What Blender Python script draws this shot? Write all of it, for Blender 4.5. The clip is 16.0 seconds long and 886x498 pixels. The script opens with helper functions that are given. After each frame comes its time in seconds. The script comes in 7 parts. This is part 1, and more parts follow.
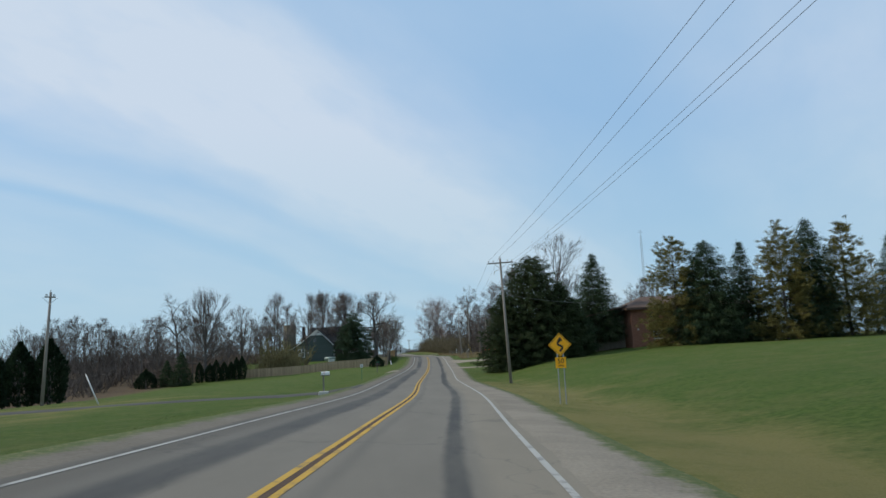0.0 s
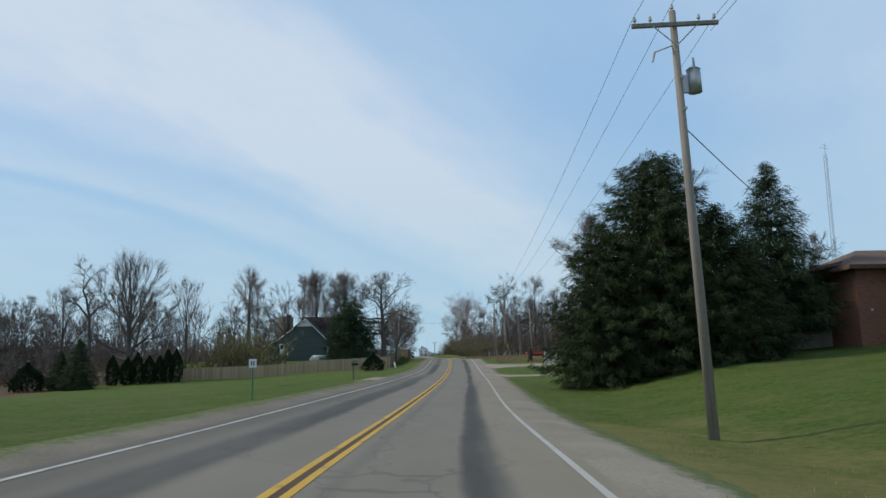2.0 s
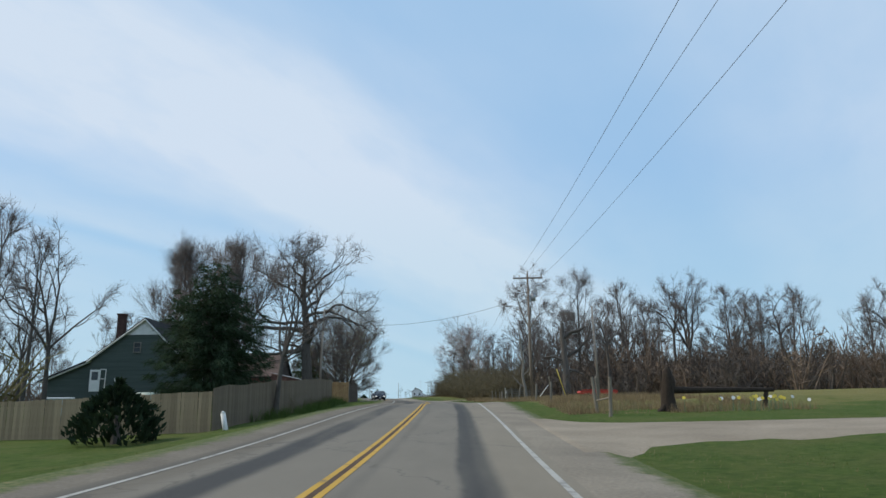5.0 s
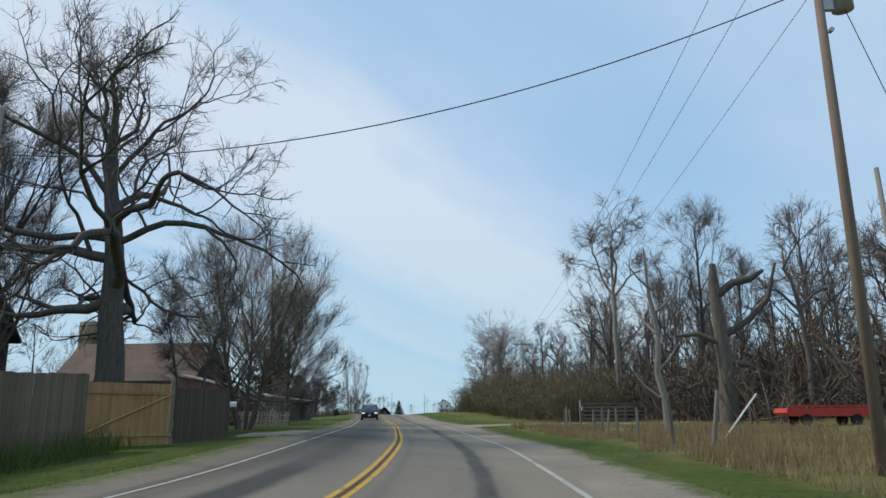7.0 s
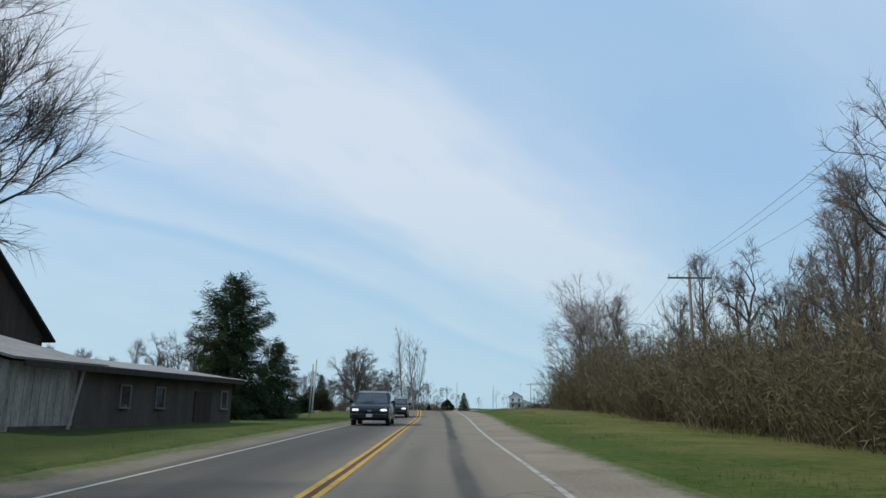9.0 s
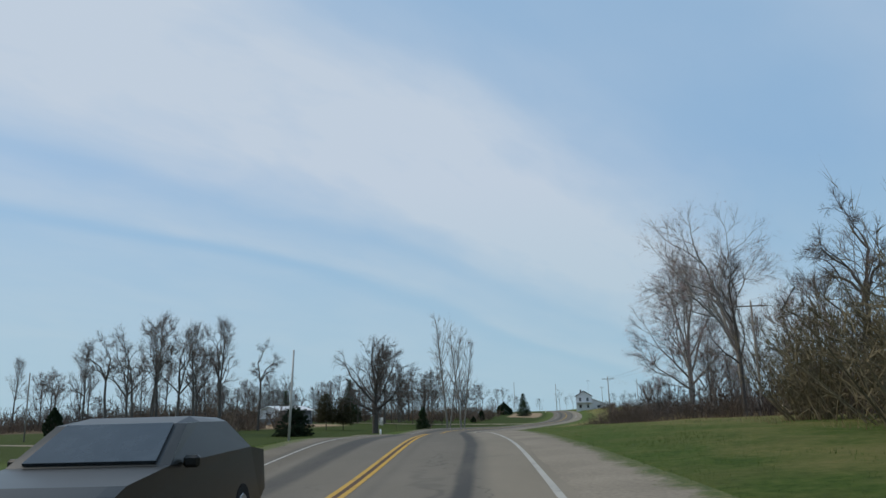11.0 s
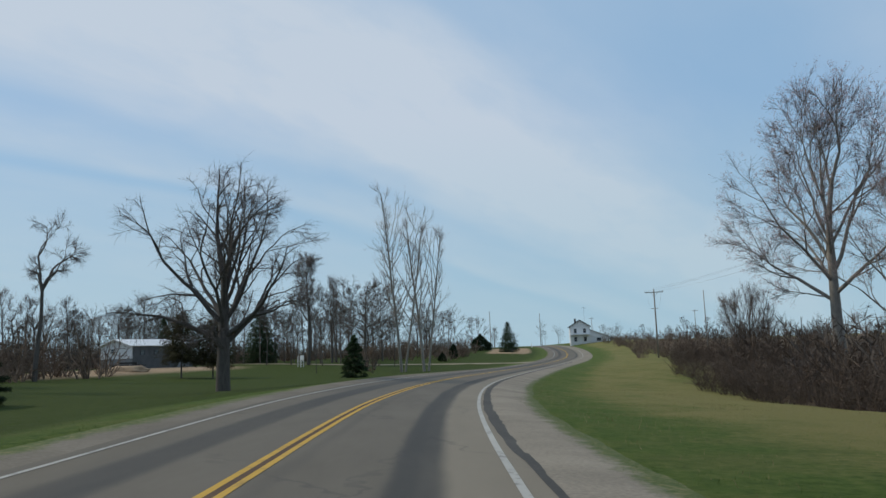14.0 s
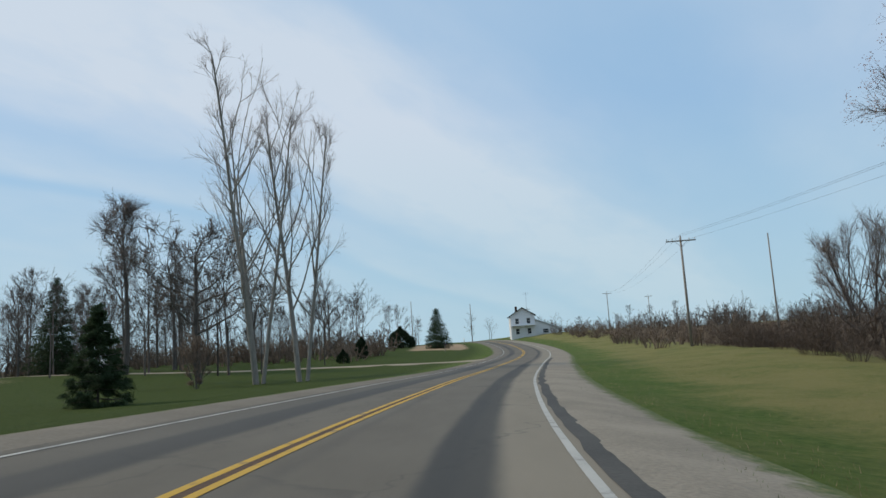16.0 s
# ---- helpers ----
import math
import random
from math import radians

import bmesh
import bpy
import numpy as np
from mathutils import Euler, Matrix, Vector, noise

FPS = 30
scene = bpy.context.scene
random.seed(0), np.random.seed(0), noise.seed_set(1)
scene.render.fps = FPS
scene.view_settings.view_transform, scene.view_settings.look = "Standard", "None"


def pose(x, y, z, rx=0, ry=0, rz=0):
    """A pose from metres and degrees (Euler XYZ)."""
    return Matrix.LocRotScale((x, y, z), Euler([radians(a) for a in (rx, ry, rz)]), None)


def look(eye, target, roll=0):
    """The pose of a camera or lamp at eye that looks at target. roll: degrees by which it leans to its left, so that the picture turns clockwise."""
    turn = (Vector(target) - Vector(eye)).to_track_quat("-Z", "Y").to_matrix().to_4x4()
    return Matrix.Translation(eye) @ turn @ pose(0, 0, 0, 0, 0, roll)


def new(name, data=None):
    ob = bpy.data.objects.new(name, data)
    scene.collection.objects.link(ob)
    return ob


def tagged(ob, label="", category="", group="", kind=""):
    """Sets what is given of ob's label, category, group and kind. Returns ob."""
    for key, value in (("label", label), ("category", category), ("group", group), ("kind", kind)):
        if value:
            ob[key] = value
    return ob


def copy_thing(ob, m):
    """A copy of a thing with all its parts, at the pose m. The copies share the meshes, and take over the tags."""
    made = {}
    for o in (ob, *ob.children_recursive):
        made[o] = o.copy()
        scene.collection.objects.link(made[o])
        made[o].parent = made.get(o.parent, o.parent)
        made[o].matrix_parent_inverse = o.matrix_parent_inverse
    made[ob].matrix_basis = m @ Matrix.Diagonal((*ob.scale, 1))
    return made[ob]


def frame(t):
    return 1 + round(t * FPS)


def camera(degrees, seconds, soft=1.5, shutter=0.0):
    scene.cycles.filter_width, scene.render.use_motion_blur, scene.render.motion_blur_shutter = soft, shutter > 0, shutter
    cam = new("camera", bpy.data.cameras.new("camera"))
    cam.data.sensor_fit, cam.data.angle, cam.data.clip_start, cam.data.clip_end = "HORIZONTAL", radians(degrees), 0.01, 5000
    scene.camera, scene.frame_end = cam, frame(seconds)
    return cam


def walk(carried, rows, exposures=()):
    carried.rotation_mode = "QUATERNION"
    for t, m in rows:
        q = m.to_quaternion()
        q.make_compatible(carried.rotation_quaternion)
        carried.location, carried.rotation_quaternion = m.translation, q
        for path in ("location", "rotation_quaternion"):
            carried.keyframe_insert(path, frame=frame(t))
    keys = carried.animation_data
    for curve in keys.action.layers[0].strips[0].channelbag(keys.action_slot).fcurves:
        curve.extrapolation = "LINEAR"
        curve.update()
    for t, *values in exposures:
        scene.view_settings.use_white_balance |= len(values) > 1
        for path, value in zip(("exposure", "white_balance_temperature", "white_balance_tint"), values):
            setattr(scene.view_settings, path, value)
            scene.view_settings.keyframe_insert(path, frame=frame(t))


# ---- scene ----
cam = camera(61.2, 16.0)
PATH = [
    (0, (1.049, 0.39, 0.67), (1.044, 2.37, 0.952), -2.6),
    (0.5, (1.133, 13.024, 0.451), (1.086, 15.003, 0.732), -0.3),
    (1, (1.286, 25.643, 0.259), (1.222, 27.62, 0.552), -1.0),
    (1.5, (1.118, 38.23, 0.144), (1.038, 40.205, 0.453), -1.0),
    (2, (0.609, 50.775, -0.087), (0.52, 52.75, 0.214), -0.8),
    (2.5, (0.19, 63.284, -0.22), (0.115, 65.254, 0.119), -1.6),
    (3, (0.074, 75.761, -0.174), (-0.026, 77.728, 0.175), -2.0),
    (5.5, (-0.891, 137.999, 0.489), (-0.979, 139.952, 0.911), -0.3),
    (6, (-1.268, 150.334, 0.843), (-1.377, 152.286, 1.267), -1.1),
    (6.5, (-1.728, 162.731, 1.266), (-1.862, 164.684, 1.676), 0.2),
    (7, (-2.235, 175.199, 1.523), (-2.407, 177.142, 1.965), -0.3),
    (7.5, (-3.221, 187.498, 1.804), (-3.412, 189.44, 2.24), -0.6),
    (8, (-4.489, 199.578, 1.965), (-4.675, 201.533, 2.344), -0.5),
    (8.5, (-5.918, 211.503, 2.082), (-6.182, 213.441, 2.498), -0.3),
    (9, (-7.788, 223.579, 2.172), (-8.142, 225.501, 2.596), 0.9),
    (11.5, (-18.284, 284.451, 3.368), (-18.787, 286.337, 3.802), -1.4),
    (12, (-21.08, 296.447, 3.565), (-21.572, 298.343, 3.968), -0.1),
    (12.5, (-24.036, 308.385, 3.539), (-24.513, 310.304, 3.836), -0.3),
    (13, (-26.946, 320.179, 3.289), (-27.445, 322.091, 3.602), -1.5),
    (13.5, (-29.809, 331.88, 2.895), (-30.283, 333.806, 3.158), -4.1),
    (14, (-32.536, 343.614, 2.627), (-32.932, 345.555, 2.902), -2.1),
    (14.5, (-35.092, 355.616, 2.477), (-35.437, 357.567, 2.748), -3.3),
    (15, (-37.276, 367.83, 2.269), (-37.566, 369.789, 2.547), -3.1),
    (15.5, (-39.104, 380.156, 2.025), (-39.359, 382.121, 2.301), -3.3),
    (16, (-40.473, 392.633, 1.803), (-40.654, 394.607, 2.071), -3.7),
]
walk(cam, [(t, look(eye, target, roll)) for t, eye, target, roll in PATH],
     exposures=[(0, 0.0, 6310, 10), (3, 0.0, 6310, 10), (5.5, 0.12, 6350, 10), (9, 0.08, 6420, 10), (11.5, -0.2, 6350, 10), (12.5, -0.2, 6350, 10), (13.5, -0.2, 6380, 10), (14.5, -0.1, 6440, 10), (15.5, 0.0, 6500, 10), (16, 0.0, 6500, 10)])

# ---- world and sun ----
SUN_ELEVATION, SUN_AZIMUTH = radians(42), radians(-82)   # azimuth from +y towards +x
world = bpy.data.worlds.new("sky")
scene.world = world
world.use_nodes = True


def wire(tree, *links):
    for a, b in links:
        tree.links.new(a, b)


def build_sky():
    nt = world.node_tree
    nt.nodes.clear()
    add = nt.nodes.new
    out, bg = add("ShaderNodeOutputWorld"), add("ShaderNodeBackground")
    sky = add("ShaderNodeTexSky")
    sky.sky_type, sky.sun_disc = "NISHITA", False
    sky.sun_elevation, sky.sun_rotation = SUN_ELEVATION, SUN_AZIMUTH
    sky.air_density, sky.dust_density, sky.ozone_density = 1.0, 0.9, 1.4
    coord, sep = add("ShaderNodeTexCoord"), add("ShaderNodeSeparateXYZ")
    # cloud layer: the direction laid on a level sheet
    lift = add("ShaderNodeMath"); lift.operation = "ADD"; lift.inputs[1].default_value = 0.22
    low = add("ShaderNodeMath"); low.operation = "MAXIMUM"; low.inputs[1].default_value = 0.06
    dx = add("ShaderNodeMath"); dx.operation = "DIVIDE"
    dy = add("ShaderNodeMath"); dy.operation = "DIVIDE"
    sheet = add("ShaderNodeCombineXYZ")
    wire(nt, (coord.outputs["Generated"], sep.inputs[0]), (sep.outputs["Z"], lift.inputs[0]), (lift.outputs[0], low.inputs[0]),
         (sep.outputs["X"], dx.inputs[0]), (low.outputs[0], dx.inputs[1]), (sep.outputs["Y"], dy.inputs[0]), (low.outputs[0], dy.inputs[1]),
         (dx.outputs[0], sheet.inputs[0]), (dy.outputs[0], sheet.inputs[1]))

    def layer(turn, sx, sy, shift, scale, detail, lo, hi, rough=0.55):
        m = add("ShaderNodeMapping")
        m.vector_type = "TEXTURE"
        m.inputs["Rotation"].default_value = (0, 0, radians(turn))
        m.inputs["Scale"].default_value = (sx, sy, 1)
        m.inputs["Location"].default_value = (*shift, 0)
        n = add("ShaderNodeTexNoise")
        n.inputs["Scale"].default_value, n.inputs["Detail"].default_value, n.inputs["Roughness"].default_value = scale, detail, rough
        n.inputs["Distortion"].default_value = 0.25
        r = add("ShaderNodeMapRange")
        r.interpolation_type = "SMOOTHSTEP"
        r.inputs["From Min"].default_value, r.inputs["From Max"].default_value = lo, hi
        wire(nt, (sheet.outputs[0], m.inputs[0]), (m.outputs[0], n.inputs["Vector"]), (n.outputs["Fac"], r.inputs["Value"]))
        return r.outputs[0]

    def calc(op, a, c, d=None):
        n = add("ShaderNodeMath")
        n.operation = op
        for k, v in enumerate((a, c, d)):
            if isinstance(v, (int, float)):
                n.inputs[k].default_value = v
            elif v is not None:
                wire(nt, (v, n.inputs[k]))
        return n.outputs[0]

    # cirrus streaks: they all run one way over the whole sky
    across = calc("MULTIPLY_ADD", dx.outputs[0], .85, calc("MULTIPLY", dy.outputs[0], -.53))
    soft = layer(58, 1.6, 0.7, (3.1, 1.7), 1.3, 5.0, 0.0, 1.0, 0.5)
    fine = layer(66, 1.5, 0.8, (0.4, 2.2), 4.0, 7.0, 0.25, 0.8)
    veil = layer(20, 1.5, 1.2, (0.3, 5.2), 1.1, 4.0, 0.3, 0.8)
    across = calc("MULTIPLY_ADD", calc("SUBTRACT", soft, .5), .30, across)
    ramp = add("ShaderNodeValToRGB")
    ramp.color_ramp.interpolation = "EASE"
    stops = ((-4, .55), (-2.6, .5), (-2.14, .35), (-2.03, .12), (-1.92, .55), (-1.82, .45), (-1.72, .3), (-1.60, .6), (-1.42, 1), (-1.18, 1),
             (-1.06, .7), (-.94, .35), (-.8, .16), (-.6, .12), (-.3, .32), (0, .5), (.4, .3), (1, .6), (2, .35), (4, .6))
    e = ramp.color_ramp.elements
    e[0].color, e[1].color = (.55, .55, .55, 1), (.6, .6, .6, 1)
    for q, v in stops[1:-1]:
        e.new((q + 4) / 8).color = (v, v, v, 1)
    wire(nt, (calc("MULTIPLY_ADD", across, 1 / 8, .5), ramp.inputs[0]))
    amount = calc("MULTIPLY", ramp.outputs[0], calc("MULTIPLY_ADD", fine, .45, .75))
    amount = calc("MINIMUM", calc("MULTIPLY_ADD", veil, .14, amount), .96)

    def mixed(fac, a, c):
        x = add("ShaderNodeMix")
        x.data_type = "RGBA"
        for slot, v in (("Factor", fac), ("A", a), ("B", c)):
            if isinstance(v, tuple):
                x.inputs[slot].default_value = (*v, 1)
            elif isinstance(v, (int, float)):
                x.inputs[slot].default_value = v
            else:
                wire(nt, (v, x.inputs[slot]))
        return x.outputs["Result"]

    haze = add("ShaderNodeMapRange")
    haze.inputs["From Min"].default_value, haze.inputs["From Max"].default_value = -0.02, 0.30
    haze.inputs["To Min"].default_value, haze.inputs["To Max"].default_value = 0.80, 0.0
    wire(nt, (sep.outputs["Z"], haze.inputs["Value"]))
    clear = mixed(.85, sky.outputs[0], (2.0, 3.5, 5.2))
    colour = mixed(haze.outputs[0], mixed(amount, clear, (4.3, 4.9, 5.6)), (3.0, 4.4, 5.0))
    wire(nt, (colour, bg.inputs["Color"]), (bg.outputs[0], out.inputs[0]))
    bg.inputs["Strength"].default_value = SKY_STRENGTH


SKY_STRENGTH = 0.142
build_sky()
sun = new("sun", bpy.data.lights.new("sun", "SUN"))
sun.data.energy, sun.data.angle, sun.data.color = 2.35, radians(5), (1.0, 0.87, 0.67)
sun.matrix_world = look((math.sin(SUN_AZIMUTH) * math.cos(SUN_ELEVATION) * 100, math.cos(SUN_AZIMUTH) * math.cos(SUN_ELEVATION) * 100,
                         math.sin(SUN_ELEVATION) * 100), (0, 0, 0))


# ---- materials ----
def material(name, colors, scale=3.0, fine=40.0, rough=0.85, metal=0.0, bump=0.15, stretch=(1, 1, 1), vary=0.0, object_space=True, spec=0.3, island=False):
    """A grained surface: two or three colours mixed by a coarse and a fine noise, with relief."""
    m = bpy.data.materials.new(name)
    m.use_nodes = True
    nt = m.node_tree
    add, b = nt.nodes.new, nt.nodes["Principled BSDF"]
    if object_space:
        src = add("ShaderNodeTexCoord").outputs["Object"]
    else:
        src = add("ShaderNodeNewGeometry").outputs["Position"]
    mp = add("ShaderNodeMapping")
    mp.inputs["Scale"].default_value = stretch
    coarse, grain = add("ShaderNodeTexNoise"), add("ShaderNodeTexNoise")
    coarse.inputs["Scale"].default_value, coarse.inputs["Detail"].default_value = scale, 5
    grain.inputs["Scale"].default_value, grain.inputs["Detail"].default_value = fine, 4
    ramp = add("ShaderNodeValToRGB")
    e = ramp.color_ramp.elements
    e[0].position, e[1].position = 0.33, 0.68
    e[0].color, e[1].color = (*colors[0], 1), (*colors[1], 1)
    if len(colors) > 2:
        k = e.new(0.84)
        k.color = (*colors[2], 1)
    half = add("ShaderNodeMath"); half.operation = "MULTIPLY_ADD"; half.inputs[1].default_value = 0.45
    rest = add("ShaderNodeMath"); rest.operation = "MULTIPLY"; rest.inputs[1].default_value = 0.55
    wire(nt, (src, mp.inputs[0]), (mp.outputs[0], coarse.inputs["Vector"]), (mp.outputs[0], grain.inputs["Vector"]),
         (coarse.outputs["Fac"], rest.inputs[0]), (grain.outputs["Fac"], half.inputs[0]), (rest.outputs[0], half.inputs[2]), (half.outputs[0], ramp.inputs[0]))
    colour = ramp.outputs[0]
    if vary:
        rnd = add("ShaderNodeNewGeometry").outputs["Random Per Island"] if island else add("ShaderNodeObjectInfo").outputs["Random"]
        rng = add("ShaderNodeMapRange")
        rng.inputs["To Min"].default_value, rng.inputs["To Max"].default_value = 1 - vary, 1 + vary
        hsv = add("ShaderNodeHueSaturation")
        wire(nt, (rnd, rng.inputs["Value"]), (rng.outputs[0], hsv.inputs["Value"]), (colour, hsv.inputs["Color"]))
        colour = hsv.outputs[0]
    wire(nt, (colour, b.inputs["Base Color"]))
    b.inputs["Roughness"].default_value, b.inputs["Metallic"].default_value = rough, metal
    b.inputs["Specular IOR Level"].default_value = spec
    if bump:
        bm = add("ShaderNodeBump")
        bm.inputs["Strength"].default_value, bm.inputs["Distance"].default_value = bump, 0.02
        wire(nt, (grain.outputs["Fac"], bm.inputs["Height"]), (bm.outputs[0], b.inputs["Normal"]))
    return m


def foliage(name, dark, light, through_light=0.25):
    """Leaves or needles: colour by island and by a coarse noise, a little light coming through."""
    m = material(name, (dark, light), 0.9, 9.0, 0.75, bump=0, vary=0.35, island=True, spec=0.15)
    nt = m.node_tree
    b, out = nt.nodes["Principled BSDF"], nt.nodes["Material Output"]
    tr, mx = nt.nodes.new("ShaderNodeBsdfTranslucent"), nt.nodes.new("ShaderNodeMixShader")
    mx.inputs[0].default_value = through_light
    src = b.inputs["Base Color"].links[0].from_socket
    wire(nt, (src, tr.inputs[0]), (b.outputs[0], mx.inputs[1]), (tr.outputs[0], mx.inputs[2]), (mx.outputs[0], out.inputs[0]))
    return m


GALVANISED = material("galvanised_steel", ((.30, .31, .32), (.46, .47, .48)), 4, 60, .45, .7, .05)
POLE_WOOD = material("weathered_pole_wood", ((.17, .15, .13), (.30, .27, .24), (.38, .35, .31)), 1.2, 14, .9, stretch=(6, 6, .5), bump=.4)
OLD_WOOD = material("grey_old_wood", ((.13, .12, .10), (.26, .24, .21)), 2, 20, .92, stretch=(5, 5, .6), bump=.5, vary=.2)
BARK = material("grey_bark", ((.066, .058, .052), (.145, .130, .116), (.20, .184, .168)), 2.2, 16, .95, stretch=(4, 4, .8), bump=.6, vary=.18)
TWIG = material("brown_twigs", ((.092, .076, .070), (.182, .155, .140)), .6, 5, .95, bump=0, vary=.25)
PALE_BARK = material("pale_bark", ((.17, .155, .135), (.30, .278, .245), (.37, .345, .31)), 2.0, 14, .9, stretch=(3, 3, .8), bump=.4, vary=.12)
PALE_TWIG = material("pale_twigs", ((.17, .145, .13), (.29, .255, .232)), .6, 5, .9, bump=0, vary=.2)
THICKET = material("thicket_stems", ((.115, .086, .066), (.21, .158, .120), (.27, .205, .155)), .25, 3, .95, bump=0, vary=.3, object_space=False, island=True)
FAR_TWIG = material("far_wood_stems", ((.075, .062, .053), (.145, .122, .105), (.19, .165, .142)), .12, 2, .95, bump=0, vary=.3, object_space=False, island=True)
BUD = foliage("reddish_buds", (.36, .25, .25), (.55, .40, .38), .5)
WILLOW_LEAF = foliage("young_yellow_green_leaves", (.22, .24, .10), (.38, .40, .18), .5)
SPRUCE = foliage("dark_spruce_needles", (.026, .044, .022), (.056, .088, .038))
YEW = foliage("deep_green_needles", (.025, .040, .018), (.064, .085, .031), .12)
PINE = foliage("yellow_green_pine_needles", (.065, .078, .028), (.29, .235, .075))
BLUE_SPRUCE = foliage("grey_green_needles", (.024, .046, .024), (.064, .098, .050))
ARBOR = foliage("arborvitae_sprays", (.010, .022, .012), (.030, .048, .022))
DRY_GRASS = foliage("dry_grass_blades", (.165, .118, .066), (.37, .285, .165))
GREEN_GRASS = foliage("green_grass_blades", (.042, .082, .018), (.105, .15, .038))
WHITE_PAINT = material("white_paint", ((.62, .62, .60), (.80, .80, .78)), 2, 30, .6, bump=.05)
BLACK_PAINT = material("black_paint", ((.012, .012, .012), (.03, .03, .03)), 4, 40, .5, bump=.03)
SIGN_YELLOW = material("amber_sign_sheeting", ((.92, .40, .006), (.98, .46, .012)), 2, 30, .35, bump=.02)
FENCE_FRESH = material("tan_fence_boards", ((.27, .19, .115), (.44, .335, .215), (.52, .41, .28)), 1.2, 12, .9, stretch=(6, 6, .4), bump=.35, vary=.2)
FENCE_DARK = material("dark_brown_fence_boards", ((.060, .045, .034), (.12, .092, .070), (.16, .125, .098)), 1.2, 12, .92, stretch=(6, 6, .4), bump=.35, vary=.18)
FENCE_GREY = material("silver_grey_fence_boards", ((.115, .090, .064), (.215, .170, .120), (.27, .225, .165)), 1.2, 12, .92, stretch=(6, 6, .4), bump=.35, vary=.18)
NEW_LUMBER = material("new_yellow_lumber", ((.25, .15, .07), (.42, .27, .13)), 1.5, 14, .8, stretch=(5, 5, .5), bump=.2, vary=.12)
CONCRETE = material("concrete", ((.36, .35, .33), (.55, .54, .51)), 3, 40, .9, bump=.2)
GLASS = material("dark_window_glass", ((.02, .025, .03), (.05, .06, .07)), 1, 5, .06, bump=0, spec=.8)
METAL_ROOF = material("grey_metal_roof", ((.20, .18, .165), (.34, .32, .31), (.24, .16, .12)), .7, 9, .6, .2, .1)
DARK_SHINGLE = material("dark_shingles", ((.025, .026, .028), (.060, .060, .062)), 2, 30, .95, bump=.5)
BROWN_SHINGLE = material("brown_shingles", ((.085, .056, .043), (.165, .112, .088)), 2, 30, .95, bump=.5)
RUST = material("rusty_steel", ((.10, .055, .03), (.24, .17, .10), (.30, .26, .20)), 2, 20, .8, .2, .2)
RED_PAINT = material("red_paint", ((.38, .035, .025), (.52, .06, .04)), 2, 20, .5, bump=.05)

# ---- the line of the road: y, x and height of its middle, cross fall ----
CENTRE = np.array([
    (-90, -0.99, 0.19, 0.019), (0, -1.06, -0.61, 0.074), (18, -0.97, -0.90, 0.069), (38, -0.85, -1.19, 0.049), (60, -1.47, -1.38, 0.047),
    (76, -1.78, -1.48, 0.074), (107, -2.13, -1.29, 0.060), (138, -2.83, -0.80, 0.021), (163, -3.60, 0.09, 0.015),
    (175, -4.17, 0.44, -0.012), (187.5, -4.73, 0.51, 0.020), (200, -5.95, 0.75, 0.036), (211.5, -7.64, 0.86, 0.039), (224, -9.64, 1.00, 0.021),
    (254, -15.08, 1.33, 0.013), (284.5, -20.76, 1.86, -0.027), (297, -23.46, 2.25, 0.017), (309, -26.41, 2.17, -0.007),
    (332, -32.27, 1.67, 0.012), (344, -35.15, 1.28, 0.029), (368, -40.01, 1.14, 0.055), (392.6, -42.94, 0.85, 0.068), (420, -43.44, 0.53, 0.044),
    (450, -42.23, 0.34, 0.002), (480, -40.41, 0.50, -0.001)])
AHEAD = np.array([(505, -39.8, .85, 0), (530, -40.8, 1.5, 0), (560, -43.4, 2.4, 0), (590, -47.5, 3.3, 0), (630, -56, 4.0, 0), (700, -76, 4.1, 0), (900, -130, 3.6, 0)])
LINE = np.vstack([CENTRE, AHEAD])


def slopes(xs, ys):
    d = np.diff(ys) / np.diff(xs)
    h = np.diff(xs)
    m = np.empty_like(ys)
    m[1:-1] = (d[:-1] * h[1:] + d[1:] * h[:-1]) / (h[1:] + h[:-1])
    m[0], m[-1] = d[0], d[-1]
    return m


TANGENTS = [slopes(LINE[:, 0], LINE[:, k]) for k in range(4)]


def along(y, k, turn=False):
    """Column k of the road's line at y, smooth between its rows; turn: its slope instead."""
    y = np.clip(np.asarray(y, float), LINE[0, 0], LINE[-1, 0])
    i = np.clip(np.searchsorted(LINE[:, 0], y) - 1, 0, len(LINE) - 2)
    x0, x1 = LINE[i, 0], LINE[i + 1, 0]
    h, t = x1 - x0, (y - x0) / (x1 - x0)
    a, b, m, n = LINE[i, k], LINE[i + 1, k], TANGENTS[k][i] * h, TANGENTS[k][i + 1] * h
    if turn:
        return ((6 * t**2 - 6 * t) * (a - b) + (3 * t**2 - 4 * t + 1) * m + (3 * t**2 - 2 * t) * n) / h
    return (2 * t**3 - 3 * t**2 + 1) * a + (t**3 - 2 * t**2 + t) * m + (3 * t**2 - 2 * t**3) * b + (t**3 - t**2) * n


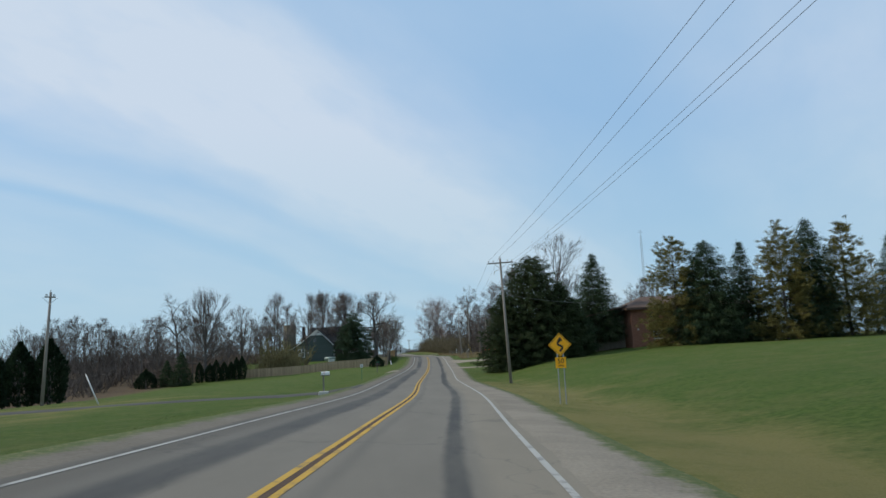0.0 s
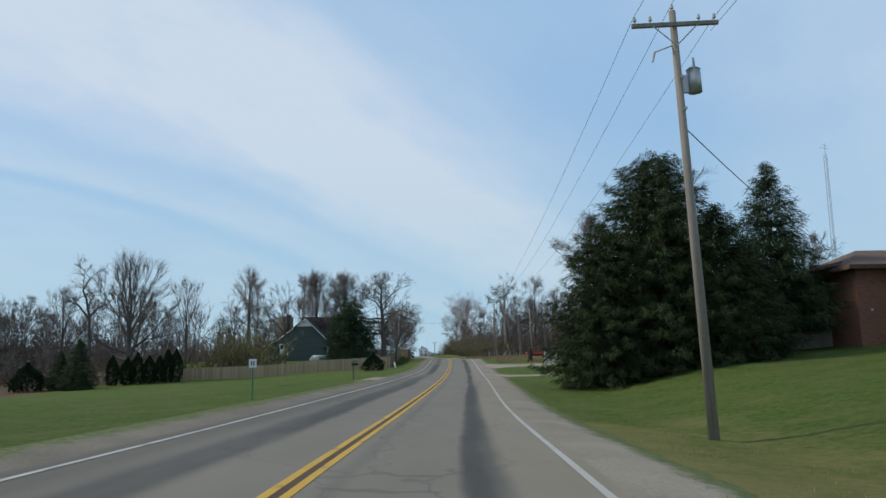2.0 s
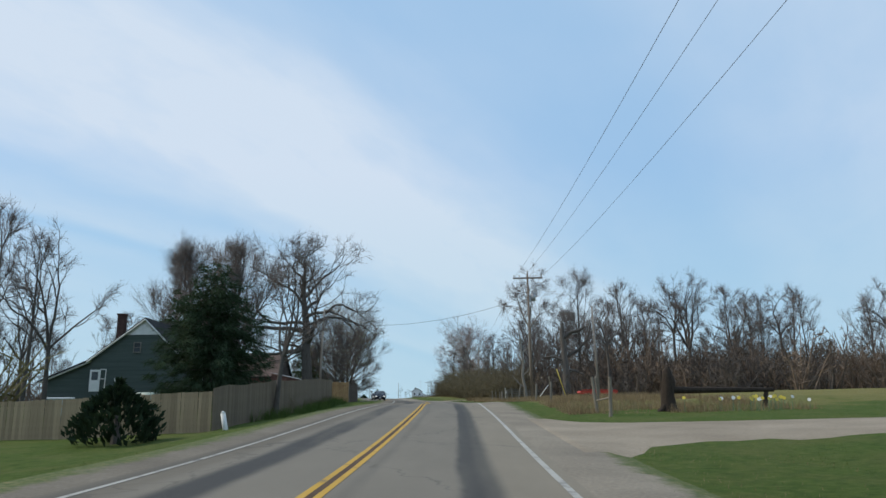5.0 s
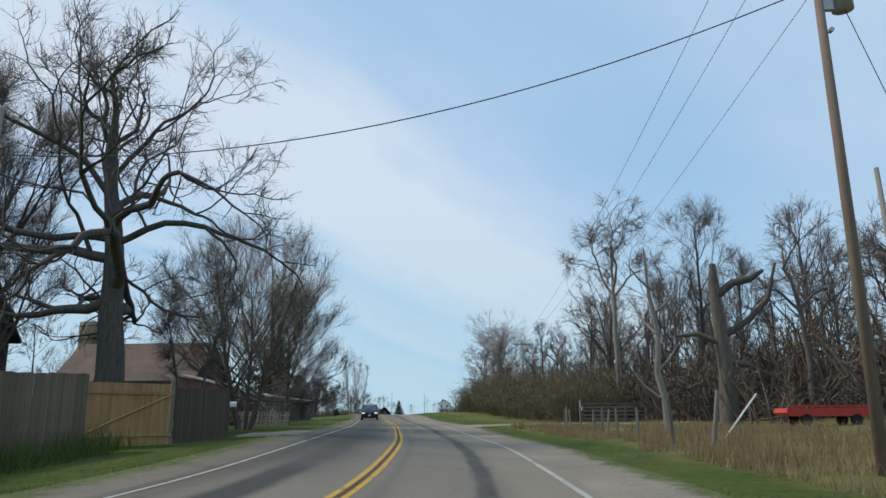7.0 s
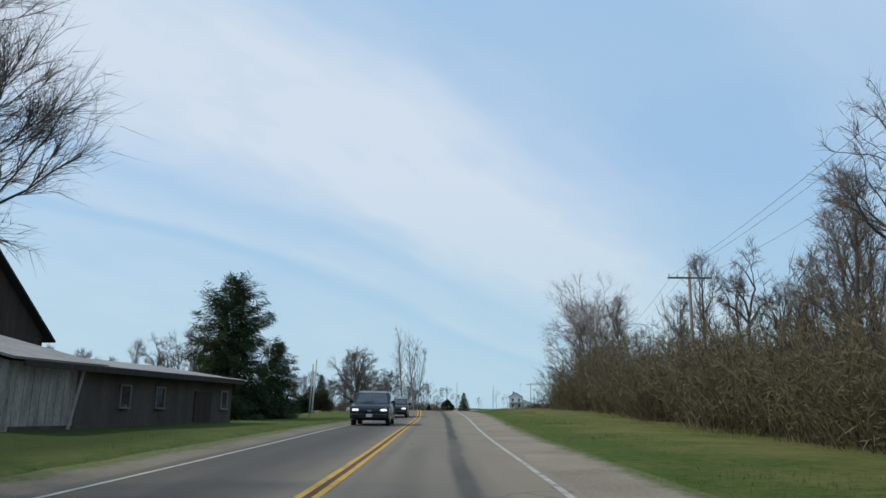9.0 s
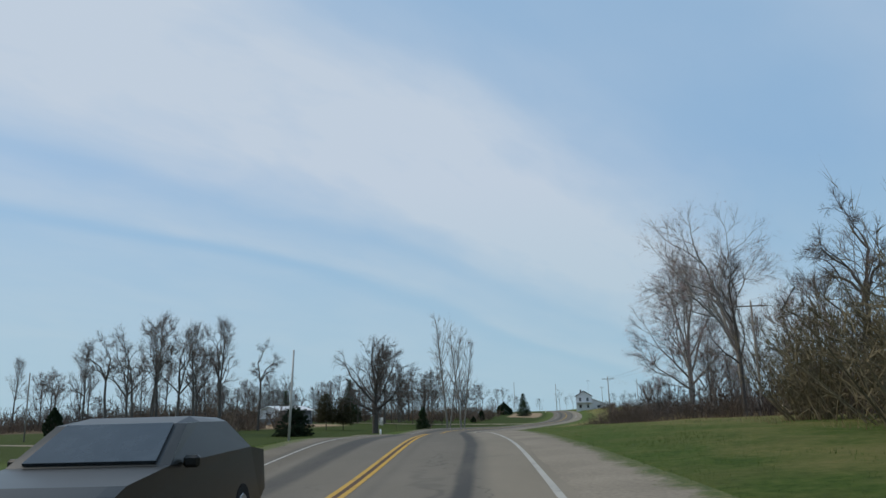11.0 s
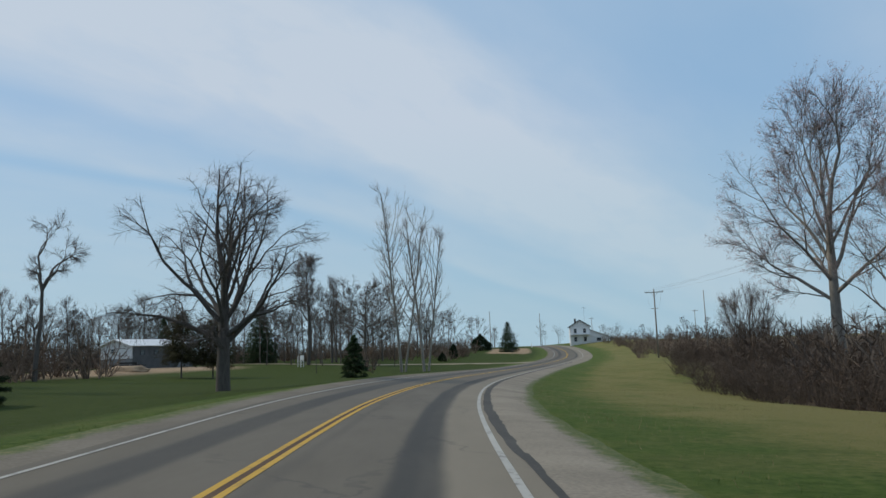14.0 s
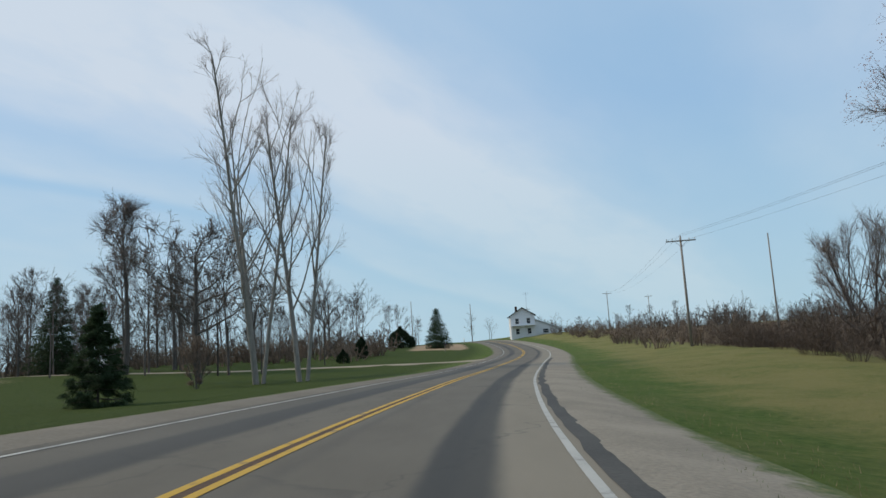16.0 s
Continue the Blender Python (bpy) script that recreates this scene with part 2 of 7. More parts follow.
# heights of the land beside the road, above its middle, at these distances to the left and right
ROWS_Y = np.array([-90, 0, 35, 60, 105, 157, 195, 250, 310, 350, 400, 450, 510, 560, 600, 700.0])
LEFT_U = np.array([150, 60, 30, 16, 9, 5.6])
LEFT_Z = np.array([
    (0, -1, -1, -0.5, -0.3, -0.12), (-2.15, -1.65, -1.15, -0.65, -0.45, -0.2), (-3.05, -2.05, -1.05, -0.55, -0.47, -0.37), (-3.5, -2.6, -0.8, -0.5, -0.45, -0.36),
    (-3.6, -3.1, -1.3, -0.6, -0.46, -0.31), (-3.4, -2.7, -1.9, -1, -0.75, -0.35), (-0.8, -0.3, -0.2, -0.2, -0.2, -0.15), (0.1, 0.1, 0.1, 0.1, 0.1, 0.05),
    (-1.2, -1.2, -1.2, -0.9, -0.55, -0.2), (-0.2, -0.2, -0.9, -0.8, -0.35, -0.1), (0.8, 0.6, -0.4, -0.7, -0.5, -0.2), (2, 1.6, 0, -0.3, -0.2, -0.1),
    (1.5, 1.2, 0.8, 0.6, 0.2, 0), (0.3, 0.3, 0.6, 0.5, 0.2, 0), (0, 0, 0, 0, 0, 0), (0, 0, 0, 0, 0, 0)])
RIGHT_U = np.array([5.6, 9, 17, 33, 60, 150])
RIGHT_Z = np.array([
    (-0.12, -0.5, 0.3, 1.3, 1.6, 1.6), (0, -0.3, 0.6, 1.7, 2, 2), (-0.07, -0.45, 0.6, 1.8, 2.2, 2.2), (-0.15, -0.4, 0.8, 2.1, 2.4, 2.4),
    (0, 0, 1.5, 2.7, 2.9, 2.9), (-0.06, 0, 0.1, 0.4, 0.7, 0.7), (0.08, 0.22, 0.35, 1, 1.4, 1.4), (0.10, 0.18, 0.12, 0.6, 1.0, 1.1),
    (0.04, 0.3, 0.5, 0.3, 0.1, 0.1), (-0.06, -0.2, -0.5, -1.4, -1.4, -0.9), (-0.19, -0.7, -1.2, -3.3, -3.1, -2.1), (-0.1, -0.1, 0.25, -0.9, -0.6, -0.5),
    (0, 0.1, 0.2, -0.5, 0, 0), (0, 0.3, 0.6, 0.8, 0.5, 0), (0, 0.5, 1.2, 1.2, 0.5, 0), (0, 0, 0, 0, 0, 0)])


def ground_z(x, y):
    x, y = np.broadcast_arrays(np.asarray(x, float), np.asarray(y, float))
    u = (x - along(y, 1)) / np.sqrt(1 + along(y, 1, True) ** 2)
    z = along(y, 2) - along(y, 3) * np.clip(u, -5.6, 5.6)
    i = np.clip(np.searchsorted(ROWS_Y, y) - 1, 0, len(ROWS_Y) - 2)
    t = np.clip((y - ROWS_Y[i]) / (ROWS_Y[i + 1] - ROWS_Y[i]), 0, 1)
    t = t * t * (3 - 2 * t)
    side = np.zeros_like(z)
    for us, table, d in ((LEFT_U[::-1], LEFT_Z[:, ::-1], -u), (RIGHT_U, RIGHT_Z, u)):
        j = np.clip(np.searchsorted(us, d) - 1, 0, len(us) - 2)
        s = np.clip((d - us[j]) / (us[j + 1] - us[j]), 0, 1)
        s = s * s * (3 - 2 * s) * .5 + s * .5
        v = (table[i, j] * (1 - s) + table[i, j + 1] * s) * (1 - t) + (table[i + 1, j] * (1 - s) + table[i + 1, j + 1] * s) * t
        v = np.where(d < us[0], table[i, 0] * (1 - t) + table[i + 1, 0] * t, v) * np.clip((d - 4.6) / (us[0] - 4.6), 0, 1)
        side += np.where(d > 4.6, v, 0)
    return z + side


def gz(x, y):
    return float(ground_z(x, y))


def on_road(y, u, lift=0.0):
    """A point u metres right of the road's middle."""
    c = math.sqrt(1 + float(along(y, 1, True)) ** 2)
    x = float(along(y, 1)) + u * c
    return Vector((x, y, float(along(y, 2)) - float(along(y, 3)) * u + lift))


# ---- mesh helpers ----
def mesh(name, verts, faces, mats=(), smooth=False):
    me = bpy.data.meshes.new(name)
    me.from_pydata(np.asarray(verts).tolist() if not isinstance(verts, list) else verts, [], faces)
    for m in mats:
        me.materials.append(m)
    if smooth:
        me.polygons.foreach_set("use_smooth", [True] * len(me.polygons))
    me.update()
    return me


def quick_mesh(name, verts, corners, mat, sides=3, smooth=False):
    """A mesh of equal polygons, from arrays."""
    me = bpy.data.meshes.new(name)
    verts, corners = np.asarray(verts, np.float32), np.asarray(corners, np.int32).reshape(-1, sides)
    me.vertices.add(len(verts))
    me.vertices.foreach_set("co", verts.ravel())
    me.loops.add(corners.size)
    me.loops.foreach_set("vertex_index", corners.ravel())
    me.polygons.add(len(corners))
    me.polygons.foreach_set("loop_start", np.arange(len(corners), dtype=np.int32) * sides)
    if smooth:
        me.polygons.foreach_set("use_smooth", np.ones(len(corners), bool))
    me.update(calc_edges=True)
    me.materials.append(mat)
    return me


def thing(name, m, label, category, group="", kind=""):
    ob = new(name)
    ob.matrix_world = m
    return tagged(ob, label, category, group, kind)


def under(ob, parent):
    ob.parent = parent
    return ob


def part(name, bm, mat, parent, label="", smooth=False, m=None):
    """One mesh object under a thing or a part."""
    if isinstance(bm, bmesh.types.BMesh):
        me = bpy.data.meshes.new(name)
        bmesh.ops.recalc_face_normals(bm, faces=bm.faces)
        bm.to_mesh(me)
        bm.free()
        me.materials.append(mat)
        if smooth:
            me.polygons.foreach_set("use_smooth", [True] * len(me.polygons))
    else:
        me = bm
    ob = new(name, me)
    ob.parent = parent
    if m is not None:
        ob.matrix_basis = m
    return tagged(ob, label)


def box(size, at=(0, 0, 0), bevel=0.0, m=None):
    bm = bmesh.new()
    bmesh.ops.create_cube(bm, size=1)
    bmesh.ops.scale(bm, vec=size, verts=bm.verts)
    bmesh.ops.translate(bm, vec=at, verts=bm.verts)
    if bevel:
        bmesh.ops.bevel(bm, geom=bm.edges[:], offset=bevel, segments=1, affect="EDGES")
    if m is not None:
        bmesh.ops.transform(bm, matrix=m, verts=bm.verts)
    return bm


def rod(a, b, r0, r1=None, sides=10, caps=True):
    """A tapered bar from a to b."""
    a, b = Vector(a), Vector(b)
    d = b - a
    bm = bmesh.new()
    bmesh.ops.create_cone(bm, cap_ends=caps, segments=sides, radius1=r0, radius2=r0 if r1 is None else r1, depth=d.length)
    bmesh.ops.transform(bm, matrix=Matrix.Translation((a + b) / 2) @ d.to_track_quat("Z", "Y").to_matrix().to_4x4(), verts=bm.verts)
    return bm


def prism(points, depth, axis="y"):
    """A plate with the given outline (in x and z), of a depth along y."""
    bm = bmesh.new()
    f = bm.faces.new([bm.verts.new((x, -depth / 2, z)) for x, z in points])
    got = bmesh.ops.extrude_face_region(bm, geom=[f])
    bmesh.ops.translate(bm, vec=(0, depth, 0), verts=[v for v in got["geom"] if isinstance(v, bmesh.types.BMVert)])
    bmesh.ops.recalc_face_normals(bm, faces=bm.faces)
    return bm


def joined(*bms):
    """Several pieces of one part in one bmesh."""
    out = bms[0]
    for b in bms[1:]:
        me = bpy.data.meshes.new("tmp")
        b.to_mesh(me)
        b.free()
        out.from_mesh(me)
        bpy.data.meshes.remove(me)
    return out


def lettering(name, text, size, mat, parent, at, extrude=0.003, label=""):
    """Raised letters facing -y."""
    cu = bpy.data.curves.new(name, "FONT")
    cu.body, cu.size, cu.extrude, cu.align_x, cu.align_y = text, size, extrude, "CENTER", "CENTER"
    cu.resolution_u = 3
    tmp = bpy.data.objects.new("tmp", cu)
    scene.collection.objects.link(tmp)
    me = bpy.data.meshes.new_from_object(tmp.evaluated_get(bpy.context.evaluated_depsgraph_get()))
    bpy.data.objects.remove(tmp)
    me.materials.clear()
    me.materials.append(mat)
    ob = new(name, me)
    ob.parent = parent
    ob.matrix_basis = pose(*at, 90, 0, 0)
    return tagged(ob, label)


def standing(x, y, turn=0.0, sink=0.0):
    """A pose on the ground."""
    return pose(x, y, gz(x, y) - sink, 0, 0, turn)

# ---- ground and road ----
def masks(x, y):
    """How far the land is leaf litter, dry grass, bare earth or darkened lawn (dense): 0 to 1 each."""
    u = (x - along(y, 1)) / np.sqrt(1 + along(y, 1, True) ** 2)
    ease = lambda v, a, b: np.clip((v - a) / (b - a), 0, 1)  # noqa: E731
    litter = ease(u, 14, 24) * ease(y, 205, 240) * (1 - ease(y, 330, 352)) + ease(u, 18, 26) * ease(y, 330, 350) * (1 - ease(y, 560, 620))
    litter = np.maximum(litter, ease(-u, 42, 58) * (1 - ease(y, 300, 330)))
    litter = np.maximum(litter, ease(-u, 75, 100) * ease(y, 330, 360))
    dry = ease(u, 4.8, 5.6) * (1 - ease(u, 9, 13)) * (1 - ease(y, 66, 92)) * .75
    dry = np.maximum(dry, ease(u, 5.8, 7.6) * ease(y, 158, 172) * (1 - ease(y, 222, 244) * .42) * (1 - ease(y, 285, 320)) * .8)
    dry = np.maximum(dry, ease(u, 6.2, 10.5) * ease(y, 280, 310) * .71)
    dry = np.maximum(dry, ease(u, 10.5, 13.5) * ease(y, 318, 335) * (1 - ease(y, 395, 430)) * .95)
    dry = np.maximum(dry, ease(-u, 12, 20) * (1 - ease(y, 62, 75)) * .5)
    dirt = ease(-u, 42, 52) * (1 - ease(-u, 60, 75)) * ease(y, 395, 425) * (1 - ease(y, 455, 475)) * .8
    dirt = np.maximum(dirt, ease(-u, 8, 10) * (1 - ease(-u, 18, 22)) * ease(y, 520, 535) * (1 - ease(y, 575, 590)))
    # lawn left of the road from y 296 on: a darker green
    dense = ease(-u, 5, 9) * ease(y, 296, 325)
    # barnyard verge: the shade of trees and barn, put into the lawn colour
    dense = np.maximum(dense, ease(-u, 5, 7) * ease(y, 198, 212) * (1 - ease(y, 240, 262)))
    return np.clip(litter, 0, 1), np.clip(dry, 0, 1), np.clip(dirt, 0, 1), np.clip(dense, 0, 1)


def ground_material():
    m = bpy.data.materials.new("lawn_and_field")
    m.use_nodes = True
    nt = m.node_tree
    add, b = nt.nodes.new, nt.nodes["Principled BSDF"]
    pos = add("ShaderNodeNewGeometry").outputs["Position"]

    def noise_at(scale, detail=5, rough=.6):
        n = add("ShaderNodeTexNoise")
        n.inputs["Scale"].default_value, n.inputs["Detail"].default_value, n.inputs["Roughness"].default_value = scale, detail, rough
        wire(nt, (pos, n.inputs["Vector"]))
        return n.outputs["Fac"]

    def ramp(fac, *stops):
        r = add("ShaderNodeValToRGB")
        e = r.color_ramp.elements
        e[0].position, e[0].color = stops[0][0], (*stops[0][1], 1)
        e[1].position, e[1].color = stops[-1][0], (*stops[-1][1], 1)
        for p, c in stops[1:-1]:
            e.new(p).color = (*c, 1)
        wire(nt, (fac, r.inputs[0]))
        return r.outputs[0]

    def mixed(fac, a, c):
        x = add("ShaderNodeMix")
        x.data_type = "RGBA"
        wire(nt, (fac, x.inputs["Factor"]), (a, x.inputs["A"]), (c, x.inputs["B"]))
        return x.outputs["Result"]

    big, mid, small, tiny = noise_at(.06, 4), noise_at(.5, 5), noise_at(4, 5, .7), noise_at(28, 4, .8)
    lawn = mixed(big, ramp(small, (.3, (.034, .068, .012)), (.55, (.064, .112, .020)), (.75, (.105, .142, .036))),
                 ramp(small, (.3, (.046, .076, .014)), (.55, (.086, .118, .026)), (.75, (.15, .15, .052))))
    lawn = mixed(ramp(mid, (.42, (0, 0, 0)), (.80, (.6, .6, .6))), lawn, ramp(tiny, (.3, (.088, .095, .028)), (.7, (.21, .18, .082))))
    hay = ramp(tiny, (.25, (.105, .105, .034)), (.5, (.185, .168, .062)), (.78, (.29, .25, .105)))
    leaf = ramp(small, (.3, (.055, .040, .026)), (.55, (.12, .088, .056)), (.75, (.19, .14, .09)))
    earth = ramp(small, (.3, (.22, .16, .10)), (.7, (.42, .31, .21)))

    blotch = noise_at(.22, 6, .68)

    def masked(name, base, over, lo=.32, hi=.68, swing=.6, patch=0.0):
        """Lays one ground colour over another by a mask, with a ragged edge and patches."""
        a = add("ShaderNodeAttribute")
        a.attribute_name = name
        s = add("ShaderNodeMath"); s.operation = "MULTIPLY_ADD"; s.inputs[1].default_value = swing
        k = add("ShaderNodeMath"); k.operation = "MULTIPLY_ADD"; k.inputs[1].default_value = patch
        sub = add("ShaderNodeMath"); sub.operation = "SUBTRACT"; sub.inputs[1].default_value = .5 * (swing + patch)
        r = add("ShaderNodeMapRange")
        r.inputs["From Min"].default_value, r.inputs["From Max"].default_value = lo, hi
        wire(nt, (small, s.inputs[0]), (a.outputs["Fac"], s.inputs[2]), (blotch, k.inputs[0]), (s.outputs[0], k.inputs[2]), (k.outputs[0], sub.inputs[0]), (sub.outputs[0], r.inputs["Value"]))
        return mixed(r.outputs[0], base, over)

    # darker lawn colour; by the barnyard it stands for cast shade
    dark_lawn = ramp(small, (.3, (.026, .043, .008)), (.55, (.046, .067, .013)), (.75, (.080, .090, .027)))
    lawn = masked("dense", lawn, dark_lawn, .2, .8)
    colour = masked("dirt", masked("litter", masked("dry", lawn, hay, .30, .80, .5, 1.5), leaf), earth)
    bm = add("ShaderNodeBump")
    bm.inputs["Strength"].default_value, bm.inputs["Distance"].default_value = .8, .06
    wire(nt, (colour, b.inputs["Base Color"]), (tiny, bm.inputs["Height"]), (bm.outputs[0], b.inputs["Normal"]))
    b.inputs["Roughness"].default_value, b.inputs["Specular IOR Level"].default_value = .95, .1
    return m


def build_ground():
    ys = np.concatenate([[-2500, -900, -350, -160], np.arange(-90, 700, 3.0), [700, 720, 760, 820, 900, 1100, 1500, 2200, 4000]])
    us = np.concatenate([[-4000, -1500, -700, -400, -260], np.arange(-180, -60, 12), np.arange(-60, -24, 4), np.arange(-24, -6, 1.5),
                         np.arange(-6, 6.1, .5), np.arange(7.5, 24, 1.5), np.arange(26, 62, 4), np.arange(72, 181, 12), [260, 400, 700, 1500, 4000]])
    yy, uu = np.meshgrid(ys, us, indexing="ij")
    xx = along(yy, 1) + uu * np.sqrt(1 + along(yy, 1, True) ** 2)
    zz = ground_z(xx, yy)
    rough = np.array([[noise.noise((a * .35, b * .35, 0)) for a, b in zip(r, s)] for r, s in zip(xx, yy)])
    off = np.clip((np.abs(uu) - 5.4) / 4, 0, 1)
    zz = zz + rough * .10 * off - np.where((uu < 5.3) & (uu > -4.6), .10, 0)
    far = np.clip((np.hypot(xx, yy - 300) - 700) / 2500, 0, 1)
    zz = zz * (1 - far) - 1.0 * far
    n, k = zz.shape
    idx = np.arange(n * k).reshape(n, k)
    quads = np.stack([idx[:-1, :-1], idx[:-1, 1:], idx[1:, 1:], idx[1:, :-1]], -1).reshape(-1, 4)
    me = quick_mesh("ground", np.stack([xx, yy, zz], -1).reshape(-1, 3), quads, ground_material(), 4, True)
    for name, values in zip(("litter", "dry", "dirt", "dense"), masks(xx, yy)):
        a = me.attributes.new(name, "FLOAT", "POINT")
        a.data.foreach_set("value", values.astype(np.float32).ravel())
    return tagged(new("ground", me), "spring lawn and rough field, green with dry patches and leaf litter", "ground", kind="structure")


def strip(name, y0, y1, u_of, z_lift, mat, step=2.0, edge=0.0, skirt=0.0):
    """A band along the road. u_of(y): the distances of its lines; uv: metres across and along."""
    ys = np.arange(y0, y1 + .01, step)
    rows = []
    for y in ys:
        us = np.array(u_of(y), float)
        if edge:
            us[0] += edge * noise.noise((y * .45, 3.1, 0)) + edge * .5 * noise.noise((y * 1.7, 8.1, 0))
            us[-1] += edge * noise.noise((y * .45, 9.7, 0)) + edge * .5 * noise.noise((y * 1.7, 1.3, 0))
        rows.append(us)
    uu = np.array(rows)
    yy = np.repeat(ys[:, None], uu.shape[1], 1)
    xx = along(yy, 1) + uu * np.sqrt(1 + along(yy, 1, True) ** 2)
    lift = z_lift(uu, yy) if callable(z_lift) else z_lift
    zz = along(yy, 2) - along(yy, 3) * uu + lift
    n, k = uu.shape
    idx = np.arange(n * k).reshape(n, k)
    quads = np.stack([idx[:-1, :-1], idx[:-1, 1:], idx[1:, 1:], idx[1:, :-1]], -1).reshape(-1, 4)
    me = quick_mesh(name, np.stack([xx, yy, zz], -1).reshape(-1, 3), quads, mat, 4, True)
    uv = me.uv_layers.new(name="UVMap")
    flat = np.stack([uu.ravel(), yy.ravel()], -1)[quads.ravel()]
    uv.data.foreach_set("uv", flat.astype(np.float32).ravel())
    return me


def asphalt_material():
    m = bpy.data.materials.new("worn_asphalt")
    m.use_nodes = True
    nt = m.node_tree
    add, b = nt.nodes.new, nt.nodes["Principled BSDF"]
    uv = add("ShaderNodeUVMap")
    uv.uv_map = "UVMap"
    sep = add("ShaderNodeSeparateXYZ")
    wire(nt, (uv.outputs[0], sep.inputs[0]))

    def noise_of(sx, sy, scale, detail=5, rough=.6):
        mp, n = add("ShaderNodeMapping"), add("ShaderNodeTexNoise")
        mp.inputs["Scale"].default_value = (sx, sy, 1)
        n.inputs["Scale"].default_value, n.inputs["Detail"].default_value, n.inputs["Roughness"].default_value = scale, detail, rough
        wire(nt, (uv.outputs[0], mp.inputs[0]), (mp.outputs[0], n.inputs["Vector"]))
        return n.outputs["Fac"]

    def calc(op, a, c, d=None):
        n = add("ShaderNodeMath")
        n.operation = op
        for k, v in enumerate((a, c, d)):
            if v is None:
                continue
            if isinstance(v, (int, float)):
                n.inputs[k].default_value = v
            else:
                wire(nt, (v, n.inputs[k]))
        return n.outputs[0]

    def band(middle, half, soft, wander=.5):
        """A ragged band along the road: 1 inside."""
        w = calc("MULTIPLY_ADD", calc("SUBTRACT", noise_of(.15, .045, 1, 6, .7), .5), wander * 2.2, sep.outputs["X"])
        d = calc("ABSOLUTE", calc("SUBTRACT", w, middle), 0)
        r = add("ShaderNodeMapRange")
        r.interpolation_type = "SMOOTHSTEP"
        r.inputs["From Min"].default_value, r.inputs["From Max"].default_value = half - soft, half + soft
        r.inputs["To Min"].default_value, r.inputs["To Max"].default_value = 1, 0
        wire(nt, (d, r.inputs["Value"]))
        return r.outputs[0]

    def mixed(fac, a, c):
        x = add("ShaderNodeMix")
        x.data_type = "RGBA"
        for s, v in (("Factor", fac), ("A", a), ("B", c)):
            if isinstance(v, tuple):
                x.inputs[s].default_value = (*v, 1)
            elif isinstance(v, (int, float)):
                x.inputs[s].default_value = v
            else:
                wire(nt, (v, x.inputs[s]))
        return x.outputs["Result"]

    grain = noise_of(1, 1, 55, 4, .8)
    blot = noise_of(.5, .12, 1.3, 6, .65)
    ramp = add("ShaderNodeValToRGB")
    e = ramp.color_ramp.elements
    e[0].position, e[0].color = .3, (.092, .080, .062, 1)
    e[1].position, e[1].color = .75, (.152, .134, .106, 1)
    wire(nt, (calc("MULTIPLY_ADD", grain, .35, calc("MULTIPLY", blot, .65)), ramp.inputs[0]))
    colour = ramp.outputs[0]
    # asphalt paler up to y 272, back to its base colour by 308
    pale_start = add("ShaderNodeMapRange")
    pale_start.inputs["From Min"].default_value, pale_start.inputs["From Max"].default_value = 272, 308
    pale_start.inputs["To Min"].default_value, pale_start.inputs["To Max"].default_value = .52, 0
    wire(nt, (sep.outputs["Y"], pale_start.inputs["Value"]))
    colour = mixed(pale_start.outputs[0], colour, mixed(blot, (.178, .160, .130), (.255, .230, .188)))
    # the outer part of each lane is paler and browner, sealed seams are dark
    pale = band(4.5, 2.05, .18, .10)
    colour = mixed(calc("MULTIPLY", pale, .8), colour, mixed(blot, (.172, .148, .110), (.262, .226, .172)))
    pale = band(-4.3, 1.85, .2, .15)
    colour = mixed(calc("MULTIPLY", pale, .8), colour, mixed(blot, (.095, .082, .062), (.150, .130, .100)))
    patchy = add("ShaderNodeMapRange")
    patchy.inputs["From Min"].default_value, patchy.inputs["From Max"].default_value = .36, .56
    wire(nt, (noise_of(.25, .05, 1, 5, .7), patchy.inputs["Value"]))
    for middle, half, soft, amount in ((2.06, .17, .09, .9), (-1.70, .36, .16, .95), (-3.05, .16, .14, .4), (.45, .10, .10, .25)):
        colour = mixed(calc("MULTIPLY", calc("MULTIPLY", band(middle, half, soft, .3), calc("MULTIPLY_ADD", patchy.outputs[0], .55, .45)), amount), colour,
                       mixed(grain, (.022, .022, .023), (.055, .054, .052)))
    # tar patches and resealed stretches: from, to, middle, half width, softness, amount, darker or plain
    for y0, y1, middle, half, soft, amount, tone in ((328, 456, 2.22, .36, .14, .9, .035), (294, 318, 2.08, .20, .10, .85, .035), (122, 178, 2.25, .24, .14, .85, .035), (54, 102, 2.16, .25, .14, .9, .035),
                                                     (186, 272, -2.0, .95, .35, .9, .040), (290, 480, -1.68, .40, .14, .85, .036), (196, 288, -1.95, 1.45, .4, .62, .048), (368, 480, -2.3, .75, .4, .5, .05), (-60, 112, -2.35, .8, .4, .45, .055), (186, 272, -.95, .35, .30, .45, .055), (205, 250, 1.15, .22, .2, .4, .05)):
        ends = []
        for edge_y, way in ((y0, 1), (y1, -1)):
            r = add("ShaderNodeMapRange")
            r.interpolation_type = "SMOOTHSTEP"
            r.inputs["From Min"].default_value, r.inputs["From Max"].default_value = edge_y, edge_y + way * 9
            wire(nt, (sep.outputs["Y"], r.inputs["Value"]))
            ends.append(r.outputs[0])
        where = calc("MULTIPLY", calc("MULTIPLY", ends[0], ends[1]), calc("MULTIPLY", band(middle, half, soft, .22), amount))
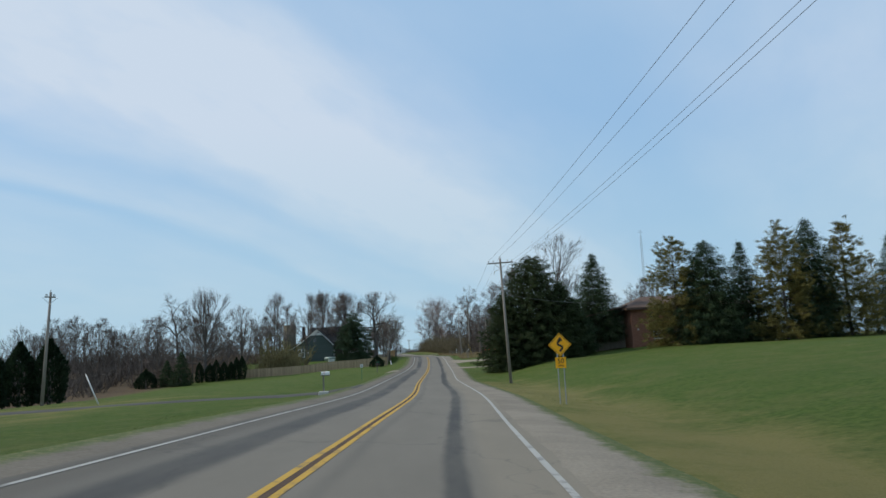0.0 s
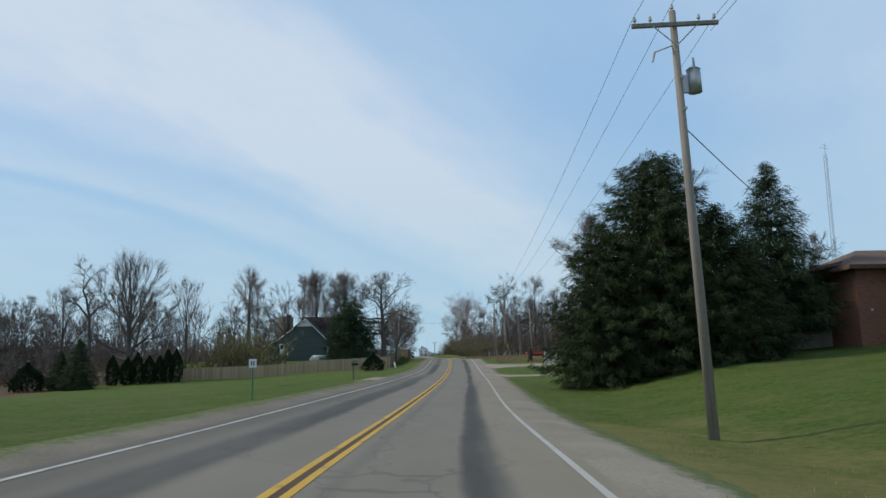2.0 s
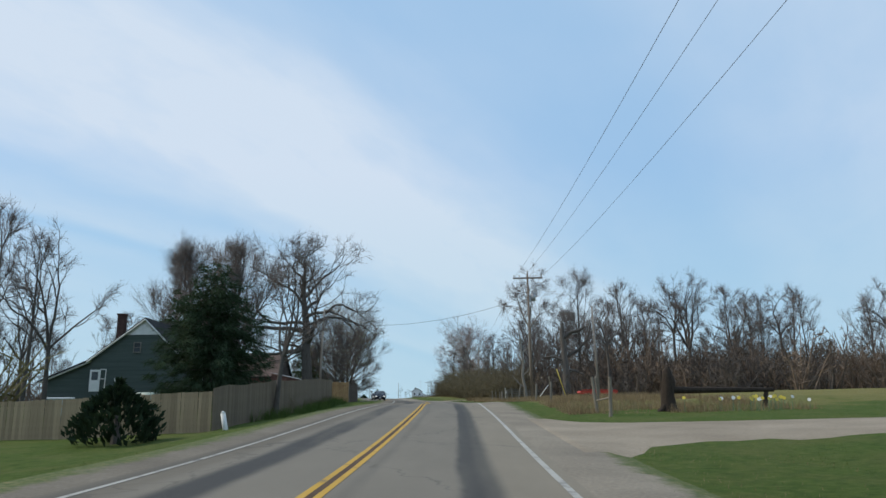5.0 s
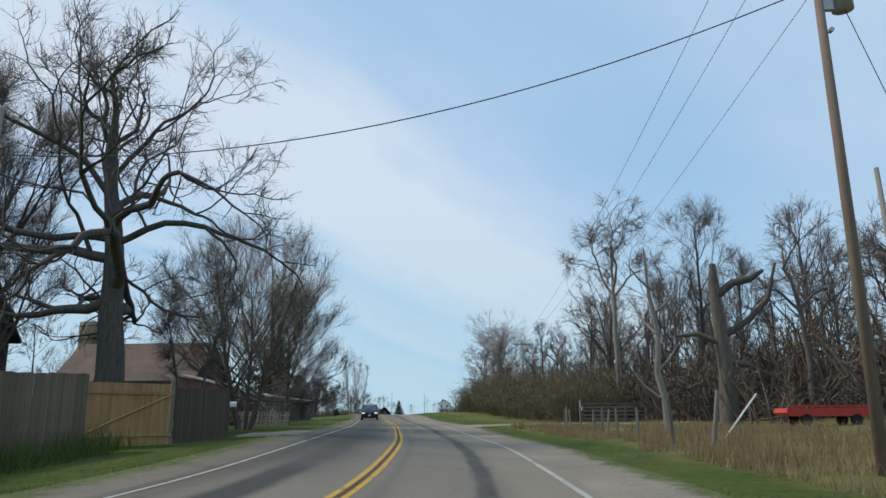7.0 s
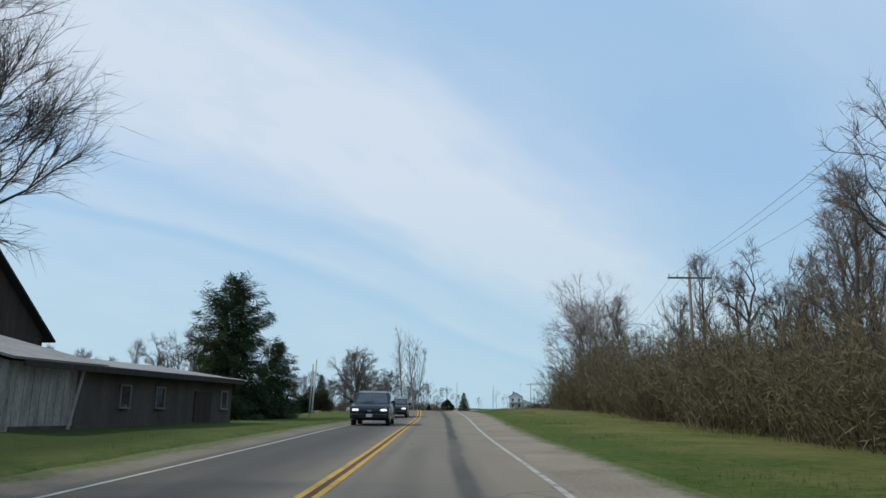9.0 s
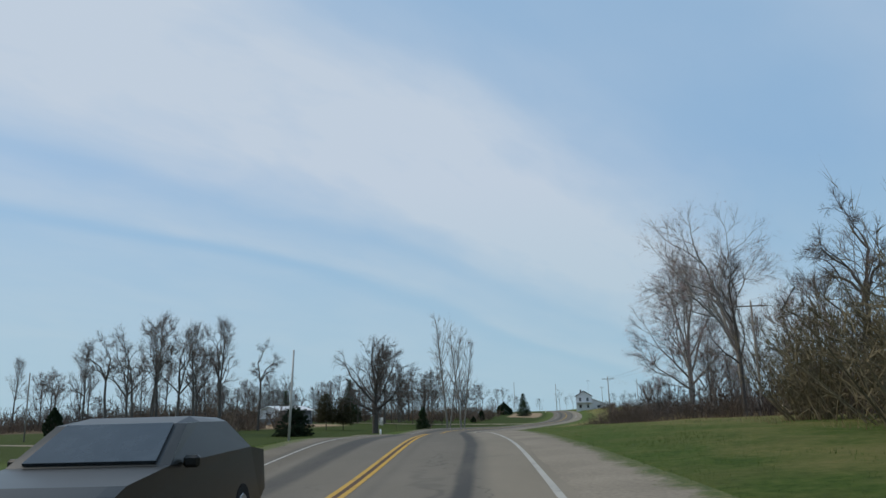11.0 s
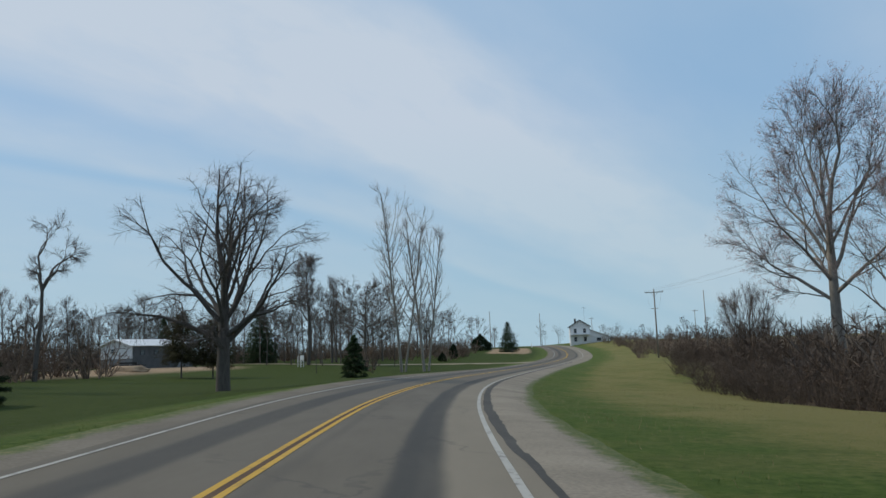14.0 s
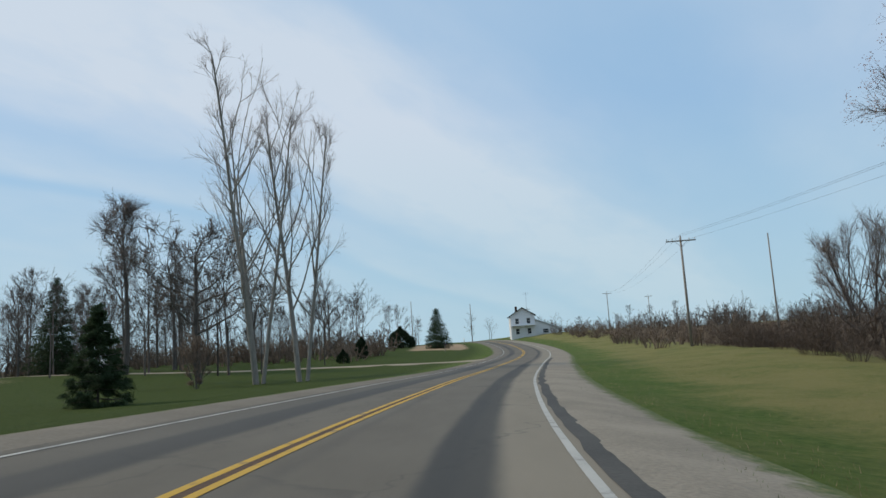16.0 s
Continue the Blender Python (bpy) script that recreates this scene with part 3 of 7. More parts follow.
        colour = mixed(calc("MULTIPLY", where, calc("MULTIPLY_ADD", patchy.outputs[0], .35, .65)), colour, mixed(grain, (tone * .7, tone * .67, tone * .62), (tone * 2, tone * 1.9, tone * 1.72)))
    crack = add("ShaderNodeTexVoronoi")
    crack.feature, crack.inputs["Scale"].default_value = "DISTANCE_TO_EDGE", 1
    mp = add("ShaderNodeMapping")
    mp.inputs["Scale"].default_value = (.28, .11, 1)
    wob = add("ShaderNodeTexNoise")
    wob.inputs["Scale"].default_value = 1.2
    shift = add("ShaderNodeVectorMath"); shift.operation = "MULTIPLY_ADD"; shift.inputs[1].default_value = (1.6, 1.6, 0)
    wire(nt, (uv.outputs[0], wob.inputs["Vector"]), (wob.outputs["Color"], shift.inputs[0]), (uv.outputs[0], shift.inputs[2]),
         (shift.outputs[0], mp.inputs[0]), (mp.outputs[0], crack.inputs["Vector"]))
    line = add("ShaderNodeMapRange")
    line.inputs["From Min"].default_value, line.inputs["From Max"].default_value = .003, .011
    line.inputs["To Min"].default_value, line.inputs["To Max"].default_value = .35, 0
    wire(nt, (crack.outputs["Distance"], line.inputs["Value"]))
    colour = mixed(calc("MULTIPLY", line.outputs[0], patchy.outputs[0]), colour, (.03, .03, .03))
    bm = add("ShaderNodeBump")
    bm.inputs["Strength"].default_value, bm.inputs["Distance"].default_value = .35, .01
    wire(nt, (colour, b.inputs["Base Color"]), (grain, bm.inputs["Height"]), (bm.outputs[0], b.inputs["Normal"]))
    b.inputs["Roughness"].default_value, b.inputs["Specular IOR Level"].default_value = .82, .3
    return m


def worn_paint(name, colour, asphalt=(.09, .088, .083), lo=.30, hi=.46):
    m = material(name, (tuple(c * .8 for c in colour), colour), .8, 30, .7, bump=.1, object_space=False)
    nt = m.node_tree
    add, b = nt.nodes.new, nt.nodes["Principled BSDF"]
    src = b.inputs["Base Color"].links[0].from_socket
    n, r, x = add("ShaderNodeTexNoise"), add("ShaderNodeMapRange"), add("ShaderNodeMix")
    n.inputs["Scale"].default_value, n.inputs["Detail"].default_value, n.inputs["Roughness"].default_value = 1.6, 8, .75
    r.inputs["From Min"].default_value, r.inputs["From Max"].default_value = lo, hi
    x.data_type = "RGBA"
    x.inputs["A"].default_value = (*asphalt, 1)
    wire(nt, (add("ShaderNodeNewGeometry").outputs["Position"], n.inputs["Vector"]), (n.outputs["Fac"], r.inputs["Value"]),
         (r.outputs[0], x.inputs["Factor"]), (src, x.inputs["B"]), (x.outputs["Result"], b.inputs["Base Color"]))
    return m


LANE_LEFT, LANE_RIGHT = 2.95, 3.45
GRAVEL = material("pale_gravel", ((.19, .156, .116), (.335, .285, .22), (.46, .41, .33)), .45, 14, .95, bump=1.0, object_space=False)


def verge_gravel(name="gravel_and_verge", shade=1.0):
    """Gravel that gives way raggedly to grass away from the road."""
    m = material(name, [tuple(shade * v for v in c) for c in ((.165, .142, .112), (.285, .25, .198), (.40, .36, .30))], .45, 14, .95, bump=1.0, object_space=False)
    nt = m.node_tree
    add, b = nt.nodes.new, nt.nodes["Principled BSDF"]
    src = b.inputs["Base Color"].links[0].from_socket
    uv, sep, pos = add("ShaderNodeUVMap"), add("ShaderNodeSeparateXYZ"), add("ShaderNodeNewGeometry").outputs["Position"]
    uv.uv_map = "UVMap"

    def noise_at(scale, detail, rough):
        n = add("ShaderNodeTexNoise")
        n.inputs["Scale"].default_value, n.inputs["Detail"].default_value, n.inputs["Roughness"].default_value = scale, detail, rough
        wire(nt, (pos, n.inputs["Vector"]))
        return n.outputs["Fac"]

    far, left, sway, r = add("ShaderNodeMath"), add("ShaderNodeMath"), add("ShaderNodeMath"), add("ShaderNodeMapRange")
    far.operation, left.operation, sway.operation = "MAXIMUM", "MULTIPLY_ADD", "MULTIPLY_ADD"
    left.inputs[1].default_value, left.inputs[2].default_value = -1, 1.1
    ahead, less = add("ShaderNodeMapRange"), add("ShaderNodeMath")
    ahead.inputs["From Min"].default_value, ahead.inputs["From Max"].default_value, ahead.inputs["To Max"].default_value = 366, 382, .55
    less.operation = "SUBTRACT"
    sway.inputs[1].default_value = 1.5
    r.inputs["From Min"].default_value, r.inputs["From Max"].default_value = 5.62, 5.96
    tint, x = add("ShaderNodeValToRGB"), add("ShaderNodeMix")
    e = tint.color_ramp.elements
    e[0].position, e[0].color = .32, (.034, .066, .012, 1)
    e[1].position, e[1].color = .72, (.21, .175, .085, 1)
    e.new(.5).color = (.075, .098, .026, 1)
    x.data_type = "RGBA"
    wire(nt, (uv.outputs[0], sep.inputs[0]), (sep.outputs["X"], far.inputs[0]), (sep.outputs["X"], left.inputs[0]), (left.outputs[0], far.inputs[1]), (noise_at(1.1, 8, .75), sway.inputs[0]),
         (sep.outputs["Y"], ahead.inputs["Value"]), (far.outputs[0], less.inputs[0]), (ahead.outputs[0], less.inputs[1]), (less.outputs[0], sway.inputs[2]),
         (sway.outputs[0], r.inputs["Value"]), (noise_at(7, 5, .8), tint.inputs[0]), (r.outputs[0], x.inputs["Factor"]),
         (src, x.inputs["A"]), (tint.outputs[0], x.inputs["B"]), (x.outputs["Result"], b.inputs["Base Color"]))
    return m


VERGE = verge_gravel()
# the left shoulder has the same gravel at 0.7 of its brightness
VERGE_LEFT = verge_gravel("darker_gravel_and_verge", .70)
build_ground()
road_us = [-3.3, -3, -2, -1, 0, 1, 2, 3, 3.7]
wide = lambda y: .36 * min(1, max(0, (y - 325) / 20)) * min(1, max(0, (470 - y) / 30))  # noqa: E731
tagged(new("road", strip("road", -90, 900, lambda y: road_us[:-1] + [3.7 + wide(y)], 0.0, asphalt_material(), 2.0, .10)),
              "worn grey two-lane asphalt road with dark sealed seams", "road", kind="structure")
roomier = lambda y: .6 * np.clip((y - 366) / 16, 0, 1) * np.clip((500 - y) / 30, 0, 1)  # noqa: E731
for name, us in (("shoulder_left", [-4.9, -4.4, -3.8, -3.0]), ("shoulder_right", [3.4, 4.2, 5.2, 6.0])):
    fall = lambda u, y: ground_z(along(y, 1) + u * np.sqrt(1 + along(y, 1, True) ** 2), y) - along(y, 2) + along(y, 3) * u + np.where((u > -3.35) & (u < 3.9), -.02, np.where((u < -4.6) | (u > 5.5 + roomier(y)), -.07, .022))  # noqa: E731
    tagged(new(name, strip(name, -90, 900, lambda y, us=us: us if us[0] < 0 else [3.4, 4.2, 5.2 + float(roomier(y)), 6.0 + float(roomier(y))], fall, VERGE_LEFT if us[0] < 0 else VERGE, .5, .28)), "pale loose gravel road shoulder", "shoulder", kind="structure")
YELLOW, WHITE = worn_paint("worn_yellow_paint", (.54, .325, .04)), worn_paint("worn_white_paint", (.42, .41, .375), lo=.30, hi=.47)
for k, (mid, half, mat, label) in enumerate(((-.107, .053, YELLOW, "yellow"), (.107, .053, YELLOW, "yellow"), (-LANE_LEFT, .046, WHITE, "white"), (LANE_RIGHT, .058, WHITE, "white"))):
    tagged(new("road_marking", strip("road_marking", -90, 900, lambda y, a=mid, h=half: [a - h, a + h], .006, mat, 1.0, .008)),
           f"worn {label} painted line along the road", "road marking", kind="structure")
tar = material("dark_tar_patch", ((.040, .038, .035), (.078, .073, .065), (.125, .115, .10)), .5, 18, .85, bump=.3, object_space=False)
tagged(new("road_patch", strip("road_patch", 338, 468, lambda y: [3.60 + .4 * max(0, (362 - y) / 24), 4.06 + .22 * min(1, max(0, (y - 372) / 14)) + .2 * max(0, (362 - y) / 24) + .04 * math.sin(y * .4)], .005, tar, 1.0, .10)), "dark tar edge patch in the bend", "road patch", kind="structure")

groove = material("dark_centre_groove", ((.050, .030, .020), (.115, .072, .044)), 1, 20, .9, bump=.2, object_space=False)
tagged(new("road_marking", strip("road_marking", -90, 900, lambda y: [-.056, .056], .004, groove, 1.0, .012)), "dark worn strip between the yellow lines", "road marking", kind="structure")


def drive(name, side, y0, y1, u1, mat, label, flare=3.0, curve=0.0):
    """A drive that leaves the road squarely, with a flared mouth."""
    inner = 4.5 if side > 0 else 3.7
    us = np.concatenate([[inner, inner + .22], np.linspace(inner + .45, u1, 24)])
    vs, fs = [], []
    for i, d in enumerate(us):
        open_up = flare * min(1, max(0, 1 - (d - 4.9) / 4.0)) ** 2
        shift = curve * ((d - 4.9) / (u1 - 4.9)) ** 2
        for k in range(7):
            y = y0 - open_up + (y1 - y0 + 2 * open_up) * k / 6 + shift
            y += .25 * noise.noise((d * .6, k * 3.3, y0)) * (k in (0, 6))
            c = math.sqrt(1 + float(along(y, 1, True)) ** 2)
            x = float(along(y, 1)) + side * d * c
            vs.append((x, y, gz(x, y) + (-.03 if k in (0, 6) or i == 0 else .046)))
    for i in range(len(us) - 1):
        for k in range(6):
            a = i * 7 + k
            fs.append((a, a + 1, a + 8, a + 7))
    me = mesh(name, vs, fs, [mat], True)
    return tagged(new(name, me), label, "driveway", kind="structure")


drive("driveway", 1, 145.0, 154.5, 42, GRAVEL, "wide pale gravel driveway mouth", 4)
drive("driveway", 1, 120.5, 123.5, 30, GRAVEL, "narrow gravel lane through the lawn", 2)
drive("driveway", -1, 49.5, 53.5, 60, tar, "dark asphalt driveway across the lawn", 3, 4)
drive("driveway", -1, 100.5, 103.0, 5.4, GRAVEL, "short gravel pull-off at the mailbox", 3)
drive("driveway", -1, 205, 208, 6.4, GRAVEL, "short gravel yard entrance by the fence", 2)
drive("driveway", 1, 226, 229, 20, GRAVEL, "narrow gravel track to a field gate", 2)


def track(name, points, width, mat, label):
    """A loose track along a few points on the ground."""
    pts = []
    for i in range(len(points) - 1):
        p0, p1, p2, p3 = (np.array(points[min(max(i + k, 0), len(points) - 1)], float) for k in (-1, 0, 1, 2))
        for t in np.linspace(0, 1, 8, endpoint=i == len(points) - 2):
            pts.append(.5 * (2 * p1 + (p2 - p0) * t + (2 * p0 - 5 * p1 + 4 * p2 - p3) * t**2 + (3 * p1 - p0 - 3 * p2 + p3) * t**3))
    pts = np.array(pts)
    d = np.gradient(pts, axis=0)
    d /= np.linalg.norm(d, axis=1, keepdims=True)
    vs, fs = [], []
    for i, ((x, y), (a, b)) in enumerate(zip(pts, d)):
        for k in range(5):
            w = (k / 4 - .5) * width + (.2 * noise.noise((x, y, k)) if k in (0, 4) else 0)
            px, py = x - b * w, y + a * w
            vs.append((px, py, gz(px, py) + (-.04 if k in (0, 4) or i == 0 else .05)))
    for i in range(len(pts) - 1):
        for k in range(4):
            fs.append((i * 5 + k, i * 5 + k + 1, i * 5 + k + 6, i * 5 + k + 5))
    return tagged(new(name, mesh(name, vs, fs, [mat], True)), label, "driveway", kind="structure")


track("driveway", ((-33.3, 318.6), (-34.6, 319), (-41, 321), (-49, 326), (-57, 336), (-61.5, 345), (-68, 348.5), (-78, 349), (-95, 346)), 3.0, GRAVEL, "curving gravel drive over the lawn")
drive("driveway", -1, 476, 479, 70, GRAVEL, "pale gravel drive beyond the lawn", 2, 4)

# ---- trees ----
class Tubes:
    """Collects tapered tubes and gives them back as arrays."""

    def __init__(self):
        self.v, self.f, self.n, self.tips, self.fine = [], [], 0, [], []

    def add(self, pts, radii, sides):
        pts, radii = np.asarray(pts, float), np.asarray(radii, float)
        d = np.gradient(pts, axis=0)
        d /= np.linalg.norm(d, axis=1, keepdims=True) + 1e-9
        ref = np.array([1.0, 0, 0]) if abs(d[0, 2]) > .7 else np.array([0, 0, 1.0])
        a = np.cross(d, ref)
        a /= np.linalg.norm(a, axis=1, keepdims=True) + 1e-9
        b = np.cross(d, a)
        ang = np.arange(sides) * 2 * np.pi / sides
        ring = pts[:, None] + radii[:, None, None] * (np.cos(ang)[None, :, None] * a[:, None] + np.sin(ang)[None, :, None] * b[:, None])
        k = len(pts)
        idx = np.arange(k * sides).reshape(k, sides) + self.n
        nxt = np.roll(idx, -1, 1)
        q = np.stack([idx[:-1], nxt[:-1], nxt[1:], idx[1:]], -1).reshape(-1, 4)
        self.v.append(ring.reshape(-1, 3))
        self.f.append(q)
        self.n += k * sides

    def spike(self, p, q, r):
        self.tips.append((*p, *q, r))

    def sliver(self, p, q, r):
        self.fine.append((*p, *q, r))

    def arrays(self):
        """Points and triangles of all tubes, of the pointed twigs and of the hair-thin ones."""
        vs, fs, n = list(self.v), [], self.n
        if self.f:
            q = np.concatenate(self.f)
            fs = [q[:, [0, 1, 2]], q[:, [0, 2, 3]]]
        if self.tips:
            t = np.array(self.tips)
            p, e, r = t[:, :3], t[:, 3:6], t[:, 6:]
            d = e - p
            d /= np.linalg.norm(d, axis=1, keepdims=True) + 1e-9
            a = np.cross(d, np.where(np.abs(d[:, 2:]) > .7, (1.0, 0, 0), (0, 0, 1.0)))
            a /= np.linalg.norm(a, axis=1, keepdims=True) + 1e-9
            b = np.cross(d, a)
            vs.append(np.stack([p + r * a, p + r * (-.5 * a + .866 * b), p + r * (-.5 * a - .866 * b), e], 1).reshape(-1, 3))
            i = np.arange(len(t))[:, None] * 4 + n
            fs += [i + (0, 1, 3), i + (1, 2, 3), i + (2, 0, 3)]
            n += 4 * len(t)
        if self.fine:
            t = np.array(self.fine)
            p, e, r = t[:, :3], t[:, 3:6], t[:, 6:]
            a = np.cross(e - p, np.random.RandomState(len(t)).normal(0, 1, (len(t), 3)))
            a /= np.linalg.norm(a, axis=1, keepdims=True) + 1e-9
            vs.append(np.stack([p - r * a, p + r * a, e], 1).reshape(-1, 3))
            fs.append(np.arange(3 * len(t)).reshape(-1, 3) + n)
        return np.concatenate(vs), np.concatenate(fs)

    def mesh(self, name, mat):
        if not self.v and not self.tips and not self.fine:
            return None
        return quick_mesh(name, *self.arrays(), mat, 3, True)


FORMS = {
    # bole: clear trunk; leader: how far the trunk runs on; tilt: limbs off the upright, lowest and highest; wide, base: the crown's egg by the height;
    # split: fork angle; keep: each fork's length by the last; rise: pull upwards, first and last fork; twigs: on each outer piece, and their length
    "maple": dict(bole=.13, leader=.62, limbs=11, tilt=(62, 14), wide=.80, base=.10, split=22, keep=.82, gnarl=.06, rise=(.08, .06), side=.9, twigs=6, long=.075, spray=34),
    "fan": dict(bole=.17, leader=.42, limbs=14, tilt=(88, 6), wide=.92, base=-.10, split=21, keep=.82, gnarl=.04, rise=(.03, .05), side=.9, twigs=7, long=.075, spray=30),
    "oak": dict(bole=.28, leader=.76, limbs=15, tilt=(93, 32), wide=1.6, base=.16, split=40, keep=.82, gnarl=.21, rise=(.03, .07), side=.7, twigs=3, long=.045, spray=50),
    "lone": dict(bole=.20, leader=.42, limbs=15, tilt=(82, 6), wide=1.05, base=.06, split=27, keep=.80, gnarl=.09, rise=(.06, -.06), side=.9, twigs=7, long=.06, spray=44),
    "high": dict(bole=.50, leader=.53, limbs=3, tilt=(40, 26), wide=.54, base=.56, split=42, keep=.78, gnarl=.20, rise=(.05, .02), side=.6, twigs=6, long=.045, spray=46),
    "round": dict(bole=.22, leader=.46, limbs=10, tilt=(58, 8), wide=.76, base=.20, split=26, keep=.82, gnarl=.07, rise=(.04, .01), side=.8, twigs=5, long=.05, spray=36),
    "forest": dict(bole=.38, leader=.80, limbs=10, tilt=(50, 16), wide=.44, base=.30, split=31, keep=.80, gnarl=.13, rise=(.08, .05), side=.7, twigs=5, long=.06, spray=38),
    "poplar": dict(bole=.24, leader=.93, limbs=15, tilt=(42, 22), wide=.30, base=.18, split=26, keep=.80, gnarl=.06, rise=(.07, .06), side=.5, twigs=4, long=.05, spray=28),
    "fork": dict(bole=.34, leader=.38, limbs=4, tilt=(40, 14), wide=.66, base=.28, split=30, keep=.82, gnarl=.12, rise=(.04, .03), side=.7, twigs=5, long=.055, spray=38),
}


def grow_tree(seed, form, height, trunk_r, depth=4, lean=0.0, stems=1, fine=.010, spread_stems=.22, coarse=False):
    """Limbs that fork again and again, twigs and twig ends of a bare tree of the given height."""
    fo = FORMS[form]

    def rot(d, angle, spin):
        a = d.orthogonal().normalized()
        a.rotate(Matrix.Rotation(spin, 3, d))
        return (d * math.cos(angle) + a * math.sin(angle)).normalized()

    def grow(size):
        rnd = random.Random(seed)
        limbs, twigs, ends = Tubes(), Tubes(), []

        def stalk(p, d, length, r0, r1, gnarl, rise, seg, sides, home=None):
            """A crooked tapering piece; gives its points, directions and radii."""
            pts, dirs, rad = [p.copy()], [d.copy()], [r0]
            for i in range(seg):
                d = (d + Vector((rnd.gauss(0, gnarl), rnd.gauss(0, gnarl), rnd.gauss(0, gnarl) * .8 + rise))).normalized()
                if home:
                    d = d.lerp(home, .4).normalized()
                p = p + d * (length / seg)
                pts.append(p.copy())
                dirs.append(d.copy())
                rad.append(r0 + (r1 - r0) * (i + 1) / seg)
            if coarse and sides == 3:
                for i in range(seg):
                    twigs.sliver(pts[i], pts[i + 1] + dirs[i + 1] * (length / seg * .4), rad[i])
            else:
                (limbs if r0 > .02 or coarse else twigs).add(pts, rad, sides)
            return pts, dirs, rad

        def hair(pts, dirs, count, scale):
            """Twigs along a piece, each with finer ones."""
            seg = len(pts) - 1
            for _ in range(count):
                s = rnd.uniform(.1, 1) * seg
                i = min(int(s), seg - 1)
                q = pts[i].lerp(pts[i + 1], s - i)
                d = rot(dirs[i + 1], radians(fo["spray"] * rnd.uniform(.4, 1.3)), rnd.uniform(0, 6.28))
                d.z += fo["rise"][1] * 2
                l = size * fo["long"] * rnd.uniform(.5, 1.3) * scale
                e = q + d * l
                if coarse:
                    twigs.sliver(q, e, fine)
                    continue
                twigs.spike(q, e, fine)
                ends.append(e)
                for _ in range(2):
                    k = q.lerp(e, rnd.uniform(.2, .8))
                    twigs.sliver(k, k + rot(d, radians(rnd.uniform(20, 55)), rnd.uniform(0, 6.28)) * l * rnd.uniform(.35, .75), fine * .75)

        def room(p, d):
            """How far the crown's egg reaches from p along d."""
            half, tall = fo["wide"] * size / 2, (1 - fo["base"]) * size / 2
            mid = Vector((lean * size * .5, 0, size - tall))
            q, g = p - mid, Vector((d.x / half, d.y / half, d.z / tall))
            q = Vector((q.x / half, q.y / half, q.z / tall))
            a, b, c = g.dot(g), q.dot(g), q.dot(q) - 1
            far = b * b - a * c
            return max((-b + math.sqrt(far)) / a, .05 * size) if far > 0 and (c < 0 or b < 0) else .08 * size

        def limb(p, d, length, r, level):
            left = sum(fo["keep"] ** i for i in range(depth - level + 1))
            length = min(length, room(p, d) / left * rnd.uniform(1.0, 1.25))
            share = level / max(depth, 1)
            rise = fo["rise"][0] + (fo["rise"][1] - fo["rise"][0]) * share
            r1 = max(r * .74, fine)
            seg = (2 if coarse else 5 if level == 0 else 4 if level < 3 else 3)
            pts, dirs, rad = stalk(p, d, length, r, r1, fo["gnarl"], rise, seg, 3 if coarse or level > 1 else 7 if level == 0 else 5)
            if level >= depth - 1:
                hair(pts, dirs, max(2, round(fo["twigs"] * rnd.uniform(.7, 1.3))), 1.0)
            if level == depth:
                return
            for k, (turn, l, q) in enumerate(((.45, 1.0, .90), (1.15, .82, .66))):
                spin = rnd.uniform(0, 6.28)
                limb(pts[-1], rot(dirs[-1], radians(fo["split"] * turn * rnd.uniform(.7, 1.3)), spin), length * fo["keep"] * l * rnd.uniform(.8, 1.15), max(r1 * q, fine), level + 1)
            if rnd.random() < fo["side"] and level < depth - 1:
                i = rnd.randint(1, seg - 1) if seg > 1 else 1
                limb(pts[i], rot(dirs[i], radians(fo["split"] * rnd.uniform(1.2, 2.0)), rnd.uniform(0, 6.28)), length * fo["keep"] * .7, max(rad[i] * .5, fine), min(level + 2, depth))

        for k in range(stems):
            if stems == 1:
                p, d, h, r = Vector((0, 0, -.3)), Vector((lean, 0, 1)).normalized(), size, trunk_r
            else:
                a = 6.28 * k / stems + rnd.uniform(-.4, .4)
                p = Vector((math.cos(a) * trunk_r * 1.4, math.sin(a) * trunk_r * 1.4, -.3))
                d = Vector((math.cos(a) * spread_stems, math.sin(a) * spread_stems, 1)).normalized()
                h, r = size * rnd.uniform(.76, 1.0), trunk_r * rnd.uniform(.7, 1.0)
            top = fo["leader"]
            pts, dirs, rad = stalk(p, d, h * top, r, max(r * (.55 if top < .7 else .28), fine), fo["gnarl"] * .35, 0, 4 if coarse else 10, 4 if coarse else 10, d)
            rad[0] *= 1.3
            n, seg = fo["limbs"], len(pts) - 1
            spin = rnd.uniform(0, 6.28)
            total = sum(fo["keep"] ** i for i in range(depth + 1))
            for j in range(n):
                u = (j + rnd.uniform(.1, .9)) / n
                at = min((fo["bole"] + (top - fo["bole"]) * u) / top, .995) * seg
                i = min(int(at), seg - 1)
                spin += 2.4 + rnd.uniform(-.4, .4)
                tilt = fo["tilt"][0] + (fo["tilt"][1] - fo["tilt"][0]) * u
                limb(pts[i].lerp(pts[i + 1], at - i), rot(dirs[i], radians(tilt * rnd.uniform(.8, 1.2)), spin), h / total * 1.4,
                     max(rad[i] * (.5 if n > 5 else .78) * rnd.uniform(.8, 1.1), fine * 2), 0)
            limb(pts[-1], dirs[-1], h / total, max(rad[-1] * .9, fine * 2), 0)
        return limbs, twigs, ends

    def summit(got):
        zs = [v[:, 2].max() for t in got[:2] for v in t.v] + [max(e[5] for e in t.tips + t.fine) for t in got[:2] if t.tips or t.fine]
        return max(zs)

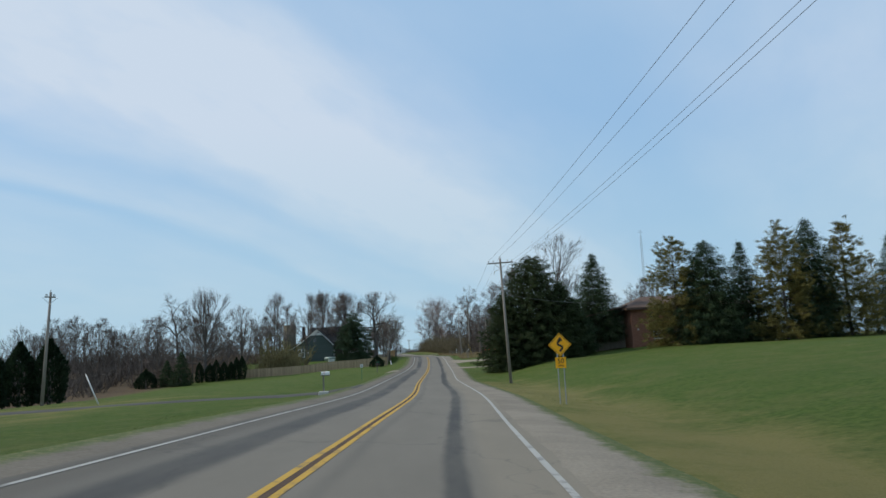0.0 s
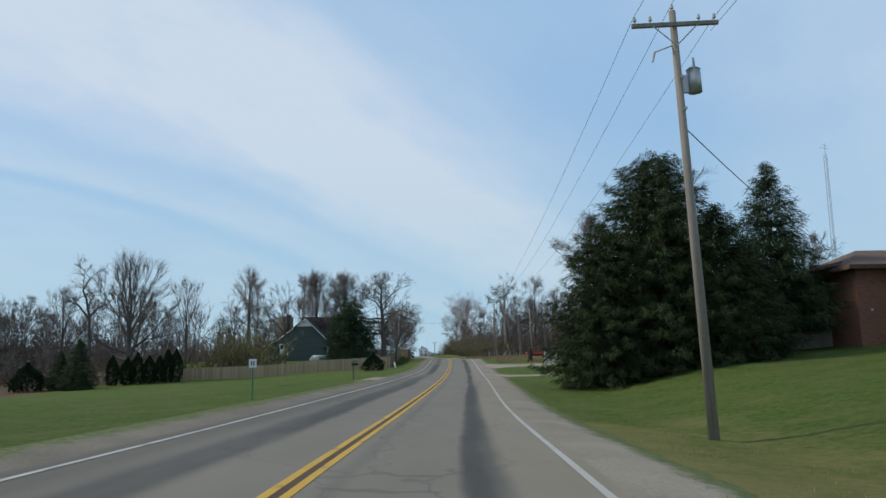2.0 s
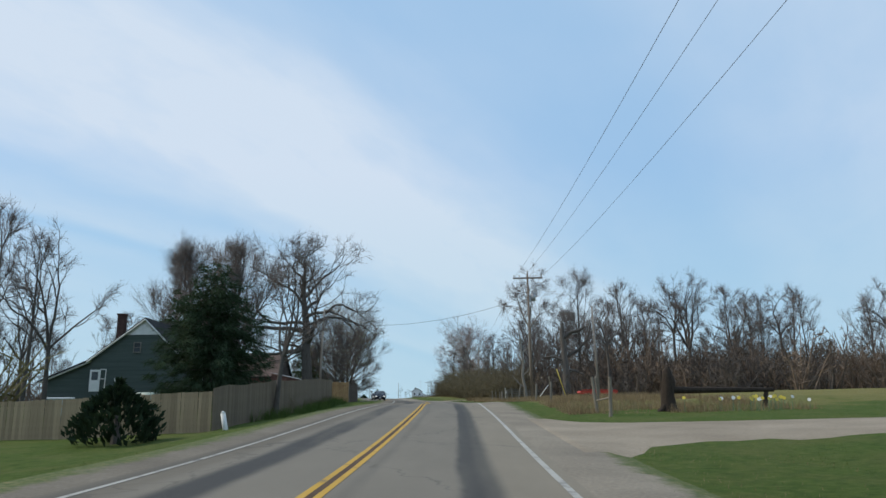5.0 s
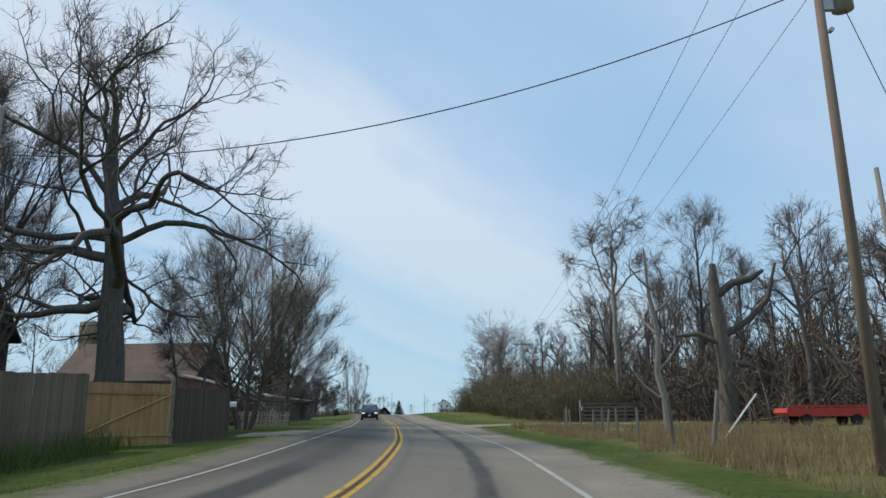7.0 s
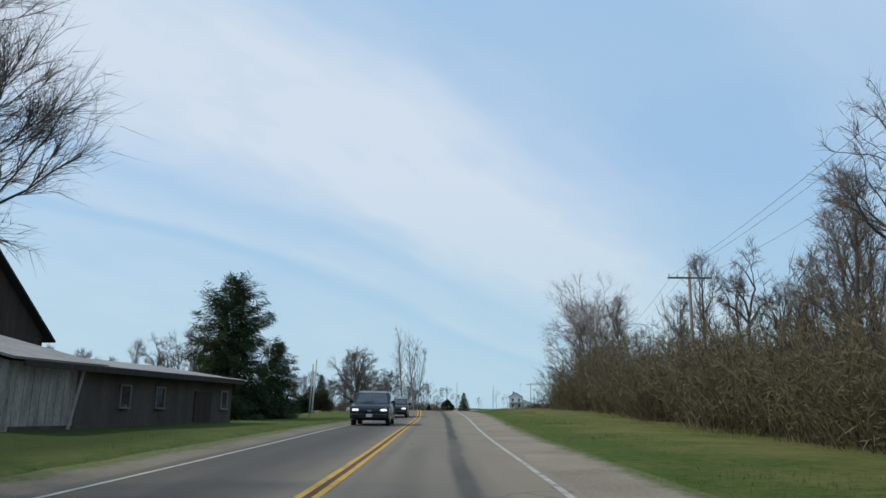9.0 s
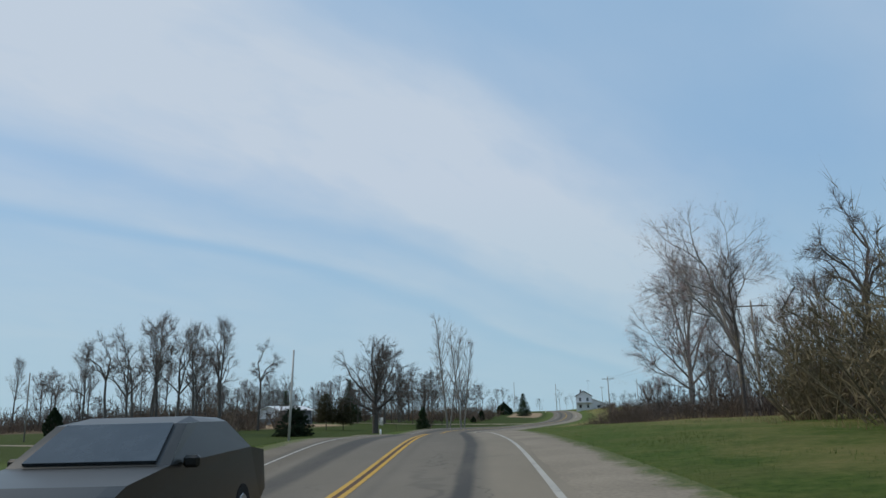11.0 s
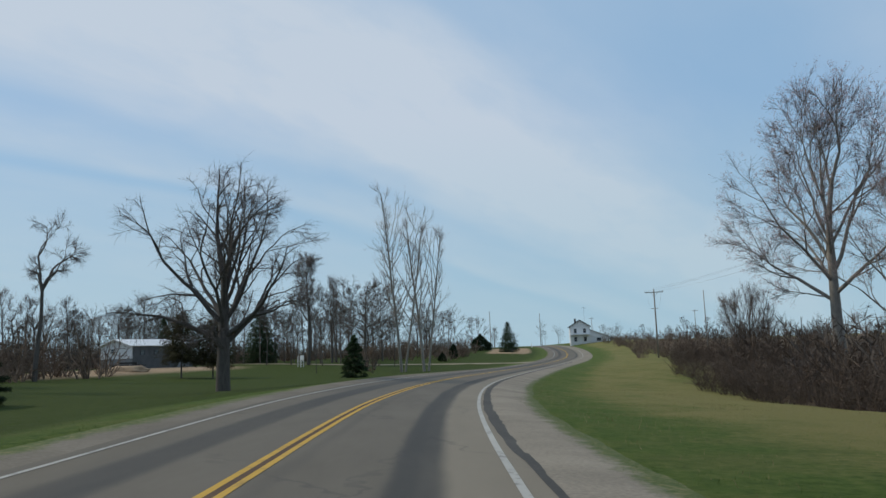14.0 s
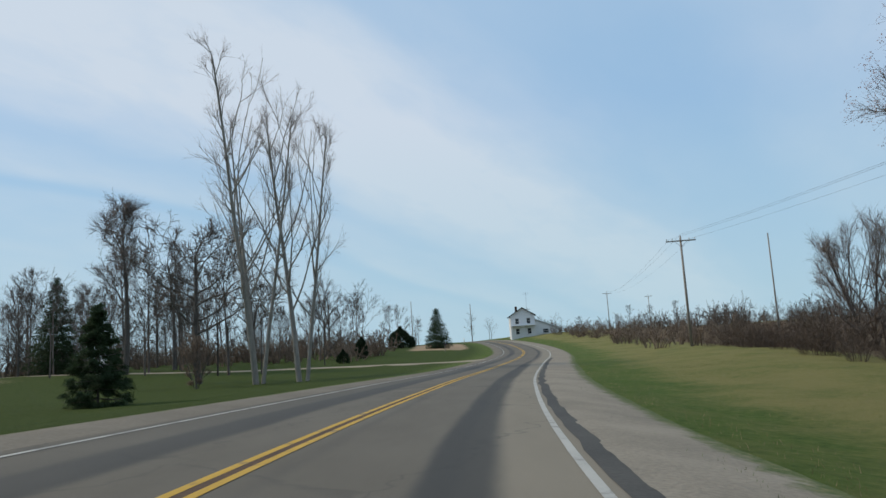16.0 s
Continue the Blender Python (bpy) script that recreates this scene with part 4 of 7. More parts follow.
    return grow(height * height / summit(grow(height)))


def leaf_cloud(points, count, size, spread, seed, name, mat):
    """Small leaves round the given points."""
    r = np.random.RandomState(seed)
    p = np.array([tuple(q) for q in points])
    p = p[r.randint(0, len(p), count)] + r.normal(0, spread, (count, 3))
    a, b = r.normal(0, 1, (count, 3)), r.normal(0, 1, (count, 3))
    a /= np.linalg.norm(a, axis=1, keepdims=True)
    b -= a * (a * b).sum(1, keepdims=True)
    b /= np.linalg.norm(b, axis=1, keepdims=True)
    s = size * r.uniform(.6, 1.4, (count, 1))
    v = np.stack([p - a * s, p + b * s * .5, p + a * s, p - b * s * .5], 1).reshape(-1, 3)
    return quick_mesh(name, v, np.arange(count * 4).reshape(-1, 4), mat, 4)


def bare_tree(label, m, seed, style, height, trunk_r, bark=BARK, twig=TWIG, leaves=None, group="", **more):
    limbs, twigs, ends = grow_tree(seed, style, height, trunk_r, **more)
    ob = thing("tree", m, label, "tree", group)
    part("trunk", limbs.mesh("trunk", bark), None, ob)
    t = twigs.mesh("crown", twig)
    if t:
        crown = part("crown", t, None, ob)
        if leaves:
            part("leaves", leaf_cloud(ends, leaves[1], leaves[2], leaves[3], seed, "leaves", leaves[0]), None, crown, leaves[4])
    return ob


def needles(centres, outward, count, size, seed, droop=.35, flat=.5):
    """Sprays of needles: narrow pointed slips round branch points, hanging outwards."""
    r = np.random.RandomState(seed)
    i = r.randint(0, len(centres), count)
    o = outward[i]
    p = centres[i] + r.normal(0, size * .55, (count, 3)) * (1, 1, .6)
    a = o + r.normal(0, .50, (count, 3)) + (0, 0, -droop)
    a /= np.linalg.norm(a, axis=1, keepdims=True)
    b = np.cross(a, r.normal(0, 1, (count, 3)) * (flat, flat, 1))
    b /= np.linalg.norm(b, axis=1, keepdims=True) + 1e-9
    s = size * r.uniform(.55, 1.35, (count, 1))
    v = np.stack([p - a * s * .6 - b * s * .085, p - a * s * .5 + b * s * .085, p + a * s * 1.1], 1)
    return v.reshape(-1, 3)


def conifer(label, m, seed, height, radius, mat, sprays=6000, size=.35, base=.06, power=.85, ragged=.25, gaps=.0, bark=BARK, group="", name="conifer", tip_up=.0, whorls=None, tuft=False):
    """A needle tree: straight trunk, whorls of limbs, sprays along them."""
    rnd = random.Random(seed)
    trunk = Tubes()
    n = 10
    trunk.add([(0, 0, -.3 + (height + .3) * i / n) for i in range(n + 1)], [max(.012, height * .016 * (1 - i / n * .97)) for i in range(n + 1)], 8)
    limbs = Tubes()
    centres, outs = [], []
    whorls = whorls or int(height * 3.4)
    gap = height / whorls
    for w in range(whorls):
        s = (w + rnd.random() * .8) / whorls
        z = height * (base + (1 - base) * s)
        reach = radius * (1 - s) ** power + .12
        if s < .12:
            reach *= .72 + 2.2 * s
        k = max(4, int(5 + reach * 1.6))
        for j in range(k):
            if rnd.random() < gaps:
                continue
            a = 6.283 * (j + rnd.random()) / k
            r = reach * rnd.uniform(1 - ragged, 1 + ragged * .5)
            rise = tip_up * (s - .3) - .22 * (1 - s)
            d = Vector((math.cos(a), math.sin(a), rise))
            pts = [Vector((0, 0, z)) + d * (r * t) + Vector((0, 0, .16 * r * t * t)) for t in (0, .4, .75, 1)]
            limbs.add(pts, [.012 * height * (1 - s) * .4 + .012, .018, .012, .006], 3)
            for q in range(max(3, int(r * 3.2))):
                t = (.32 if tuft else .18) + (.68 if tuft else .82) * (q + rnd.random()) / max(3, int(r * 3.2))
                side = rnd.uniform(-1, 1) * r * .22 * (1.15 - t)
                c = pts[0].lerp(pts[3], t) + Vector((-math.sin(a) * side, math.cos(a) * side, .10 * r * (t * t - t) + rnd.gauss(0, .55) * gap))
                centres.append(tuple(c))
                outs.append((math.cos(a + side * .5), math.sin(a + side * .5), rise))
    centres, outs = np.array(centres), np.array(outs)
    v = needles(centres, outs, int(sprays * 2.1), size * .95, seed, -.25 if tuft else .35)
    ob = thing(name, m, label, "conifer tree", group)
    part("trunk", trunk.mesh("trunk", bark), None, ob)
    crown = part("crown", quick_mesh("crown", v, np.arange(len(v)).reshape(-1, 3), mat, 3), None, ob)
    tagged(part("branchwork", limbs.mesh("branchwork", bark), None, crown), kind="stuff")
    return ob


def column_shrub(label, m, seed, height, radius, mat, sprays=2500, size=.2, group="", name="arborvitae", shape=.5, lift=.02):
    """A dense, rounded evergreen: upright sprays over a lumpy core."""
    r = np.random.RandomState(seed)
    n = sprays
    s = r.uniform(0, 1, n) ** .85
    prof = np.clip(np.sin(np.pi * np.clip(s * (1 - shape * .35) + shape * .42, 0, 1)) ** .75, .05, 1)
    a = r.uniform(0, 6.283, n)
    lump = 1 + .12 * np.sin(a * 3 + s * 7 + seed) + .08 * np.sin(a * 5 - s * 13)
    rad = radius * prof * lump * r.uniform(.72, 1.03, n)
    c = np.stack([np.cos(a) * rad, np.sin(a) * rad, height * (lift + s * (1 - lift))], -1)
    o = np.stack([np.cos(a) * .7, np.sin(a) * .7, np.full(n, .9)], -1)
    i = np.arange(n)
    p = c
    d = o + r.normal(0, .35, (n, 3))
    d /= np.linalg.norm(d, axis=1, keepdims=True)
    b = np.cross(d, r.normal(0, 1, (n, 3)))
    b /= np.linalg.norm(b, axis=1, keepdims=True) + 1e-9
    q = size * r.uniform(.6, 1.4, (n, 1))
    v = np.stack([p - d * q * .6 - b * q * .25, p - b * q * .3, p + d * q * .8, p + b * q * .3], 1).reshape(-1, 3)
    ob = thing(name, m, label, "evergreen shrub", group)
    part("trunk", rod((0, 0, -.2), (0, 0, height * .8), radius * .12 + .02, .01, 6), BARK, ob)
    part("crown", quick_mesh("crown", v, np.arange(len(v)).reshape(-1, 4), mat, 4), None, ob)
    return ob


def bush_arrays(seed, height, width, stems=20, shoots=6, twigs=7, fine=.007):
    """A leafless bush: crooked stems, side shoots and hair-thin twigs."""
    rnd = random.Random(seed)
    t = Tubes()
    for _ in range(stems):
        a, out = rnd.uniform(0, 6.283), rnd.uniform(.1, 1)
        p = Vector((math.cos(a) * width * .25 * out, math.sin(a) * width * .25 * out, -.1))
        d = Vector((math.cos(a) * out * .6 * width / height, math.sin(a) * out * .6 * width / height, 1)).normalized()
        length = height * rnd.uniform(.5, 1.05) * (1.1 - .4 * out)
        pts = [p.copy()]
        for i in range(3):
            d = (d + Vector((rnd.gauss(0, .16), rnd.gauss(0, .16), rnd.gauss(0, .1)))).normalized()
            p = p + d * length / 3
            pts.append(p.copy())
        t.add(pts, [fine * 2.6, fine * 2.0, fine * 1.4, fine * .6], 3)
        for _ in range(shoots):
            s = rnd.uniform(.08, .98) * 3
            i = min(int(s), 2)
            q = pts[i].lerp(pts[i + 1], s - i)
            e = Vector((rnd.gauss(0, .8), rnd.gauss(0, .8), rnd.uniform(.1, 1.2))).normalized()
            l = height * rnd.uniform(.14, .34)
            t.sliver(q, q + e * l, fine * 1.3)
            for _ in range(twigs):
                k = q + e * l * rnd.uniform(.1, 1)
                g = (e + Vector((rnd.gauss(0, .7), rnd.gauss(0, .7), rnd.gauss(.15, .6)))).normalized()
                t.sliver(k, k + g * height * rnd.uniform(.05, .14), fine)
    return t.arrays()


def scatter(name, protos, places, mat, label, category):
    """Many bushes or small far trees joined into one object: places are x, y, size, turn, height share."""
    vs, fs, n = [], [], 0
    for k, (x, y, s, turn, tall) in enumerate(places):
        v, f = protos[k % len(protos)]
        c, sn = math.cos(turn) * s, math.sin(turn) * s
        w = np.stack([v[:, 0] * c - v[:, 1] * sn + x, v[:, 0] * sn + v[:, 1] * c + y, v[:, 2] * s * tall + gz(x, y)], -1)
        vs.append(w)
        fs.append(f + n)
        n += len(v)
    me = quick_mesh(name, np.concatenate(vs), np.concatenate(fs), mat, 3)
    return tagged(new(name, me), label, category, kind="stuff")

# ---- utility poles and wires ----
def insulator(parent, at):
    part("insulator", joined(rod(at, (at[0], at[1], at[2] + .10), .02, .02, 6), rod((at[0], at[1], at[2] + .08), (at[0], at[1], at[2] + .2), .055, .035, 8)), CONCRETE, parent, "grey pin insulator")


def utility_pole(x, y, height, turn=0.0, lean=(0, 0), arm=2.5, transformer=0.0, radius=.15, label="weathered grey wooden utility pole with a crossarm", wood=POLE_WOOD):
    ob = thing("utility_pole", standing(x, y, turn) @ pose(0, 0, 0, lean[0], lean[1], 0), label, "utility pole", "utility poles")
    part("pole", rod((0, 0, -.6), (0, 0, height), radius, radius * .62, 12), wood, ob, smooth=True)
    if arm:
        z = height - .45
        part("crossarm", box((arm, .10, .12), (0, -.13, z), .01), wood, ob)
        for s in (-1, 1):
            part("brace", rod((s * .62, -.17, z - .04), (0, -.14, z - .62), .018, .018, 6), GALVANISED, ob)
            insulator(ob, (s * (arm / 2 - .1), -.13, z + .06))
            insulator(ob, (s * arm * .28, -.13, z + .06))
        insulator(ob, (0, 0, height))
    if transformer:
        z = height - transformer
        can = part("transformer", joined(rod((.42, 0, z - .25), (.42, 0, z + .40), .19, .19, 16), rod((.42, 0, z + .40), (.42, 0, z + .47), .20, .12, 16)), GALVANISED, ob, "grey steel transformer can", True)
        part("bushing", rod((.42, -.1, z + .46), (.42, -.1, z + .72), .04, .025, 8), CONCRETE, can)
        part("bracket", box((.22, .10, .5), (.13, 0, z)), GALVANISED, ob)
        part("cutout", joined(rod((-.05, 0, height - 1.0), (-.62, -.1, height - 1.22), .02, .02, 6), rod((-.62, -.1, height - 1.22), (-.70, -.1, height - 1.5), .035, .03, 8)), CONCRETE, ob, "fuse cutout on a thin arm")
        for k in range(2):
            part("cable_rack", rod((.05, -.14, height - 2.0 - k * .9), (.05, -.24, height - 2.0 - k * .9), .045, .045, 8), GALVANISED, ob)
    return ob


POLES = [(10.4, -45, 10.6), (6.6, 70.8, 11.7), (3.75, 188.4, 10.7), (-0.6, 274.3, 9.4), (-4.5, 352, 13.8), (-23.65, 468.6, 10.9), (-12.7, 624, 11.4)]
turns = [0, 2, 3, 8, 8, -3, 0]
BROWN_POLE = material("brown_pole_wood", ((.155, .118, .093), (.265, .212, .172), (.34, .285, .24)), 1.2, 14, .9, stretch=(6, 6, .5), bump=.4)
utility_pole(*POLES[0], turns[0])
utility_pole(*POLES[1], turns[1], (0, -1.9), arm=2.4, transformer=2.15, label="weathered grey utility pole with crossarm and transformer")
utility_pole(*POLES[2], turns[2], (0, -.6), transformer=2.15, radius=.112, label="brown utility pole with crossarm and pale transformer can", wood=BROWN_POLE)
for k in (3, 4, 5):
    utility_pole(*POLES[k], turns[k], arm=2.9)
utility_pole(*POLES[6], 0, arm=2.6)
utility_pole(-14.4, 190.8, 8.3, 0, (0, 2.0), arm=0, radius=.11, label="slim weathered service pole behind the fence")
utility_pole(-34.6, 66.5, 9.9, 20, (0, 2.6), arm=.9, radius=.16, label="leaning weathered pole with a short crossarm")
utility_pole(11.3, 202, 9.3, 0, (0, -2), arm=0, radius=.13, label="old leaning grey pole without wires in dry grass")
PALE_POLE = material("bleached_pole_wood", ((.40, .38, .35), (.58, .56, .53)), 1.2, 14, .9, stretch=(6, 6, .5), bump=.3)
utility_pole(-54.2, 351.3, 10.3, 0, (0, 2.6), arm=0, radius=.155, label="bare pale grey pole standing on the lawn", wood=PALE_POLE)
utility_pole(-72.8, 624, 13.6, arm=0, radius=.16, label="bare roadside pole on the far hill")
utility_pole(-55.6, 643, 12.6, arm=0, radius=.16, label="bare roadside pole on the far hill")
utility_pole(-16.6, 464.5, 10.6, arm=0, radius=.09, label="slim pole rising from the thicket")
utility_pole(4, 650, 11.5, arm=2.4, label="far grey utility pole with a crossarm")
utility_pole(-95, 357, 9.0, arm=0, radius=.11, label="grey pole at the edge of the lawn")
utility_pole(-36.0, 690, 12, arm=2.0, label="far grey utility pole behind the house")


WIRE_GREY = material("weathered_wire", ((.055, .058, .062), (.12, .125, .13)), 1, 8, .7, bump=0)


def wire_line(name, a, b, sag, r=.0075, label="thin dark overhead wire"):
    a, b = Vector(a), Vector(b)
    t = Tubes()
    pts = [a.lerp(b, k / 24) - Vector((0, 0, sag * 4 * (k / 24) * (1 - k / 24))) for k in range(25)]
    t.add(pts, [r] * 25, 5)
    return tagged(new(name, t.mesh(name, WIRE_GREY)), label, "overhead wire", "overhead wires")


def pole_point(k, off, drop):
    x, y, h = POLES[k]
    a = radians(turns[k])
    lean = -math.tan(radians(1.9)) * h if k == 1 else 0
    return (x + off * math.cos(a) + lean, y + off * math.sin(a) - .13, gz(x, y) + h - drop)


for k in range(len(POLES) - 1):
    for off, drop in ((-1.12, .25), (0, -.2), (1.12, .25)) + (((1.0, .65),) if k == 0 else ()):
        wire_line("overhead_wire", pole_point(k, off, drop), pole_point(k + 1, off, drop), (1.3, 2.0, 1.6)[min(k, 2)])
wire_line("service_cable", pole_point(1, .1, 3.4), (25, 101.5, 6.8), .5, .016, "service cable from the pole to the house")
wire_line("service_cable", pole_point(2, 0, 1.9), (-14.7, 190.8, gz(-14.4, 190.8) + 7.2), 1.2, .013, "black service cable across the road")
wire_line("service_cable", (-14.7, 190.8, gz(-14.4, 190.8) + 7.1), (-31, 198, 6.5), .6, .013, "service cable to the green house")


# ---- road signs and mailboxes ----
def winding_road_sign(x, y):
    ob = thing("road_sign", standing(x, y, 3, -.10), "amber diamond winding-road sign with speed plate on two steel posts", "road sign")
    z0 = 2.42
    for s in (-.13, .13):
        part("post", joined(box((.045, .03, 3.0), (s, .03, 1.10), .006)), GALVANISED, ob)
    q = .51
    k_size = q / .66
    dia = part("sign_panel", prism([(0, z0 - q), (q, z0), (0, z0 + q), (-q, z0)], .012), SIGN_YELLOW, ob, "amber diamond panel")
    bo, bi = q - .045, q - .068
    rim = bmesh.new()
    vo = [rim.verts.new((a * bo, -.010, z0 + b * bo)) for a, b in ((0, -1), (1, 0), (0, 1), (-1, 0))]
    vi = [rim.verts.new((a * bi, -.010, z0 + b * bi)) for a, b in ((0, -1), (1, 0), (0, 1), (-1, 0))]
    for k in range(4):
        rim.faces.new((vo[k], vo[(k + 1) % 4], vi[(k + 1) % 4], vi[k]))
    part("border", rim, BLACK_PAINT, dia)
    # winding arrow: a wavy ribbon and its head
    bm = bmesh.new()
    line = [(.0, -.38), (.04, -.30), (.13, -.22), (.14, -.12), (.02, -.05), (-.11, .02), (-.12, .12), (-.02, .19), (.02, .26)]
    line = [(px * k_size, pz * k_size) for px, pz in line]
    left, right = [], []
    for i, (px, pz) in enumerate(line):
        a, b = line[max(i - 1, 0)], line[min(i + 1, len(line) - 1)]
        d = Vector((b[0] - a[0], b[1] - a[1])).normalized()
        left.append(bm.verts.new((px - d.y * .045, -.012, z0 + pz + d.x * .045)))
        right.append(bm.verts.new((px + d.y * .045, -.012, z0 + pz - d.x * .045)))
    for i in range(len(line) - 1):
        bm.faces.new((left[i], right[i], right[i + 1], left[i + 1]))
    bm.faces.new([bm.verts.new((a * k_size, -.012, z0 + b * k_size)) for a, b in ((-.15, .22), (.17, .20), (.03, .45))])
    part("winding_arrow", bm, BLACK_PAINT, dia, "black winding arrow")
    plate = part("speed_plate", box((.46, .012, .46), (0, 0, z0 - q - .26), .003), SIGN_YELLOW, ob, "amber square speed plate")
    lettering("speed_number", "50", .30, BLACK_PAINT, plate, (0, -.010, z0 - q - .20))
    lettering("speed_unit", "MPH", .115, BLACK_PAINT, plate, (0, -.010, z0 - q - .40))
    return ob


winding_road_sign(5.85, 33.3)


def mailbox(x, y, turn, box_mat, label, base=False, paper_tube=None, height=1.15):
    ob = thing("mailbox", standing(x, y, turn), label, "mailbox", "roadside mailboxes")
    part("post", box((.10, .10, height + .3), (0, 0, height / 2 - .15), .008), OLD_WOOD, ob)
    part("arm", box((.62, .09, .05), (.12, 0, height + .0), .004), OLD_WOOD, ob)
    # half-round box
    n = 8
    outline = [(-.09, 0), (.09, 0), (.09, .12)] + [(.09 * math.cos(a), .12 + .09 * math.sin(a)) for a in [math.pi * k / n for k in range(1, n)]] + [(-.09, .12)]
    bm = prism(outline, .52)
    bmesh.ops.transform(bm, matrix=pose(.12, 0, height + .026, 0, 0, 90), verts=bm.verts)
    shell = part("box_shell", bm, box_mat, ob, "rounded metal letter box")
    part("flag", box((.02, .012, .16), (.05, -.10, height + .16)), RED_PAINT, shell, "small red flag")
    part("door", box((.012, .17, .2), (.385, 0, height + .13), .004), box_mat, shell)
    if base:
        part("foot", box((.62, .46, .26), (0, 0, .10), .04), CONCRETE, ob, "whitish concrete footing")
    if paper_tube:
        part("paper_tube", box((.5, .16, .13), (.1, 0, height + .36), .03), paper_tube, ob, "green plastic newspaper box")
    return ob


GREEN_PLASTIC = material("green_plastic", ((.05, .16, .10), (.07, .21, .14)), 3, 30, .5, bump=.02)
mailbox(-6.85, 47.5, 8, WHITE_PAINT, "white mailbox on a post with a concrete foot", True, height=1.2)
mailbox(-9.9, 114, 5, BLACK_PAINT, "dark mailbox with a green newspaper box on a wooden post", False, GREEN_PLASTIC)
mailbox(-15.2, 206.3, 10, GALVANISED, "pair of weathered mailboxes by the barnyard", False)
mailbox(-14.3, 206.8, 14, WHITE_PAINT, "white mailbox by the barnyard gate", False)
mailbox(-52.7, 517.8, 0, BLACK_PAINT, "dark mailbox at the far drive", False)


def marker_sign(x, y):
    ob = thing("marker_sign", standing(x, y, 2), "small white marker sign on a thin green post", "sign")
    part("post", box((.05, .03, 1.75), (0, .02, .70), .004), GREEN_PLASTIC, ob)
    plate = part("plate", box((.30, .012, .34), (0, 0, 1.42), .01), WHITE_PAINT, ob, "white plate")
    for s in (-.045, .045):
        part("bar", box((.045, .006, .18), (s, -.009, 1.42)), BLACK_PAINT, plate)


marker_sign(-8.3, 80.3)


def cross_sign(x, y):
    ob = thing("lawn_sign", standing(x, y, 6), "white wooden lawn sign with a dark red cross", "sign")
    for s in (-.66, .66):
        part("post", box((.09, .09, 2.1), (s, .02, .85), .01), WHITE_PAINT, ob)
    board = part("board", box((1.28, .04, 1.05), (0, 0, 1.30), .01), WHITE_PAINT, ob, "white painted board")
    m = material("dark_red_paint", ((.16, .03, .03), (.24, .05, .045)), 3, 20, .7, bump=.03)
    part("cross", joined(box((.62, .012, .22), (0, -.028, 1.18)), box((.22, .013, .62), (0, -.029, 1.18))), m, board, "dark red cross")
    for k, w in enumerate((.34, .5, .62, .5, .34)):
        part("bar", box((.13, .010, .05), ((k - 2) * .18, -.026, 1.62 + (.05, .085, .1, .085, .05)[k])), BLACK_PAINT, board)
    tub = thing("tub", standing(x - 1.35, y - .1), "small blue plastic tub on the grass", "tub")
    part("shell", rod((0, 0, -.02), (0, 0, .3), .22, .28, 14), material("blue_plastic", ((.08, .16, .32), (.11, .21, .42)), 3, 20, .5, bump=0), tub, smooth=True)


cross_sign(8.4, 133.1)


def marker_post(x, y, h, label, mat=WHITE_PAINT, turn=0, lean=(0, 0), r=.05):
    ob = thing("marker_post", standing(x, y, turn) @ pose(0, 0, 0, *lean, 0), label, "post", "marker posts")
    part("post", joined(rod((0, 0, -.3), (0, 0, h), r, r * .9, 8), rod((0, 0, h), (0, 0, h + r * .8), r * .9, r * .3, 8)), mat, ob, smooth=True)


YELLOW_PLASTIC = material("yellow_plastic", ((.52, .40, .05), (.62, .50, .08)), 3, 20, .5, bump=0)
marker_post(-40.8, 343.9, .58, "short white pipe post on the verge", r=.10)
marker_post(-25.9, 58.4, 2.5, "pale leaning guy-wire guard in the field", lean=(0, -24))
marker_post(6.6, 188.5, 2.7, "yellow guy-wire guard beside the utility pole", YELLOW_PLASTIC, lean=(0, -17), r=.032)
wire_line("guy_wire", (6.7, 188.5, gz(6.7, 188.5) - .1), (3.9, 188.4, gz(3.9, 188.4) + 9.0), 0, .009, "taut steel guy wire beside the pole")
marker_post(-11.1, 157.0, .68, "whitish plastic pipe stub by the fence corner", lean=(0, -12), r=.12)
marker_post(5.2, 203.0, 1.9, "leaning whitish stake in the dry grass", WHITE_PAINT, 0, (0, 38), .035)
marker_post(-.9, 262, 1.15, "small white marker post in the grass")
marker_post(-54.6, 590.4, 1.3, "white marker post at the far bend", r=.12)
marker_post(-29.6, 283, 4.4, "slim tall pale post on the verge", PALE_POLE, lean=(0, 2), r=.055)


